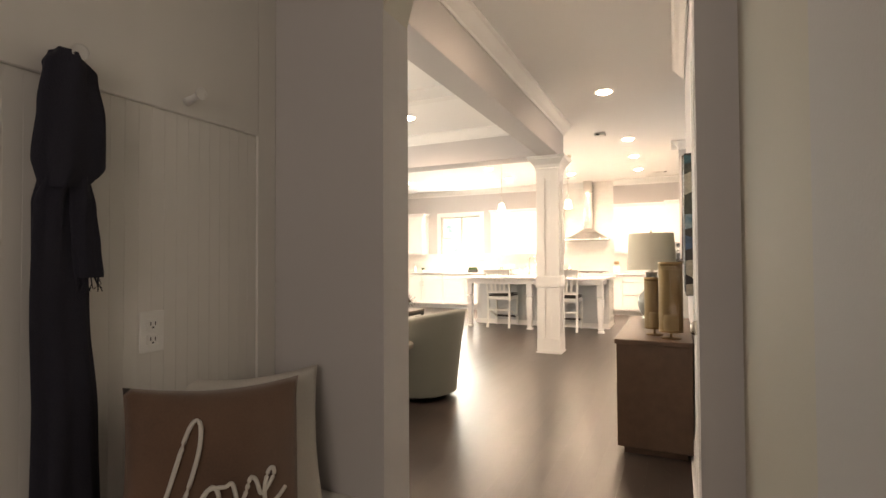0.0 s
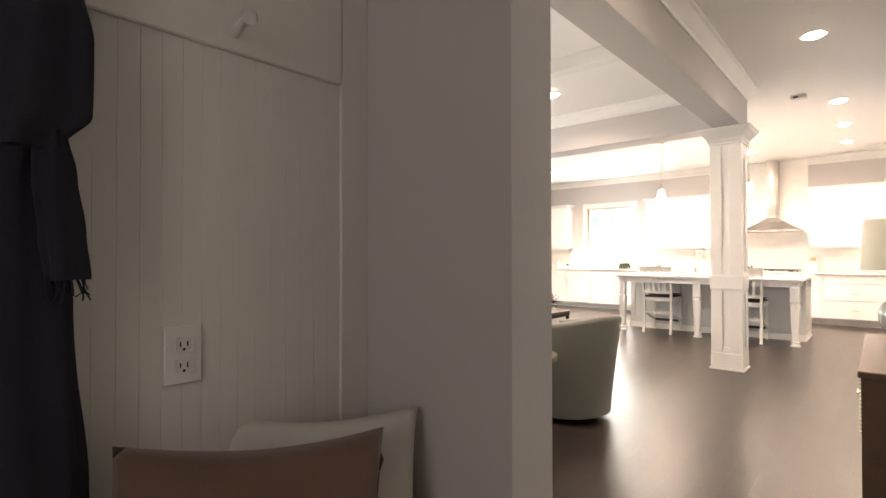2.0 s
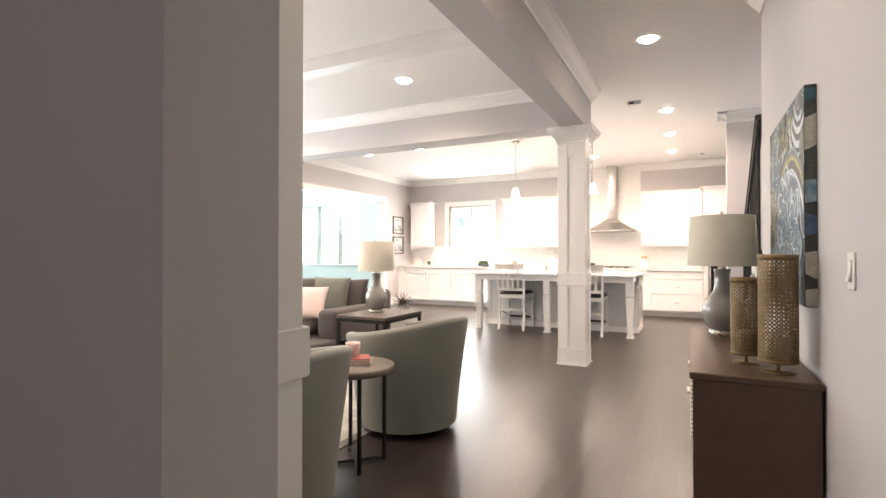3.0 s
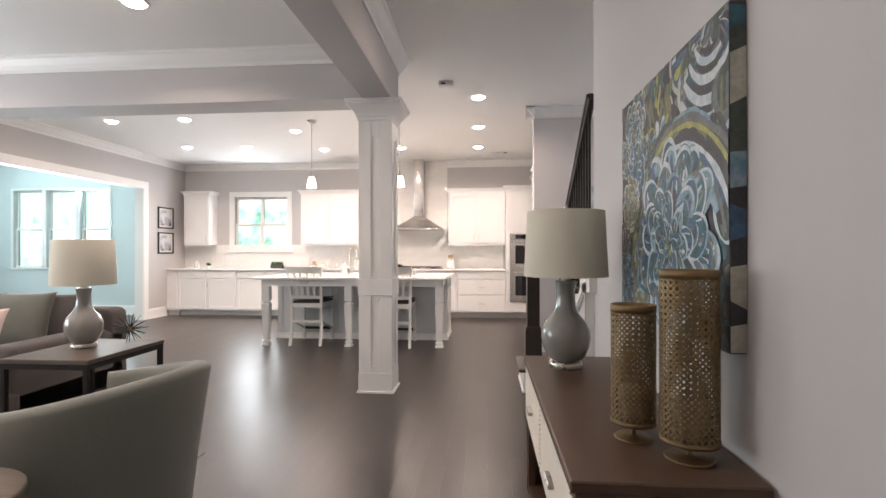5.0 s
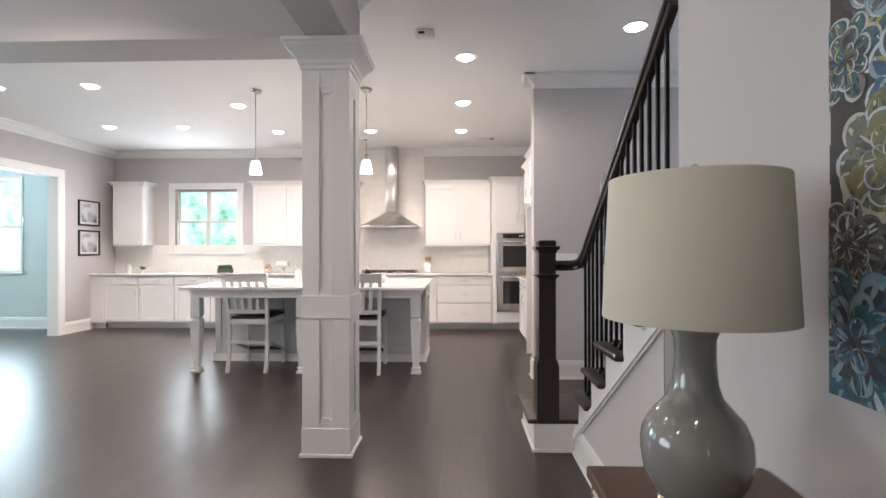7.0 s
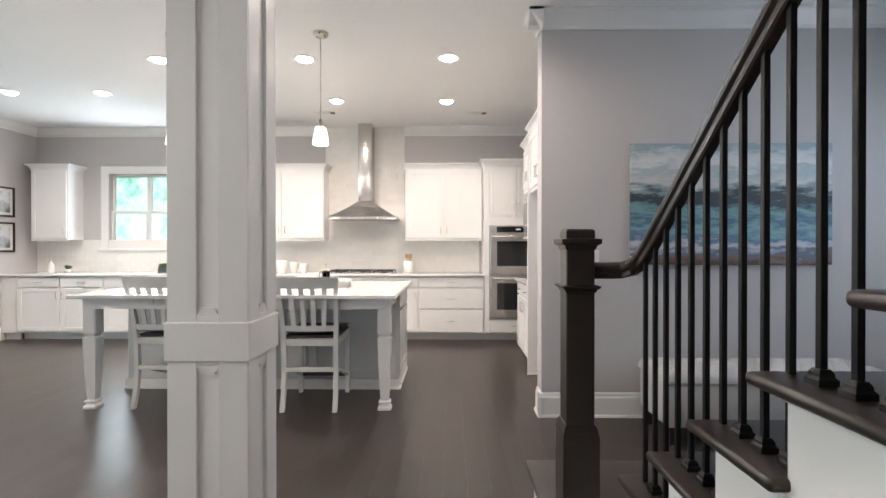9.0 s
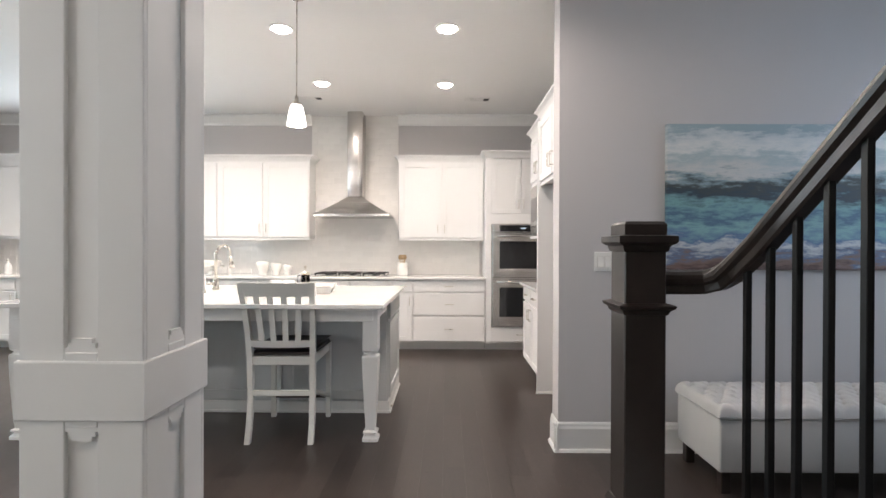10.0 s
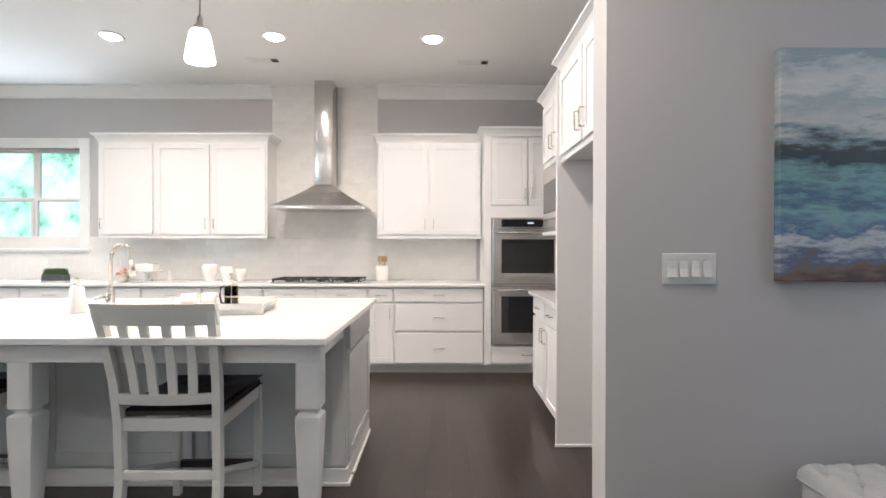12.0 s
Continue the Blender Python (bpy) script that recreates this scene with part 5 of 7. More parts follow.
pl = turned("succulent", "small green succulent in a white pot", "potted plant", (-5.93, 12.15, 0.915), [("pot", [(0, 0), (0.035, 0), (0.042, 0.05), (0.038, 0.05), (0, 0.03)], CERAMIC_WHITE)])
for i in range(11):
    a, t = i * 2.4, 0.35 + 0.05 * i
    m = Mesh().tube([(0, 0, 0.035), (0.03 * math.cos(a) / t * 0.6, 0.03 * math.sin(a) / t * 0.6, 0.035 + 0.055 * t + 0.02), (0.05 * math.cos(a) / t * 0.6, 0.05 * math.sin(a) / t * 0.6, 0.06 + 0.07 * t)], [0.006, 0.008, 0.001], 5)
    part("leaf", m, LEAF, pl)

# on the island
IZ = 0.9155
fc = thing("kitchen_faucet", "brushed nickel gooseneck faucet on the island", "faucet", (-2.42, 9.93, IZ))
part("base", Mesh().lathe([(0, 0), (0.03, 0), (0.03, 0.008), (0.024, 0.014), (0.024, 0.09), (0.017, 0.12), (0, 0.12)]), NICKEL, fc)
neck = [(0, 0, 0.11), (0, 0, 0.28)] + [(0.06 - 0.06 * math.cos(a), 0.02 * math.sin(a), 0.295 + 0.085 * math.sin(a)) for a in [math.pi * i / 10 for i in range(11)]] + [(0.126, 0.0, 0.255)]
part("neck", Mesh().tube(neck, 0.0125, 10), NICKEL, fc)
part("spray_head", Mesh().tube([(0.121, 0.0, 0.285), (0.129, 0, 0.24), (0.138, 0, 0.185)], [0.014, 0.017, 0.021], 12), NICKEL, fc)
part("lever", Mesh().tube([(0, -0.02, 0.05), (-0.05, -0.02, 0.055), (-0.085, -0.02, 0.045)], [0.013, 0.012, 0.010], 8), NICKEL, fc)
sp = turned("soap_dispenser", "white soap dispenser with a nickel pump", "soap dispenser", (-2.40, 9.62, IZ), [("bottle", [(0, 0), (0.042, 0), (0.044, 0.006), (0.034, 0.14), (0.03, 0.145), (0, 0.145)], CERAMIC_WHITE), ("pump", [(0, 0.145), (0.016, 0.145), (0.016, 0.16), (0.007, 0.163), (0.007, 0.178), (0.013, 0.182), (0.013, 0.192), (0, 0.194)], NICKEL)])
part("spout", Mesh().tube([(0, 0, 0.186), (0.02, -0.025, 0.186), (0.028, -0.034, 0.18)], 0.005, 6), NICKEL, sp)
tr = thing("serving_tray", "white serving tray with a pale wood base", "tray", (-1.66, 9.68, IZ), 8)
m = Mesh()
for a in range(2):
    s = 1 if a else -1
    m.prism([(s * 0.155, 0.001), (s * 0.165, 0.001), (s * 0.19, 0.062), (s * 0.178, 0.062)], "x", -0.29, 0.29)
    m.prism([(s * 0.27, 0.001), (s * 0.28, 0.001), (s * 0.31, 0.062), (s * 0.298, 0.062)], "y", -0.17, 0.17)
part("rim", m, CERAMIC_WHITE, tr)
part("bottom", Mesh().box(-0.28, 0.28, -0.165, 0.165, 0.0, 0.012), WOOD_PALE, tr)
pr = turned("french_press", "glass and chrome coffee press on the tray", "coffee press", (-1.60, 9.74, IZ + 0.012), [("beaker", [(0, 0.004), (0.033, 0.004), (0.035, 0.009), (0.035, 0.13), (0.034, 0.13), (0.034, 0.010), (0, 0.008)], CLEAR), ("lid", [(0, 0.128), (0.037, 0.128), (0.037, 0.14), (0.03, 0.152), (0.01, 0.158), (0.004, 0.165), (0.004, 0.185), (0.011, 0.19), (0.011, 0.2), (0, 0.203)], NICKEL), ("foot", [(0, 0), (0.036, 0), (0.037, 0.003), (0, 0.0035)], NICKEL), ("hoop", [(0.0355, 0.062), (0.037, 0.062), (0.037, 0.072), (0.0355, 0.072)], NICKEL)])
for k in range(4):
    a = 0.4 + k * math.pi / 2
    part("strap", Mesh().tube([(0.0365 * math.cos(a), 0.0365 * math.sin(a), 0.001), (0.0365 * math.cos(a), 0.0365 * math.sin(a), 0.128)], 0.0022, 5), NICKEL, pr)
part("handle", Mesh().tube([(-0.037, 0, 0.125), (-0.06, 0, 0.12), (-0.066, 0, 0.07), (-0.056, 0, 0.03), (-0.037, 0, 0.026)], 0.006, 8), BLACK, pr)
for dx, dy in ((-0.17, 0.04), (-0.07, 0.06)):
    mg = turned("mug", "plain white ceramic mug on the tray", "mug", (-1.66 + dx, 9.68 + dy, IZ + 0.012), [("cup", [(0, 0), (0.036, 0), (0.042, 0.01), (0.044, 0.085), (0.040, 0.085), (0.038, 0.012), (0, 0.01)], CERAMIC_WHITE)])
    part("handle", Mesh().tube([(0.042, 0, 0.07), (0.064, 0, 0.066), (0.068, 0, 0.045), (0.06, 0, 0.024), (0.041, 0, 0.02)], 0.005, 8), CERAMIC_WHITE, mg)


# framed prints on the left wall
PRINT = material("grey_abstract_print", (0.62, 0.63, 0.65), 0.6, color2=(0.10, 0.11, 0.14), scale=5.5, vary=0.1)
for z0 in (1.703, 1.214):
    fp = thing("framed_print", "black-framed grey abstract print on the wall", "picture", (LX, 11.787, z0), 0, "framed prints")
    m = Mesh()
    m.box(0.001, 0.025, -0.235, -0.21, 0, 0.415, 0.002).box(0.001, 0.025, 0.21, 0.235, 0, 0.415, 0.002).box(0.001, 0.025, -0.21, 0.21, 0, 0.025, 0.002).box(0.001, 0.025, -0.21, 0.21, 0.39, 0.415, 0.002)
    part("frame", m, BLACK, fp)
    part("mat_board", Mesh().box(0.001, 0.008, -0.21, 0.21, 0.025, 0.39), FABRIC_WHITE, fp)
    part("print", Mesh().box(0.0081, 0.012, -0.165, 0.165, 0.06, 0.355), PRINT, fp)

# ---- hall: console, lamp, lanterns, painting ----
CX0, CX1, CY0, CY1, CZ = -0.153, 0.303, 3.69, 5.10, 0.726
con = thing("console_cabinet", "walnut console cabinet with pale ribbed drawer fronts", "console", (0, 0, 0))
part("top", Mesh().box(CX0, CX1, CY0, CY1, CZ - 0.03, CZ, 0.004), WALNUT, con)
part("side_panel", Mesh().box(CX0 + 0.012, CX1 - 0.005, CY0 + 0.006, CY0 + 0.035, 0.05, CZ - 0.03, 0.002), WALNUT, con)
part("side_panel", Mesh().box(CX0 + 0.012, CX1 - 0.005, CY1 - 0.035, CY1 - 0.006, 0.05, CZ - 0.03, 0.002), WALNUT, con)
part("back_panel", Mesh().box(CX1 - 0.02, CX1 - 0.006, CY0 + 0.035, CY1 - 0.035, 0.05, CZ - 0.03), WALNUT, con)
part("bottom_shelf", Mesh().box(CX0 + 0.02, CX1 - 0.02, CY0 + 0.035, CY1 - 0.035, 0.06, 0.09, 0.002), WALNUT, con)
part("middle_shelf", Mesh().box(CX0 + 0.03, CX1 - 0.02, CY0 + 0.035, CY1 - 0.035, 0.40, 0.425, 0.002), WALNUT, con)
part("plinth", Mesh().box(CX0 + 0.05, CX1 - 0.04, CY0 + 0.05, CY1 - 0.05, 0.0, 0.05), WALNUT, con)
PALE_RIB = material("whitewashed_ribbed_wood", (0.58, 0.54, 0.47), 0.6, vary=0.12, scale=14, bump=0.15, bump_scale=80)
for a, b in ((CY0 + 0.04, CY0 + 0.71), (CY0 + 0.72, CY1 - 0.04)):
    d = part("drawer", Mesh().box(CX0 + 0.014, CX0 + 0.03, a, b, 0.43, CZ - 0.035), PALE_RIB, con, "pale ribbed drawer front")
    for i in range(14):
        z = 0.435 + (CZ - 0.475) * i / 14
        part("rib", Mesh().prism([(CX0 + 0.014, z), (CX0 + 0.003, z + 0.010), (CX0 + 0.014, z + 0.020)], "y", a + 0.004, b - 0.004), PALE_RIB, d)
    part("handle", Mesh().box(CX0 - 0.014, CX0 + 0.006, (a + b) / 2 - 0.05, (a + b) / 2 + 0.05, 0.55, 0.565, 0.003), NICKEL, d)
for y in (CY0 + 0.055, CY1 - 0.055):
    part("leg", Mesh().box(CX0 + 0.016, CX0 + 0.05, y - 0.018, y + 0.018, 0.05, 0.43), WALNUT, con)


def table_lamp(x, y, z, label):
    def turn_(profile, seg):
        return Mesh().lathe([(r * 1.125, z * 1.06 if z < 0.2 else 0.212 + (z - 0.2) * 1.25 if z < 0.36 else 0.42 + (z - 0.36) * 1.34) for r, z in profile], seg=seg)
    o = thing("table_lamp", label, "table lamp", (x, y, z), 0, "table lamps")
    part("foot", turn_([(0, 0), (0.066, 0), (0.068, 0.004), (0.068, 0.02), (0.064, 0.026), (0, 0.026)], 40), NICKEL, o, "champagne metal foot ring")
    part("body", turn_([(r * 0.98, z) for r, z in [(0, 0.026), (0.058, 0.026), (0.078, 0.048), (0.096, 0.088), (0.1025, 0.13), (0.099, 0.165), (0.086, 0.196), (0.066, 0.216), (0.050, 0.233), (0.042, 0.255), (0.039, 0.285), (0.038, 0.31), (0.039, 0.332), (0.044, 0.345), (0.042, 0.35), (0.0, 0.352)]], 56), CERAMIC, o)
    part("neck", turn_([(0, 0.35), (0.02, 0.35), (0.02, 0.358), (0.009, 0.362), (0.009, 0.582), (0.014, 0.584), (0.014, 0.590), (0.006, 0.593), (0.009, 0.604), (0.004, 0.609), (0, 0.61)], 16), NICKEL, o)
    part("shade", turn_([(0.170, 0.360), (0.1705, 0.362), (0.157, 0.584), (0.1555, 0.586), (0.1545, 0.584), (0.168, 0.362)], 64), LINEN, o, "cream linen drum shade")
    m = Mesh()
    for k in range(3):
        a = 2 * math.pi * k / 3
        m.tube([(0, 0, 0.712), (0.174 * math.cos(a), 0.174 * math.sin(a), 0.712)], 0.0022, 5)
    part("spider", m, NICKEL, o)
    return o


table_lamp(0.022, 4.865, CZ, "grey ceramic gourd lamp with linen shade on the console")


def lantern(x, y, r, h, label):
    """A pierced brass cylinder on a slim foot."""
    o = thing("pierced_lantern", label, "lantern", (x, y, CZ), 0, "pierced brass lanterns")
    part("base_plate", Mesh().lathe([(0, 0), (r * 0.85, 0), (r * 0.86, 0.003), (r * 0.8, 0.006), (0.012, 0.008), (0.007, 0.012), (0.007, 0.046), (0, 0.046)], seg=40), BRASS, o)
    b = 0.044
    part("floor_plate", Mesh().lathe([(0, b), (r, b), (r, b + 0.004), (0, b + 0.004)], seg=40), BRASS, o)
    part("rim", Mesh().lathe([(r - 0.002, h - 0.022), (r + 0.001, h - 0.022), (r + 0.001, h), (r - 0.002, h), (r - 0.002, h - 0.022)], seg=48), BRASS, o)
    part("lower_rim", Mesh().lathe([(r - 0.002, b), (r + 0.001, b), (r + 0.001, b + 0.012), (r - 0.002, b + 0.012), (r - 0.002, b)], seg=48), BRASS, o)
    cols = round(2 * math.pi * r / 0.0165)
    rows = round((h - 0.034 - b) / 0.0165)
    step = (h - 0.034 - b) / rows
    m = Mesh()
    for j in range(rows):
        for i in range(cols):
            zc = b + 0.012 + step * (j + 0.5)
            ac = 2 * math.pi * i / cols
            cell = math.pi / cols
            n = 12
            inner, outer = [], []
            for k in range(n):
                t = 2 * math.pi * k / n
                q = 0.57 + 0.17 * math.cos(4 * t + (math.pi if (i + j) % 2 else 0))
                ru, rv = math.cos(t), math.sin(t)
                s = max(abs(ru), abs(rv))
                outer.append((ac + cell * ru / s, zc + step / 2 * rv / s))
                inner.append((ac + cell * q * ru, zc + step / 2 * q * rv))
            for rad in (r,):
                vo = [m.bm.verts.new((rad * math.cos(a), rad * math.sin(a), z)) for a, z in outer]
                vi = [m.bm.verts.new((rad * math.cos(a), rad * math.sin(a), z)) for a, z in inner]
                vd = [m.bm.verts.new(((rad - 0.0025) * math.cos(a), (rad - 0.0025) * math.sin(a), z)) for a, z in inner]
                for k in range(n):
                    l = (k + 1) % n
                    m.bm.faces.new((vo[k], vo[l], vi[l], vi[k]))
                    m.bm.faces.new((vi[k], vi[l], vd[l], vd[k]))
    part("pierced_wall", m, BRASS, o, "fretwork brass wall")["kind"] = "stuff"
    part("candle", Mesh().lathe([(0, b + 0.005), (r * 0.62, b + 0.005), (r * 0.62, b + 0.10), (r * 0.55, b + 0.104), (0, b + 0.1)], seg=28), material("ivory_wax", (0.62, 0.52, 0.38), 0.5, vary=0.05), o, "ivory pillar candle")
    return o


lantern(0.075, 3.985, 0.062, 0.385, "pierced brass lantern on the console")
lantern(0.178, 3.85, 0.072, 0.49, "taller pierced brass lantern on the console")


def flower_painting():
    """A canvas of overlapping cupped petals, dark inside with pale painted rims."""
    py0, py1, pz0, pz1 = 3.82, 4.81, 1.003, 1.903
    o = thing("succulent_painting", "canvas of blue, white and olive succulent rosettes", "painting", (RX - 0.001, (py0 + py1) / 2, pz0))
    w, h = py1 - py0, pz1 - pz0
    base = material("canvas_dark_umber", (0.075, 0.062, 0.055), 0.7, color2=(0.04, 0.05, 0.055), scale=5, vary=0.3, fine=0.2, fine_scale=60, bump=0.3, bump_scale=70)
    part("canvas", Mesh().box(-0.042, 0, -w / 2, w / 2, 0, h, 0.003), base, o)
    WHITE_, PALE, TEAL_, OLIVE_, GREY_, CREAM_, SLATE_, MOSS_, UMBER_, YELLOW_ = range(10)
    paints = [material("paint_%s" % n, c, 0.5, color2=c2, vary=0.4, scale=22, fine=0.3, fine_scale=80, stretch=(1, 1, 1), bump=0.5, bump_scale=90) for n, c, c2 in
              (("white", (0.60, 0.63, 0.64), (0.34, 0.42, 0.47)), ("pale_blue", (0.27, 0.38, 0.45), (0.10, 0.21, 0.28)), ("teal", (0.035, 0.14, 0.18), (0.025, 0.065, 0.08)),
               ("olive", (0.19, 0.18, 0.075), (0.10, 0.11, 0.07)), ("grey", (0.17, 0.18, 0.18), (0.09, 0.10, 0.10)), ("cream", (0.52, 0.50, 0.42), (0.36, 0.36, 0.30)),
               ("slate_blue", (0.06, 0.13, 0.24), (0.035, 0.065, 0.11)), ("moss", (0.075, 0.09, 0.07), (0.04, 0.05, 0.045)), ("umber", (0.04, 0.036, 0.036), (0.035, 0.035, 0.04)),
               ("yellow_green", (0.42, 0.38, 0.10), (0.22, 0.22, 0.08)))]
    rng = random.Random(21)
    layers = [Mesh() for _ in paints]
    lift = [0.0]

    def stroke(pts, width, k, lo=0.3, rough=0.14):
        """One brush mark along a line, full in the middle and thin at its ends."""
        lift[0] += 0.0000009
        x = -0.0428 - lift[0]
        m = layers[k]
        prev = None
        n = len(pts)
        for i in range(n):
            a, b = pts[max(i - 1, 0)], pts[min(i + 1, n - 1)]
            dy, dz = b[0] - a[0], b[1] - a[1]
            l = math.hypot(dy, dz) or 1
            ww = width * (lo + (1 - lo) * math.sin(math.pi * (0.06 + 0.88 * i / (n - 1))) ** 0.7) * (1 + rng.uniform(-rough, rough))
            q = []
            for s in (-1, 1):
                yy, zz = pts[i][0] - s * ww * dz / l, pts[i][1] + s * ww * dy / l
                q.append(m.bm.verts.new((x, min(max(yy, -w / 2 + 0.001), w / 2 - 0.001), min(max(zz, 0.001), h - 0.001))))
            if prev:
                m.bm.faces.new((prev[0], prev[1], q[1], q[0]))
            prev = q

    def blob(c, along, across, ang, k, wob=0.06):
        """A rounded patch of paint."""
        lift[0] += 0.0000025
        x = -0.0428 - lift[0]
        n, p1, p2 = 22, rng.uniform(0, 6.28), rng.uniform(0, 6.28)
        ca, sa = math.cos(ang), math.sin(ang)
        vs = []
        for i in range(n):
            t = 2 * math.pi * i / n
            q = 1 + wob * math.sin(2 * t + p1) + wob * 0.6 * math.sin(3 * t + p2) + rng.uniform(-0.02, 0.02)
            u, v = along * q * math.cos(t), across * q * math.sin(t)
            yy, zz = c[0] + u * ca - v * sa, c[1] + u * sa + v * ca
            vs.append(layers[k].bm.verts.new((x, min(max(yy, -w / 2 + 0.001), w / 2 - 0.001), min(max(zz, 0.001), h - 0.001))))
        layers[k].bm.faces.new(vs)

    def petal(c, ang, dist, along, across, rims, mids, darks, accents):
        """A cupped petal: a pale rim, a tinted body, a dark base, and brush marks that run out to the tip."""
        ca, sa = math.cos(ang), math.sin(ang)

        def at(u, v):
            return (c[0] + (dist + u) * ca - v * sa, c[1] + (dist + u) * sa + v * ca)
        if not (-w / 2 - 0.1 < at(0, 0)[0] < w / 2 + 0.1 and -0.1 < at(0, 0)[1] < h + 0.1):
            return
        blob(at(0, 0), along, across, ang, rng.choice(rims), 0.05)
        blob(at(-0.10 * along, rng.uniform(-0.16, 0.16) * across), along * 0.95, across * 0.94, ang, rng.choice(mids), 0.07)
        for q in range(4):
            v = across * rng.uniform(-0.55, 0.55)
            stroke([at(along * (-0.4 + 0.27 * t), v * (1 - 0.08 * t)) for t in range(5)], across * rng.uniform(0.10, 0.22), rng.choice(mids + rims[:1] + darks[:1]), 0.25, 0.2)
        blob(at(-0.36 * along, rng.uniform(-0.15, 0.15) * across), along * 0.68, across * 0.70, ang, rng.choice(darks), 0.1)
        for q in range(3):
            v = across * rng.uniform(-0.4, 0.4)
            stroke([at(along * (-0.7 + 0.26 * t), v * (1 + 0.1 * t)) for t in range(6)], across * rng.uniform(0.07, 0.17), rng.choice(mids + mids + accents), 0.15, 0.3)
        side = rng.choice((-1, 1))
        stroke([at(along * 0.93 * math.cos(a), side * across * 0.93 * math.sin(a)) for a in [-0.5 + 0.19 * t for t in range(11)]], min(along, across) * rng.uniform(0.06, 0.13), rng.choice(rims), 0.15, 0.25)
        if rng.random() < 0.22:
            stroke([at(along * (0.25 + 0.09 * t), across * 0.4 * side) for t in range(4)], across * 0.10, rng.choice(accents), 0.4, 0.3)

    def rosette(c, r, rings, rims, mids, darks, accents, more=4):
        for j in range(rings, 0, -1):
            f = (j / rings) ** 1.1
            n = 4 + round(more * f)
            for i in range(n):
                a = 2 * math.pi * (i + 0.5 * (j % 2)) / n + rng.uniform(-0.18, 0.18)
                d = r * f * 0.74 * rng.uniform(0.94, 1.06)
                petal(c, a, d, r * (0.10 + 0.20 * f), max(d * math.pi / n, r * 0.05) * rng.uniform(0.95, 1.25), rims, mids, darks, accents)

    def hood(c, r, a0, a1, k, width):
        n = 14
        stroke([(c[0] + r * math.cos(a0 + (a1 - a0) * t / n), c[1] + r * math.sin(a0 + (a1 - a0) * t / n)) for t in range(n + 1)], width, k, 0.35, 0.12)

    for i in range(190):
        y, z = rng.uniform(-w / 2, w / 2), rng.uniform(0, h)
        a, l = rng.uniform(0, 6.28), rng.uniform(0.05, 0.14)
        stroke([(y + l * t / 5 * math.cos(a + 0.1 * t), z + l * t / 5 * math.sin(a + 0.1 * t)) for t in range(6)], rng.uniform(0.012, 0.03), rng.choice((UMBER_, MOSS_, UMBER_, UMBER_, TEAL_, GREY_)), 0.4, 0.25)
    blues, deep, warm_ = [PALE, SLATE_, TEAL_, PALE], [UMBER_, TEAL_, UMBER_], [OLIVE_, MOSS_, GREY_]
    # dark rosette of broad white bowls at the near upper corner
    rosette((-0.40, 0.90), 0.30, 4, [WHITE_, GREY_, CREAM_], [GREY_, MOSS_, SLATE_], [UMBER_, UMBER_, MOSS_], [YELLOW_, TEAL_])
    for q, (rr, ww) in enumerate(((0.27, 0.016), (0.215, 0.018), (0.16, 0.014), (0.11, 0.012))):
        hood((-0.39, 0.90), rr, 3.5 + 0.2 * q, 5.6 + 0.1 * q, WHITE_, ww)
        hood((-0.39, 0.90), rr - 0.027, 3.6 + 0.2 * q, 5.5, UMBER_, ww * 0.8)
    petal((-0.47, 0.80), 4.71, 0.14, 0.09, 0.07, [WHITE_], [GREY_, OLIVE_], [MOSS_], [CREAM_])
    # leaves down the near edge
    for yy, zz, k in ((-0.46, 0.47, CREAM_), (-0.43, 0.55, MOSS_), (-0.47, 0.36, WHITE_)):
        petal((yy, zz), 4.4, 0.0, 0.085, 0.06, [k, WHITE_], [GREY_, MOSS_], [UMBER_], [OLIVE_])
    # olive and green streaks of the upper middle
    for i in range(34):
        y, z, l = rng.uniform(-0.10, 0.22), rng.uniform(0.60, 0.84), rng.uniform(0.05, 0.12)
        stroke([(y + 0.012 * math.sin(t + i), z + l * t / 5) for t in range(6)], rng.uniform(0.007, 0.017), rng.choice((OLIVE_, OLIVE_, MOSS_, YELLOW_, TEAL_, CREAM_, GREY_)), 0.25, 0.25)
    for i in range(7):
        blob((0.02 + rng.uniform(-0.05, 0.05), 0.66 + rng.uniform(-0.03, 0.04)), 0.035, 0.018, rng.uniform(1, 2.4), rng.choice((WHITE_, WHITE_, PALE)), 0.15)
    # small rosettes towards the far edge
    rosette((0.30, 0.77), 0.135, 4, [WHITE_, WHITE_, PALE], [GREY_, TEAL_, PALE], deep, [YELLOW_, OLIVE_])
    rosette((0.45, 0.66), 0.085, 3, [WHITE_, CREAM_], [GREY_, TEAL_], deep, [YELLOW_])
    rosette((0.14, 0.60), 0.12, 3, [OLIVE_, PALE, YELLOW_], [SLATE_, TEAL_, OLIVE_], deep, [YELLOW_, YELLOW_, PALE])
    rosette((0.29, 0.585), 0.115, 3, [WHITE_, PALE], [SLATE_, TEAL_, SLATE_], [TEAL_, SLATE_], [YELLOW_, YELLOW_, WHITE_])
    rosette((0.355, 0.455), 0.115, 4, [CREAM_, WHITE_, OLIVE_], [OLIVE_, GREY_, OLIVE_], [MOSS_, OLIVE_], [YELLOW_, CREAM_])
    hood((0.355, 0.455), 0.108, 3.3, 6.1, CREAM_, 0.010)
    rosette((0.45, 0.30), 0.09, 3, [CREAM_, GREY_], [MOSS_, GREY_], [UMBER_], [WHITE_])
    rosette((0.43, 0.11), 0.15, 3, [PALE, TEAL_, GREY_], [SLATE_, PALE, TEAL_], deep, [PALE, WHITE_])
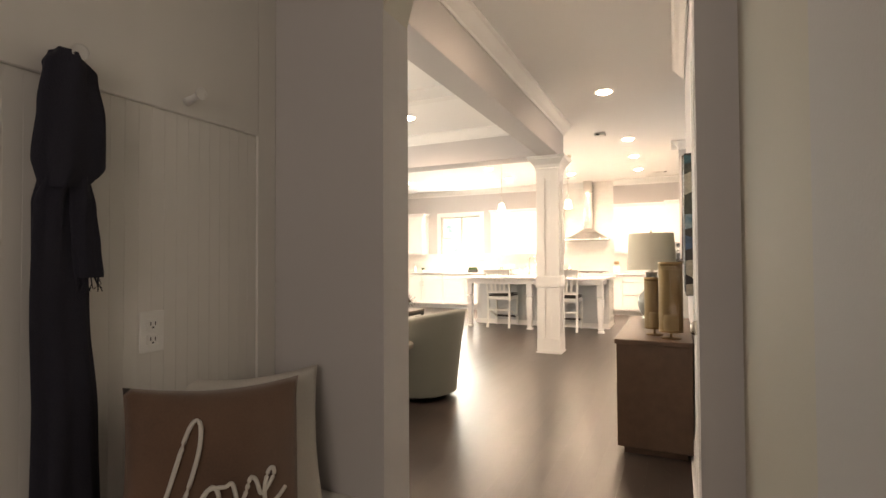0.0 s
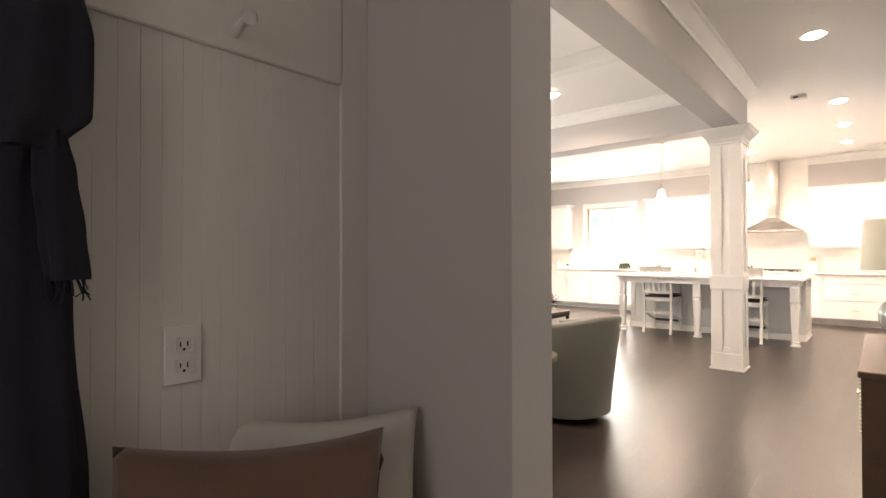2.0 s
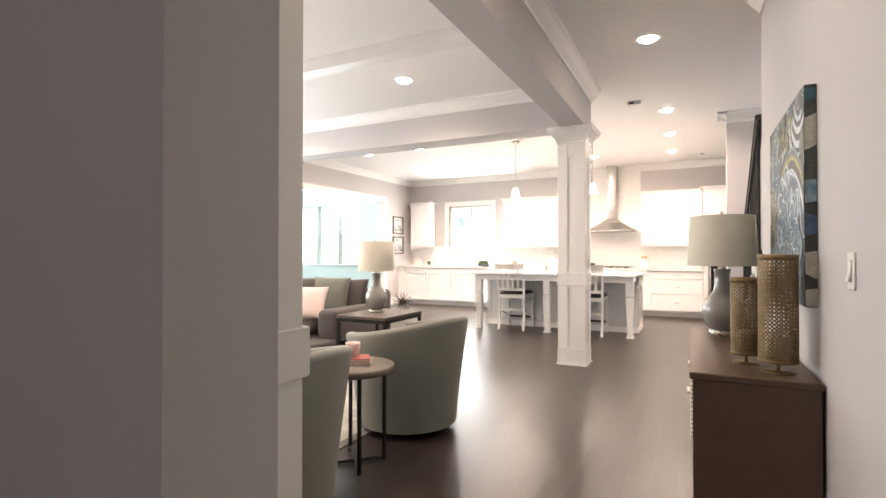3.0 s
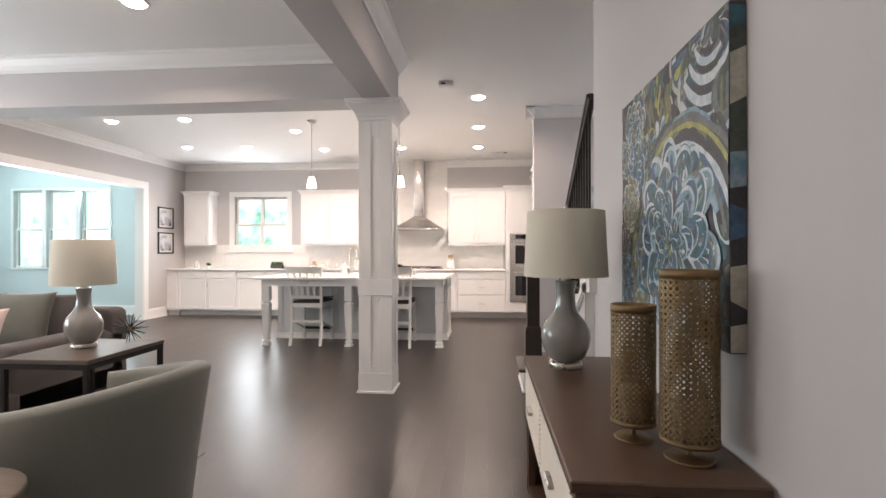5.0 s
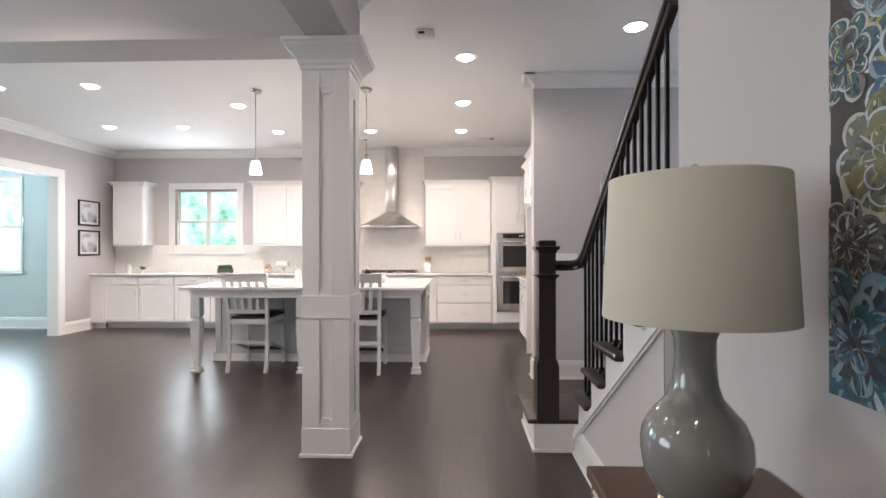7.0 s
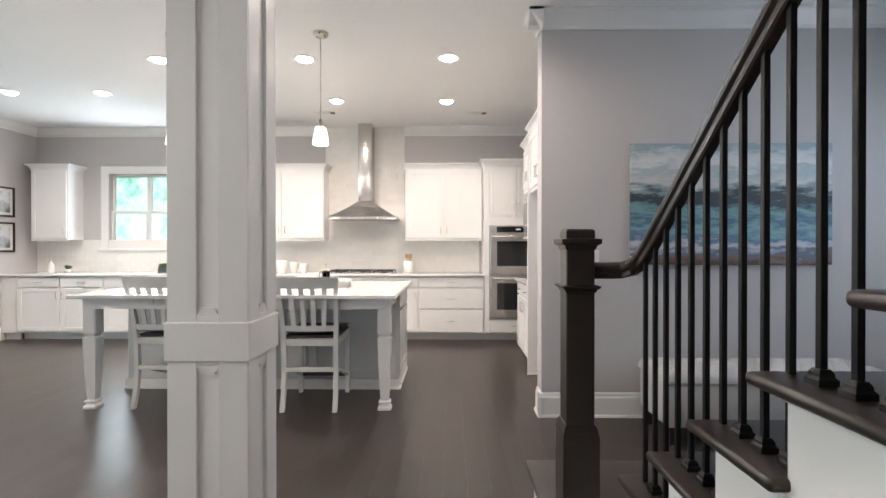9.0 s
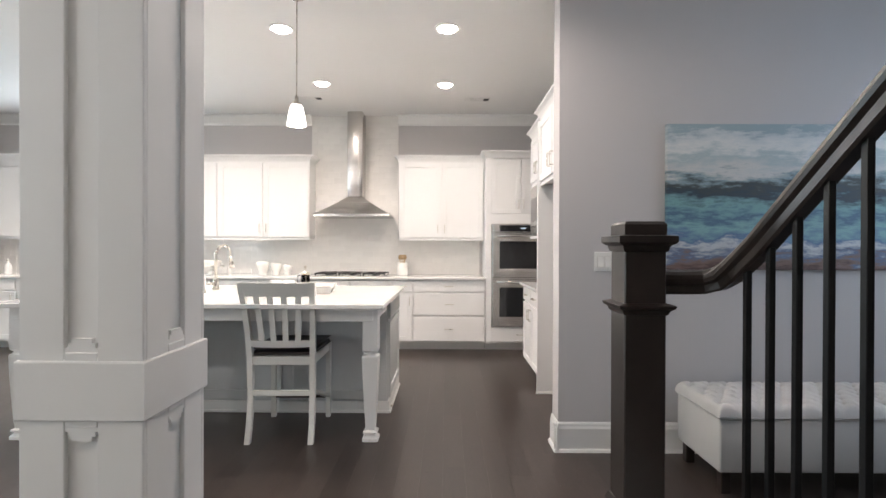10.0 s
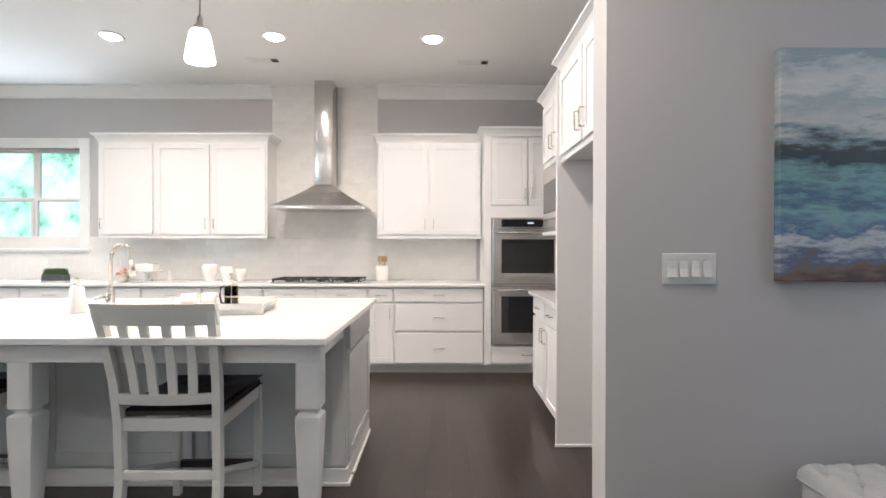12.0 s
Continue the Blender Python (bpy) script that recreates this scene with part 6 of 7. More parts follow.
    # scalloped olive leaf beside the large rosette, and the dotted leaf under it
    blob((0.27, 0.27), 0.17, 0.06, 1.65, GREY_, 0.08)
    blob((0.27, 0.265), 0.155, 0.045, 1.65, OLIVE_, 0.08)
    blob((0.20, 0.30), 0.16, 0.05, 1.5, UMBER_, 0.08)
    for i in range(9):
        blob((0.285 + rng.uniform(-0.02, 0.02), 0.14 + 0.03 * i), 0.018, 0.010, rng.uniform(0, 3), rng.choice((CREAM_, YELLOW_, MOSS_)), 0.15)
    blob((0.23, 0.07), 0.10, 0.085, 0.6, GREY_, 0.08)
    blob((0.23, 0.07), 0.088, 0.072, 0.6, OLIVE_, 0.08)
    for i in range(14):
        blob((0.23 + rng.uniform(-0.06, 0.06), 0.07 + rng.uniform(-0.05, 0.05)), 0.011, 0.009, 0, rng.choice((YELLOW_, CREAM_, PALE)), 0.12)
    # hooded leaves over the large rosette
    for rr, k, ww in ((0.445, MOSS_, 0.040), (0.44, GREY_, 0.030), (0.425, OLIVE_, 0.026), (0.432, YELLOW_, 0.010), (0.385, UMBER_, 0.035), (0.355, SLATE_, 0.024), (0.375, WHITE_, 0.012), (0.335, YELLOW_, 0.011), (0.31, UMBER_, 0.024)):
        for q in range(3):
            a0 = 1.0 + 0.55 * q + rng.uniform(-0.08, 0.08)
            hood((-0.16, 0.22), rr, a0, a0 + 0.62, k if rng.random() < 0.85 else rng.choice((MOSS_, GREY_, PALE)), ww * rng.uniform(0.8, 1.1))
    rosette((-0.09, 0.28), 0.36, 8, [WHITE_, PALE, WHITE_, GREY_], [PALE, SLATE_, TEAL_, TEAL_, GREY_], [UMBER_, UMBER_, TEAL_], [OLIVE_, YELLOW_, WHITE_, PALE], 8)
    for i in range(10):
        a, q = rng.uniform(0, 6.28), rng.uniform(0.005, 0.035)
        stroke([(-0.09 + q * math.cos(a) + 0.006 * t * math.cos(a + 1.4), 0.28 + q * math.sin(a) + 0.006 * t * math.sin(a + 1.4)) for t in range(6)], 0.004, rng.choice((YELLOW_, SLATE_, WHITE_, OLIVE_)), 0.3, 0.2)
    for m, p in zip(layers, paints):
        if len(m.bm.faces):
            part("brushwork", m, p, o)["kind"] = "stuff"
        else:
            m.bm.free()
    # painted wrap on the side edge
    z, lean = 0.004, 0.0
    for k, dz in ((CREAM_, 0.07), (UMBER_, 0.05), (CREAM_, 0.10), (UMBER_, 0.07), (SLATE_, 0.08), (UMBER_, 0.05), (PALE, 0.09), (MOSS_, 0.13), (CREAM_, 0.13), (MOSS_, 0.06), (TEAL_, 0.052)):
        lean2 = rng.uniform(-0.012, 0.012)
        m = Mesh().prism([(-0.0415, z + lean), (-0.001, z - lean), (-0.001, z + dz - lean2), (-0.0415, z + dz + lean2)], "y", -w / 2 - 0.0012, -w / 2 - 0.0004)
        part("edge_paint", m, paints[k], o)
        z += dz
        lean = lean2


flower_painting()


def seascape_material():
    m = bpy.data.materials.new("seascape_paint")
    m.use_nodes = True
    nt = m.node_tree
    p = nt.nodes["Principled BSDF"]
    p.inputs["Roughness"].default_value = 0.55
    c = nt.nodes.new("ShaderNodeTexCoord")
    sep = nt.nodes.new("ShaderNodeSeparateXYZ")
    nt.links.new(c.outputs["Object"], sep.inputs[0])
    mp = nt.nodes.new("ShaderNodeMapping")
    mp.inputs["Scale"].default_value = (2.2, 1, 8.0)
    nt.links.new(c.outputs["Object"], mp.inputs[0])
    n = nt.nodes.new("ShaderNodeTexNoise")
    n.inputs["Scale"].default_value, n.inputs["Detail"].default_value, n.inputs["Roughness"].default_value = 1.6, 8, 0.68
    nt.links.new(mp.outputs[0], n.inputs["Vector"])
    add = nt.nodes.new("ShaderNodeMath")
    add.operation = "MULTIPLY_ADD"
    nt.links.new(n.outputs["Fac"], add.inputs[0])
    add.inputs[1].default_value = 0.42
    nt.links.new(sep.outputs["Z"], add.inputs[2])
    mr = nt.nodes.new("ShaderNodeMapRange")
    mr.inputs["From Min"].default_value, mr.inputs["From Max"].default_value = 0.21, 1.09
    nt.links.new(add.outputs[0], mr.inputs["Value"])
    r = nt.nodes.new("ShaderNodeValToRGB")
    e = r.color_ramp.elements
    e[0].position, e[0].color = 0.0, (0.10, 0.06, 0.05, 1)
    e[1].position, e[1].color = 1.0, (0.30, 0.38, 0.42, 1)
    for pos, col in ((0.06, (0.20, 0.13, 0.11)), (0.10, (0.11, 0.15, 0.24)), (0.17, (0.55, 0.57, 0.58)), (0.22, (0.10, 0.17, 0.30)), (0.30, (0.22, 0.40, 0.42)), (0.38, (0.07, 0.14, 0.22)), (0.45, (0.19, 0.36, 0.38)),
                     (0.53, (0.03, 0.05, 0.07)), (0.60, (0.05, 0.06, 0.06)), (0.645, (0.22, 0.30, 0.33)), (0.70, (0.58, 0.57, 0.55)), (0.80, (0.38, 0.46, 0.48)), (0.87, (0.66, 0.66, 0.64)), (0.95, (0.52, 0.56, 0.57))):
        x = e.new(pos)
        x.color = (*col, 1)
    nt.links.new(mr.outputs[0], r.inputs[0])
    nt.links.new(r.outputs[0], p.inputs["Base Color"])
    b = nt.nodes.new("ShaderNodeBump")
    b.inputs["Strength"].default_value, b.inputs["Distance"].default_value = 0.4, 0.004
    nt.links.new(n.outputs["Fac"], b.inputs["Height"])
    nt.links.new(b.outputs[0], p.inputs["Normal"])
    return m


sea = thing("seascape_painting", "unframed canvas of a stormy blue-green sea and clouds", "painting", (1.667, 8.829, 1.15))
part("canvas", Mesh().box(-0.745, 0.745, -0.035, 0, 0.0, 0.908, 0.003), seascape_material(), sea)

# tufted ottoman in the side hall
ot = thing("tufted_ottoman", "pale grey tufted storage bench against the wall", "ottoman", (0.955, 8.25, 0))
OW, OD = 1.50, 0.50
part("body", Mesh().box(0.012, OW - 0.012, 0.012, OD - 0.012, 0.12, 0.40, 0.012, 2), FABRIC_OTTO, ot)
m = Mesh()


def tuft(u, v):
    x, y = u * OW, v * OD
    gx, gy = x / 0.107, y / 0.083
    row = math.floor(gy + 0.5)
    z = 0.475
    dimple = 0.0
    for rr in (row - 1, row, row + 1):
        cx = math.floor(gx + 0.5 * (rr % 2) + 0.5) - 0.5 * (rr % 2)
        for q in (cx - 1, cx, cx + 1):
            d = math.hypot((gx - q) * 0.107, (gy - rr) * 0.083)
            dimple = max(dimple, math.exp(-(d / 0.019) ** 2) + 0.30 * math.exp(-(d / 0.045) ** 2))
    for g in (gx - gy / 2, gx + gy / 2):
        dimple += 0.26 * math.exp(-(abs(g - round(g)) * 0.09 / 0.008) ** 2)
    e = min(x, OW - x, y, OD - y)
    soft = min(1.0, e / 0.045)
    return (x, y, 0.415 + 0.065 * math.sqrt(max(0, 1 - (1 - soft) ** 2)) - 0.036 * dimple * soft)


m.grid(226, 76, tuft)
part("tufted_lid", m, FABRIC_OTTO, ot)
part("lid_border", Mesh().box(0.0, OW, 0.0, OD, 0.402, 0.4155, 0.005).box(0.004, OW - 0.004, 0.004, OD - 0.004, 0.40, 0.402), FABRIC_OTTO, ot)
m = Mesh()
for r in range(1, 6):
    for c in range(14):
        x, y = (c + 0.5 * (r % 2)) * 0.107, r * 0.083
        if 0.06 < x < OW - 0.06:
            mm = 0.456
            m.lathe([(0, 0.46), (0.008, 0.458), (0.010, 0.453), (0, 0.45)], x, y, 8)
b = part("button", m, FABRIC_OTTO, ot)
b["kind"] = "stuff"
for x in (0.06, OW - 0.06):
    for y in (0.06, OD - 0.06):
        part("foot", Mesh().box(x - 0.025, x + 0.025, y - 0.025, y + 0.025, 0.0, 0.12, 0.003), STAIR_WOOD, ot)

# ---- living room ----
RUG = material("cream_woven_rug", (0.46, 0.44, 0.38), 0.95, color2=(0.30, 0.30, 0.27), scale=16, vary=0.1, fine=0.2, fine_scale=150, bump=0.5, bump_scale=200)
RUG_EDGE = material("grey_rug_border", (0.16, 0.155, 0.14), 0.95, vary=0.15, scale=20, bump=0.5, bump_scale=220)
rug = thing("area_rug", "cream woven rug with a grey border", "rug", (0, 0, 0))
part("field", Mesh().box(-4.8, -2.17, 2.9, 5.42, 0.0005, 0.010, 0.002), RUG, rug)
m = Mesh().box(-4.87, -4.80, 2.83, 5.49, 0.0005, 0.011, 0.002).box(-2.17, -2.10, 2.83, 5.49, 0.0005, 0.011, 0.002).box(-4.80, -2.17, 2.83, 2.9, 0.0005, 0.011, 0.002).box(-4.80, -2.17, 5.42, 5.49, 0.0005, 0.011, 0.002)
part("border", m, RUG_EDGE, rug)


def barrel_chair(x, y, turn):
    """A swivel tub chair that faces -y before its turn."""
    c = thing("barrel_chair", "grey-green upholstered barrel armchair with a curved back", "armchair", (x, y, 0.012), turn, "barrel chairs")
    lo, hi = radians(-40), radians(220)

    def shell(r_off):
        def place(u, v):
            a = lo + (hi - lo) * u
            back = 0.5 + 0.5 * math.sin(a)
            back = max(0.0, min(1.0, back))
            top = 0.625 + 0.125 * back ** 1.6
            z = 0.035 + (top - 0.035) * v
            r = (0.355 + 0.085 * v ** 1.2) + r_off
            return (r * math.cos(a) * 0.98, r * math.sin(a) * 1.0, z)
        return place
    m = Mesh()
    m.grid(49, 14, shell(0.0))
    m.grid(49, 14, shell(-0.085))
    n = 49
    for u_ in (0, 1):
        a = [m.bm.verts.new(shell(0.0)(u_, j / 13)) for j in range(14)]
        b = [m.bm.verts.new(shell(-0.085)(u_, j / 13)) for j in range(14)]
        for j in range(13):
            m.bm.faces.new((a[j], a[j + 1], b[j + 1], b[j]))

    def roll(u, v):
        ox, oy, oz = shell(0.0)(u, 1)
        ix, iy, iz = shell(-0.085)(u, 1)
        t = math.pi * v
        k = 0.5 - 0.5 * math.cos(t)
        return (ox + (ix - ox) * k, oy + (iy - oy) * k, oz + 0.030 * math.sin(t))
    m.grid(49, 9, roll)
    bmesh.ops.remove_doubles(m.bm, verts=m.bm.verts, dist=0.0005)
    part("back_shell", m, FABRIC_CHAIR, c)
    m = Mesh().lathe([(0, 0.035), (0.33, 0.035), (0.345, 0.06), (0.345, 0.30), (0.33, 0.32), (0, 0.32)], 0, -0.02, 40)
    part("seat_base", m, FABRIC_CHAIR, c)
    m = Mesh().lathe([(0, 0.321), (0.31, 0.321), (0.338, 0.34), (0.345, 0.39), (0.325, 0.43), (0.26, 0.445), (0, 0.455)], 0, -0.06, 40)
    part("seat_cushion", m, FABRIC_CHAIR, c)
    part("swivel_base", Mesh().lathe([(0, 0), (0.26, 0), (0.27, 0.01), (0.27, 0.034), (0, 0.034)], seg=40), BLACK, c)
    return c


barrel_chair(-1.975, 4.46, -98)
barrel_chair(-2.0, 3.12, -96)
cushion("cushion", "blush pink cushion on the armchair", FABRIC_PINK, (-1.98, 3.12, 0.455), 60, -14, (0.40, 0.38), 0.13, 0.0, 7)

st = thing("side_table", "round grey wood side table on black metal legs", "side table", (-1.91, 3.75, 0))
GREY_WOOD = material("weathered_grey_wood", (0.20, 0.165, 0.135), 0.55, vary=0.25, scale=5, fine=0.2, fine_scale=50, stretch=(1, 6, 1), bump=0.15, bump_scale=40)
part("tabletop", Mesh().lathe([(0, 0.535), (0.225, 0.535), (0.232, 0.54), (0.232, 0.568), (0.226, 0.574), (0, 0.574)], seg=56), GREY_WOOD, st)
for k in range(4):
    a = math.pi / 4 + k * math.pi / 2
    x, y = 0.175 * math.cos(a), 0.175 * math.sin(a)
    part("leg", Mesh().box(x - 0.009, x + 0.009, y - 0.009, y + 0.009, 0.0, 0.535, 0.001), IRON, st)
for k in range(2):
    a = math.pi / 4 + k * math.pi / 2
    part("cross_bar", Mesh().tube([(0.175 * math.cos(a), 0.175 * math.sin(a), 0.012 + 0.019 * k), (-0.175 * math.cos(a), -0.175 * math.sin(a), 0.012 + 0.019 * k)], 0.009, 4), IRON, st)
PAPER = material("book_pages", (0.62, 0.58, 0.50), 0.8, vary=0.08, scale=40, stretch=(1, 1, 20))
RED = material("coral_red_cover", (0.48, 0.09, 0.07), 0.5, vary=0.08, scale=10)
CREAM = material("cream_cover", (0.55, 0.50, 0.42), 0.5, vary=0.08, scale=10)
for i, (mat, w, d, t, turn, lab) in enumerate(((CREAM, 0.21, 0.155, 0.022, 30, "cream hardback book lying on the side table"), (RED, 0.185, 0.135, 0.02, 38, "coral red book on top of another book"))):
    b = thing("book", lab, "book", (-1.91, 3.74, 0.574 + 0.0225 * i), turn)
    part("cover", Mesh().box(-w / 2, w / 2, -d / 2, d / 2, 0, 0.003, 0.001).box(-w / 2, w / 2, -d / 2, d / 2, t - 0.003, t, 0.001).box(-w / 2, -w / 2 + 0.003, -d / 2, d / 2, 0.003, t - 0.003), mat, b)
    part("pages", Mesh().box(-w / 2 + 0.003, w / 2 - 0.005, -d / 2 + 0.004, d / 2 - 0.004, 0.0031, t - 0.0031), PAPER, b)
WAX = material("pink_ribbed_glass", (0.64, 0.46, 0.43), 0.35, vary=0.08, scale=20)
turned("candle_jar", "small blush pink candle jar on stacked books", "candle", (-1.92, 3.745, 0.6165), [("jar", [(0, 0), (0.036, 0), (0.038, 0.004), (0.044, 0.082), (0.04, 0.082), (0.036, 0.06), (0, 0.058)], WAX)])

et = thing("end_table", "dark wood end table with black metal frame", "end table", (-2.975, 5.61, 0.0))
DARK_TOP = material("dark_rustic_wood", (0.085, 0.06, 0.048), 0.45, vary=0.3, scale=4, fine=0.25, fine_scale=50, stretch=(6, 1, 6), bump=0.12)
part("tabletop", Mesh().box(-0.285, 0.285, -0.355, 0.355, 0.593, 0.62, 0.003), DARK_TOP, et)
part("apron", Mesh().box(-0.28, 0.28, -0.35, -0.33, 0.56, 0.593).box(-0.28, 0.28, 0.33, 0.35, 0.56, 0.593).box(-0.28, -0.26, -0.33, 0.33, 0.56, 0.593).box(0.26, 0.28, -0.33, 0.33, 0.56, 0.593), IRON, et)
for x in (-0.265, 0.265):
    for y in (-0.335, 0.335):
        part("leg", Mesh().box(x - 0.015, x + 0.015, y - 0.015, y + 0.015, 0.0, 0.56, 0.002), IRON, et)
table_lamp(-3.05, 5.65, 0.62, "grey ceramic gourd lamp with linen shade on the end table")
ur = thing("metal_urchin", "small bronze spiked ball ornament on the end table", "ornament", (-2.84, 5.81, 0.62))
rng = random.Random(11)
part("core", Mesh().lathe([(0, 0.08), (0.015, 0.088), (0.02, 0.10), (0.015, 0.112), (0, 0.12)], seg=12), BRASS, ur)
for i in range(34):
    z = 1 - 2 * (i + 0.5) / 34
    a = i * 2.39996
    q = math.sqrt(1 - z * z)
    l = 0.112 if z > -0.6 else 0.098
    part("spike", Mesh().tube([(0.01 * q * math.cos(a), 0.01 * q * math.sin(a), 0.10 + 0.01 * z), (l * q * math.cos(a), l * q * math.sin(a), 0.10 + l * z)], [0.0036, 0.0018], 5), IRON, ur)


def soft_box(w, d, h, r=0.05, bulge=0.02):
    m = Mesh().box(-w / 2, w / 2, -d / 2, d / 2, 0, h, r, 4)
    for v in m.bm.verts:
        a, b = 2 * v.co.x / w, 2 * v.co.y / d
        k = max(0, 1 - a * a) * max(0, 1 - b * b)
        if v.co.z > h / 2:
            v.co.z += bulge * k
    return m


def moved(m, x, y, z):
    for v in m.bm.verts:
        v.co.x += x
        v.co.y += y
        v.co.z += z
    return m


def crowned(w, d, h, r=0.06, bulge=0.04):
    """A plump cushion block with a crowned upper face."""
    m = Mesh()

    def place(u, v, top):
        a, b = 2 * u - 1, 2 * v - 1
        k = (max(0, 1 - a ** 6) * max(0, 1 - b ** 6)) ** 0.5
        kk = max(0, 1 - a * a) * max(0, 1 - b * b)
        z = h / 2 + (h / 2 * k + bulge * kk) * (1 if top else -1) * (1 if top else (h / 2) / (h / 2))
        return (a * w / 2, b * d / 2, z if top else max(0.0, h / 2 - h / 2 * k))
    m.grid(25, 25, lambda u, v: place(u, v, True))
    m.grid(25, 25, lambda u, v: place(u, v, False))
    bmesh.ops.remove_doubles(m.bm, verts=m.bm.verts, dist=0.0005)
    return m


sofa = thing("sectional_sofa", "deep charcoal brown fabric sofa with loose cushions", "sofa", (-4.95, 5.95, 0))
part("base", moved(soft_box(2.75, 1.55, 0.24, 0.03, 0), 0, 0, 0.05), FABRIC_SOFA, sofa)
for x in (-0.68, 0.42):
    part("seat_cushion", moved(crowned(1.10 if x < 0 else 1.08, 1.42, 0.17, 0.05, 0.035), x + 0.02, -0.18, 0.285), FABRIC_SOFA, sofa)
part("arm", moved(soft_box(0.27, 1.10, 0.55, 0.06, 0.015), 1.24, 0.25, 0.05), FABRIC_SOFA, sofa)
part("back", moved(soft_box(2.75, 0.28, 0.72, 0.07, 0.01), 0, 0.70, 0.05), FABRIC_SOFA, sofa)
for x in (-0.78, 0.05, 0.80):
    m = pillow_mesh(0.84, 0.46, 0.24, 0, int(10 + 10 * x))
    for v in m.bm.verts:
        v.co = (v.co.x + x, v.co.y + 0.46 + v.co.z * 0.18, v.co.z + 0.445)
    part("back_cushion", m, FABRIC_SOFA, sofa)
for x in (-1.28, 1.28):
    for y in (-0.68, 0.70):
        part("foot", Mesh().box(x - 0.03, x + 0.03, y - 0.03, y + 0.03, 0, 0.052), STAIR_WOOD, sofa)
SZ = 0.475
cushion("cushion", "blush pink cushion on the dark sofa", FABRIC_PINK, (-4.08, 5.72, SZ), 22, -32, (0.44, 0.42), 0.15, 0, 9)
cushion("cushion", "grey-olive velvet cushion on the dark sofa", FABRIC_OLIVE, (-4.15, 6.20, SZ), 12, -20, (0.50, 0.48), 0.17, 0, 12)
cushion("cushion", "sage and cream patterned cushion on the dark sofa", FABRIC_PATTERN, (-4.72, 6.05, SZ), -24, -18, (0.48, 0.46), 0.16, 0, 14)
cushion("cushion", "white and grey-blue brushed cushion on the dark sofa", FABRIC_FLORAL, (-5.05, 5.92, SZ), -32, -20, (0.46, 0.44), 0.15, 0, 16)
thr = thing("throw_blanket", "pale green knitted throw over the sofa back", "throw", (-5.42, 6.1, 0))
THROW = material("pale_sage_knit", (0.52, 0.54, 0.46), 0.95, vary=0.1, scale=10, fine=0.2, fine_scale=160, bump=0.6, bump_scale=120)


def drape(u, v):
    path = [(0.0, -0.40, SZ + 0.012), (0.0, 0.10, SZ + 0.02), (0.0, 0.20, 0.62), (0.0, 0.30, 0.80), (0.0, 0.42, 0.935), (0.0, 0.52, 0.94), (0.0, 0.70, 0.80)]
    k = v * (len(path) - 1)
    i = min(int(k), len(path) - 2)
    f = k - i
    y = path[i][1] + (path[i + 1][1] - path[i][1]) * f
    z = path[i][2] + (path[i + 1][2] - path[i][2]) * f
    return ((u - 0.5) * 0.42, y - 0.012 * math.sin(5 * math.pi * u + 2 * v), z + 0.008 * math.sin(7 * math.pi * u))


part("knit", Mesh().grid(31, 37, drape), THROW, thr).modifiers.new("thick", "SOLIDIFY").thickness = 0.012
cf = thing("coffee_table", "dark wood coffee table on the rug", "coffee table", (-3.45, 4.05, 0.0105))
part("tabletop", Mesh().box(-0.55, 0.55, -0.35, 0.35, 0.38, 0.41, 0.004), DARK_TOP, cf)
for x in (-0.5, 0.5):
    for y in (-0.3, 0.3):
        part("leg", Mesh().box(x - 0.02, x + 0.02, y - 0.02, y + 0.02, 0, 0.38, 0.002), IRON, cf)
air = turned("air_plant", "spiky grey-green air plant in a small bowl", "plant", (-3.0, 4.12, 0.4205), [("bowl", [(0, 0), (0.05, 0), (0.075, 0.04), (0.07, 0.042), (0, 0.02)], SLATE)])
AIR = material("grey_green_leaf", (0.20, 0.23, 0.17), 0.7, vary=0.3, scale=20)
rng = random.Random(5)
for i in range(26):
    a, q = rng.uniform(0, 6.28), rng.uniform(0.3, 1.0)
    part("leaf", Mesh().tube([(0, 0, 0.03), (0.06 * q * math.cos(a), 0.06 * q * math.sin(a), 0.09), (0.13 * q * math.cos(a), 0.13 * q * math.sin(a), 0.10 + 0.04 * (1 - q))], [0.005, 0.004, 0.0008], 5), AIR, air)

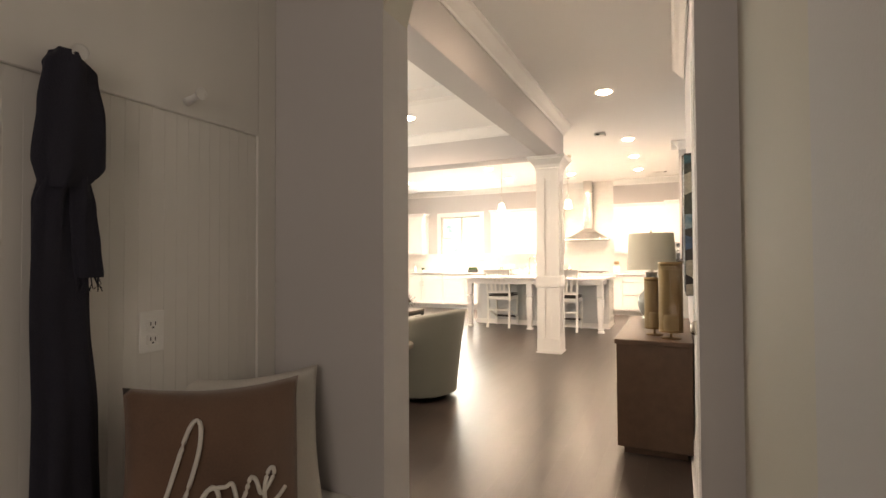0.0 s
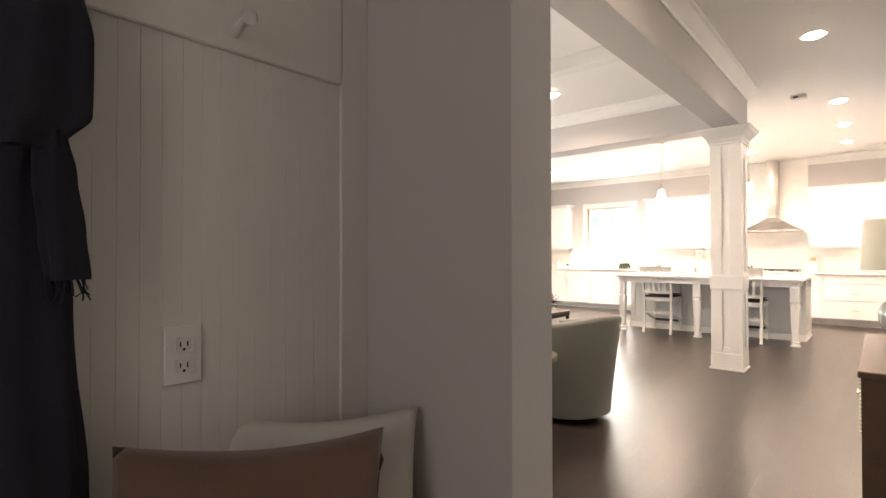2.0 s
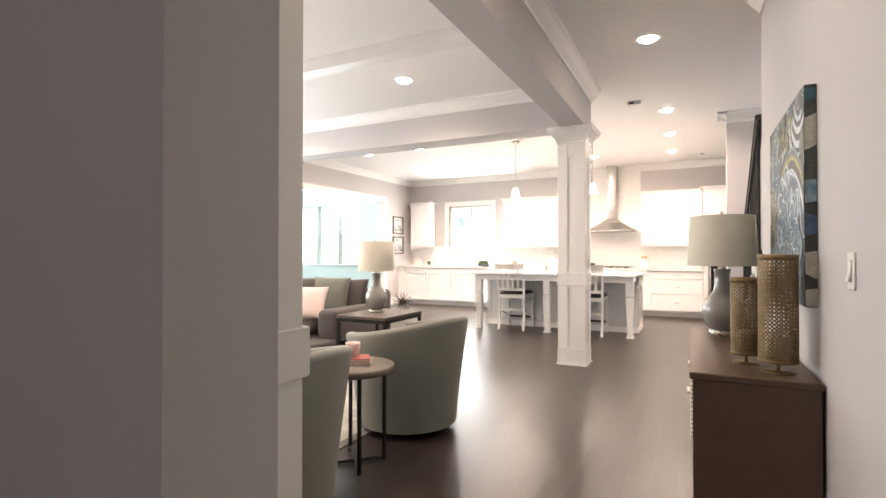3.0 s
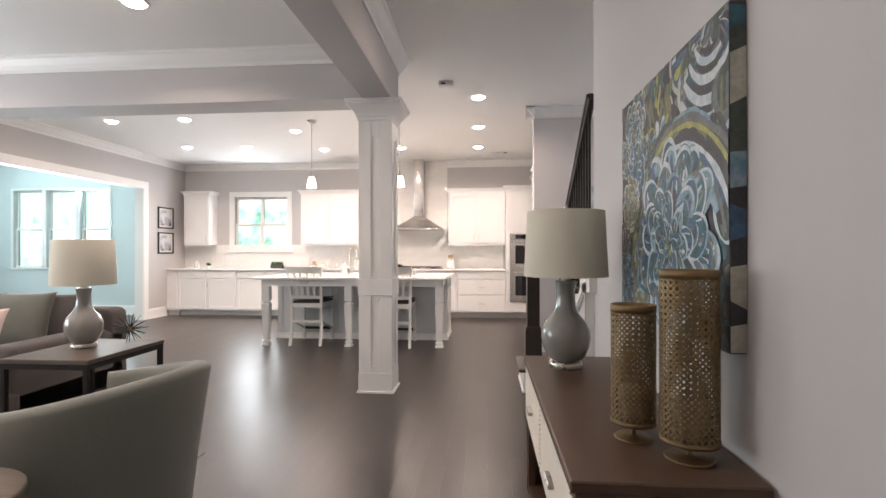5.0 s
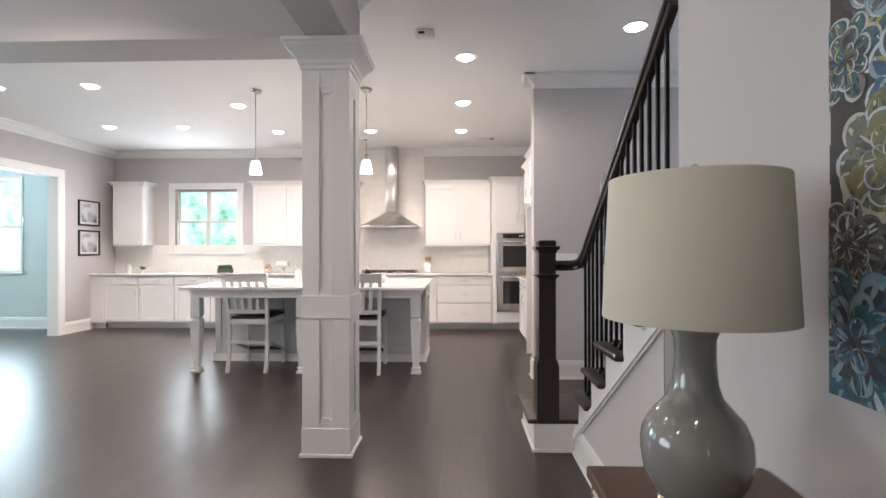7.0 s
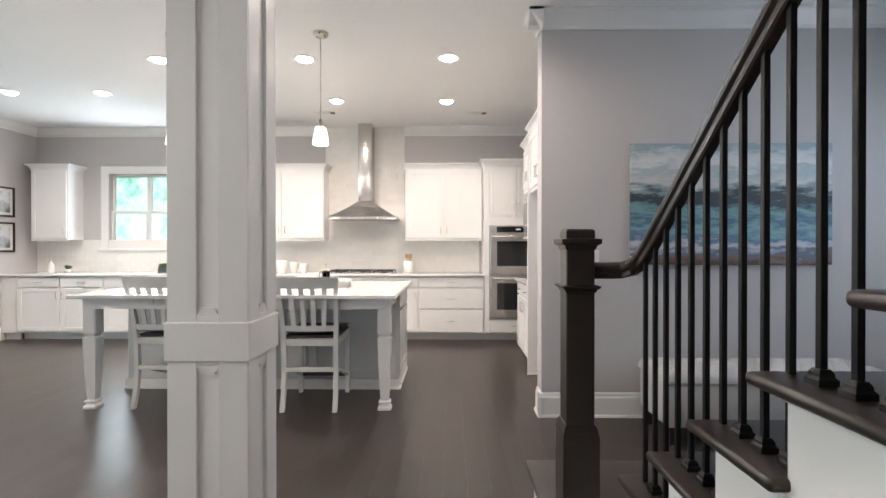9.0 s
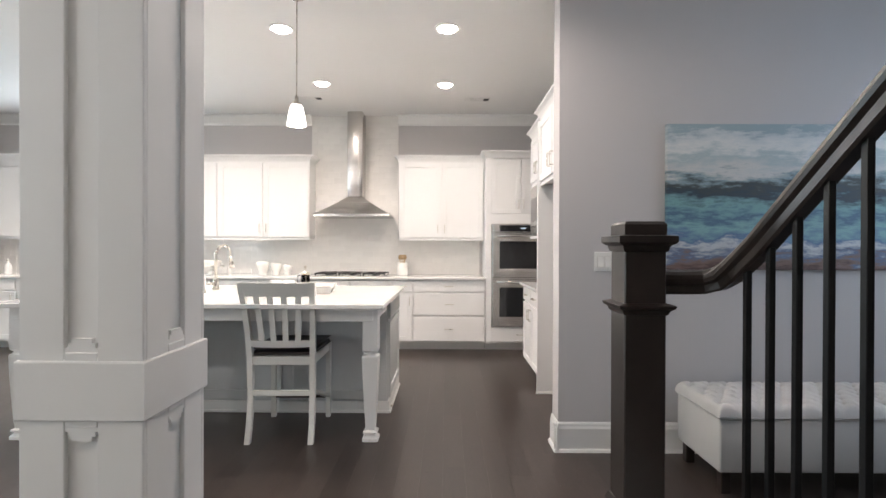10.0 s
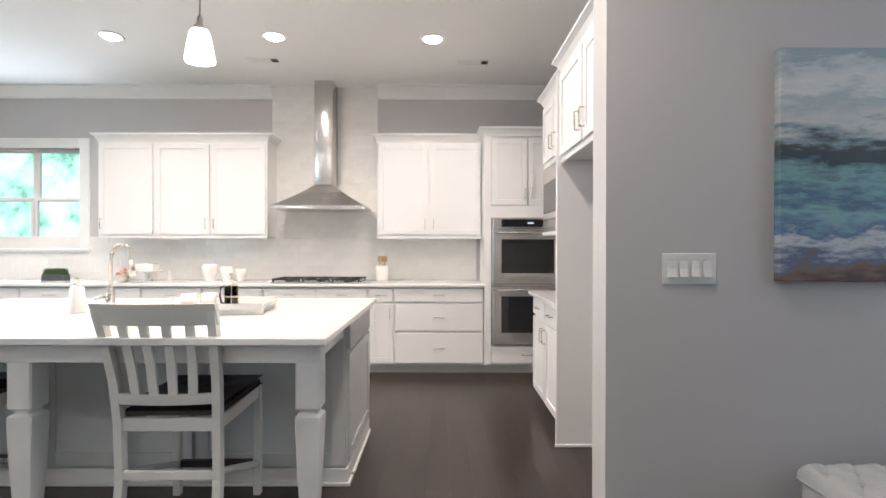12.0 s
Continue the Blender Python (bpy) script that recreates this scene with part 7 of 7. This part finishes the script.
# ---- floor planks ----
def floor_planks():
    rng = random.Random(4)
    w, gap = 0.127, 0.00015
    meshes = []
    for k in range(6):
        length = 0.9 + 0.2 * k
        data_m = Mesh().box(-w / 2 + gap, w / 2 - gap, -length / 2 + gap, length / 2 - gap, -0.02, 0.0)
        data = bpy.data.meshes.new("plank")
        data_m.bm.to_mesh(data)
        data_m.bm.free()
        data.materials.append(PLANK)
        meshes.append((length, data))
    rest = Mesh()
    count = 0
    col = 0
    x = -10.5
    while x < 3.1:
        y = -2.6 - rng.random()
        while y < 12.6:
            length, data = rng.choice(meshes)
            cx, cy = x + w / 2, y + length / 2
            near = -2.1 < cx < 0.25 and 1.9 < cy < 12.2
            if near and count < 300:
                ob = new("plank", data)
                ob.parent = floor
                ob.location = (cx, cy, 0)
                count += 1
            elif cy < 12.9:
                dz = 0.0
                x0, x1, y0, y1 = cx - w / 2 + gap, cx + w / 2 - gap, cy - length / 2 + gap, cy + length / 2 - gap
                vs = [rest.bm.verts.new(p) for p in ((x0, y0, dz), (x1, y0, dz), (x1, y1, dz), (x0, y1, dz), (x0, y0, -0.02), (x1, y0, -0.02), (x1, y1, -0.02), (x0, y1, -0.02))]
                for q in ((0, 1, 2, 3), (0, 4, 5, 1), (1, 5, 6, 2), (2, 6, 7, 3), (3, 7, 4, 0)):
                    rest.bm.faces.new([vs[i] for i in q])
            y += length
        x += w
    ob = part("planks", rest, PLANK, floor)
    ob["kind"] = "stuff"


floor_planks()

# ---- wall tiles ----
def tile_field():
    back = structure("tile_backing", Mesh().box(-2.27, -1.10, BY - 0.006, BY - 0.0005, 0.916, CEIL).box(-6.598, -2.27, BY - 0.006, BY - 0.0005, 0.916, 1.39).box(-1.10, -0.002, BY - 0.006, BY - 0.0005, 0.916, 1.39),
                     GROUT, "white subway tile wall behind the hood", "tile wall")
    w, h, g = 0.1524, 0.0762, 0.0022
    data_m = Mesh().box(-w / 2 + g / 2, w / 2 - g / 2, -0.0035, 0.0, -h / 2 + g / 2, h / 2 - g / 2, 0.0012)
    data = bpy.data.meshes.new("tile")
    data_m.bm.to_mesh(data)
    data_m.bm.free()
    data.materials.append(TILE)
    rest = Mesh()
    row = 0
    z = 0.917 + h / 2
    while z + h / 2 < CEIL:
        x = -2.27 + w / 2 - (w / 2 if row % 2 else 0)
        while x < -1.10 + w / 2:
            a, b = max(x - w / 2, -2.27), min(x + w / 2, -1.10)
            if b - a > w * 0.97:
                ob = new("tile", data)
                ob.parent = back
                ob.location = (x, BY - 0.006, z)
            elif b - a > 0.01:
                rest.box(a + g / 2, b - g / 2, BY - 0.0095, BY - 0.006, z - h / 2 + g / 2, z + h / 2 - g / 2)
            x += w
        row += 1
        z += h
    row = 0
    z = 0.917 + h / 2
    while z - h / 2 < 1.38:
        for lo, hi in ((-6.59, -2.272), (-1.098, -0.005)):
            x = lo + w / 2 - (w / 2 if row % 2 else 0)
            while x - w / 2 < hi:
                a, b = max(x - w / 2, lo), min(x + w / 2, hi)
                blocked = b > -5.62 and a < -4.26 and z + h / 2 > 1.22
                if b - a > 0.012 and not blocked:
                    rest.box(a + g / 2, b - g / 2, BY - 0.0095, BY - 0.006, z - h / 2 + g / 2, min(z + h / 2 - g / 2, 1.389))
                x += w
        row += 1
        z += h
    ob = part("tiles", rest, TILE, back)
    ob["kind"] = "stuff"


tile_field()
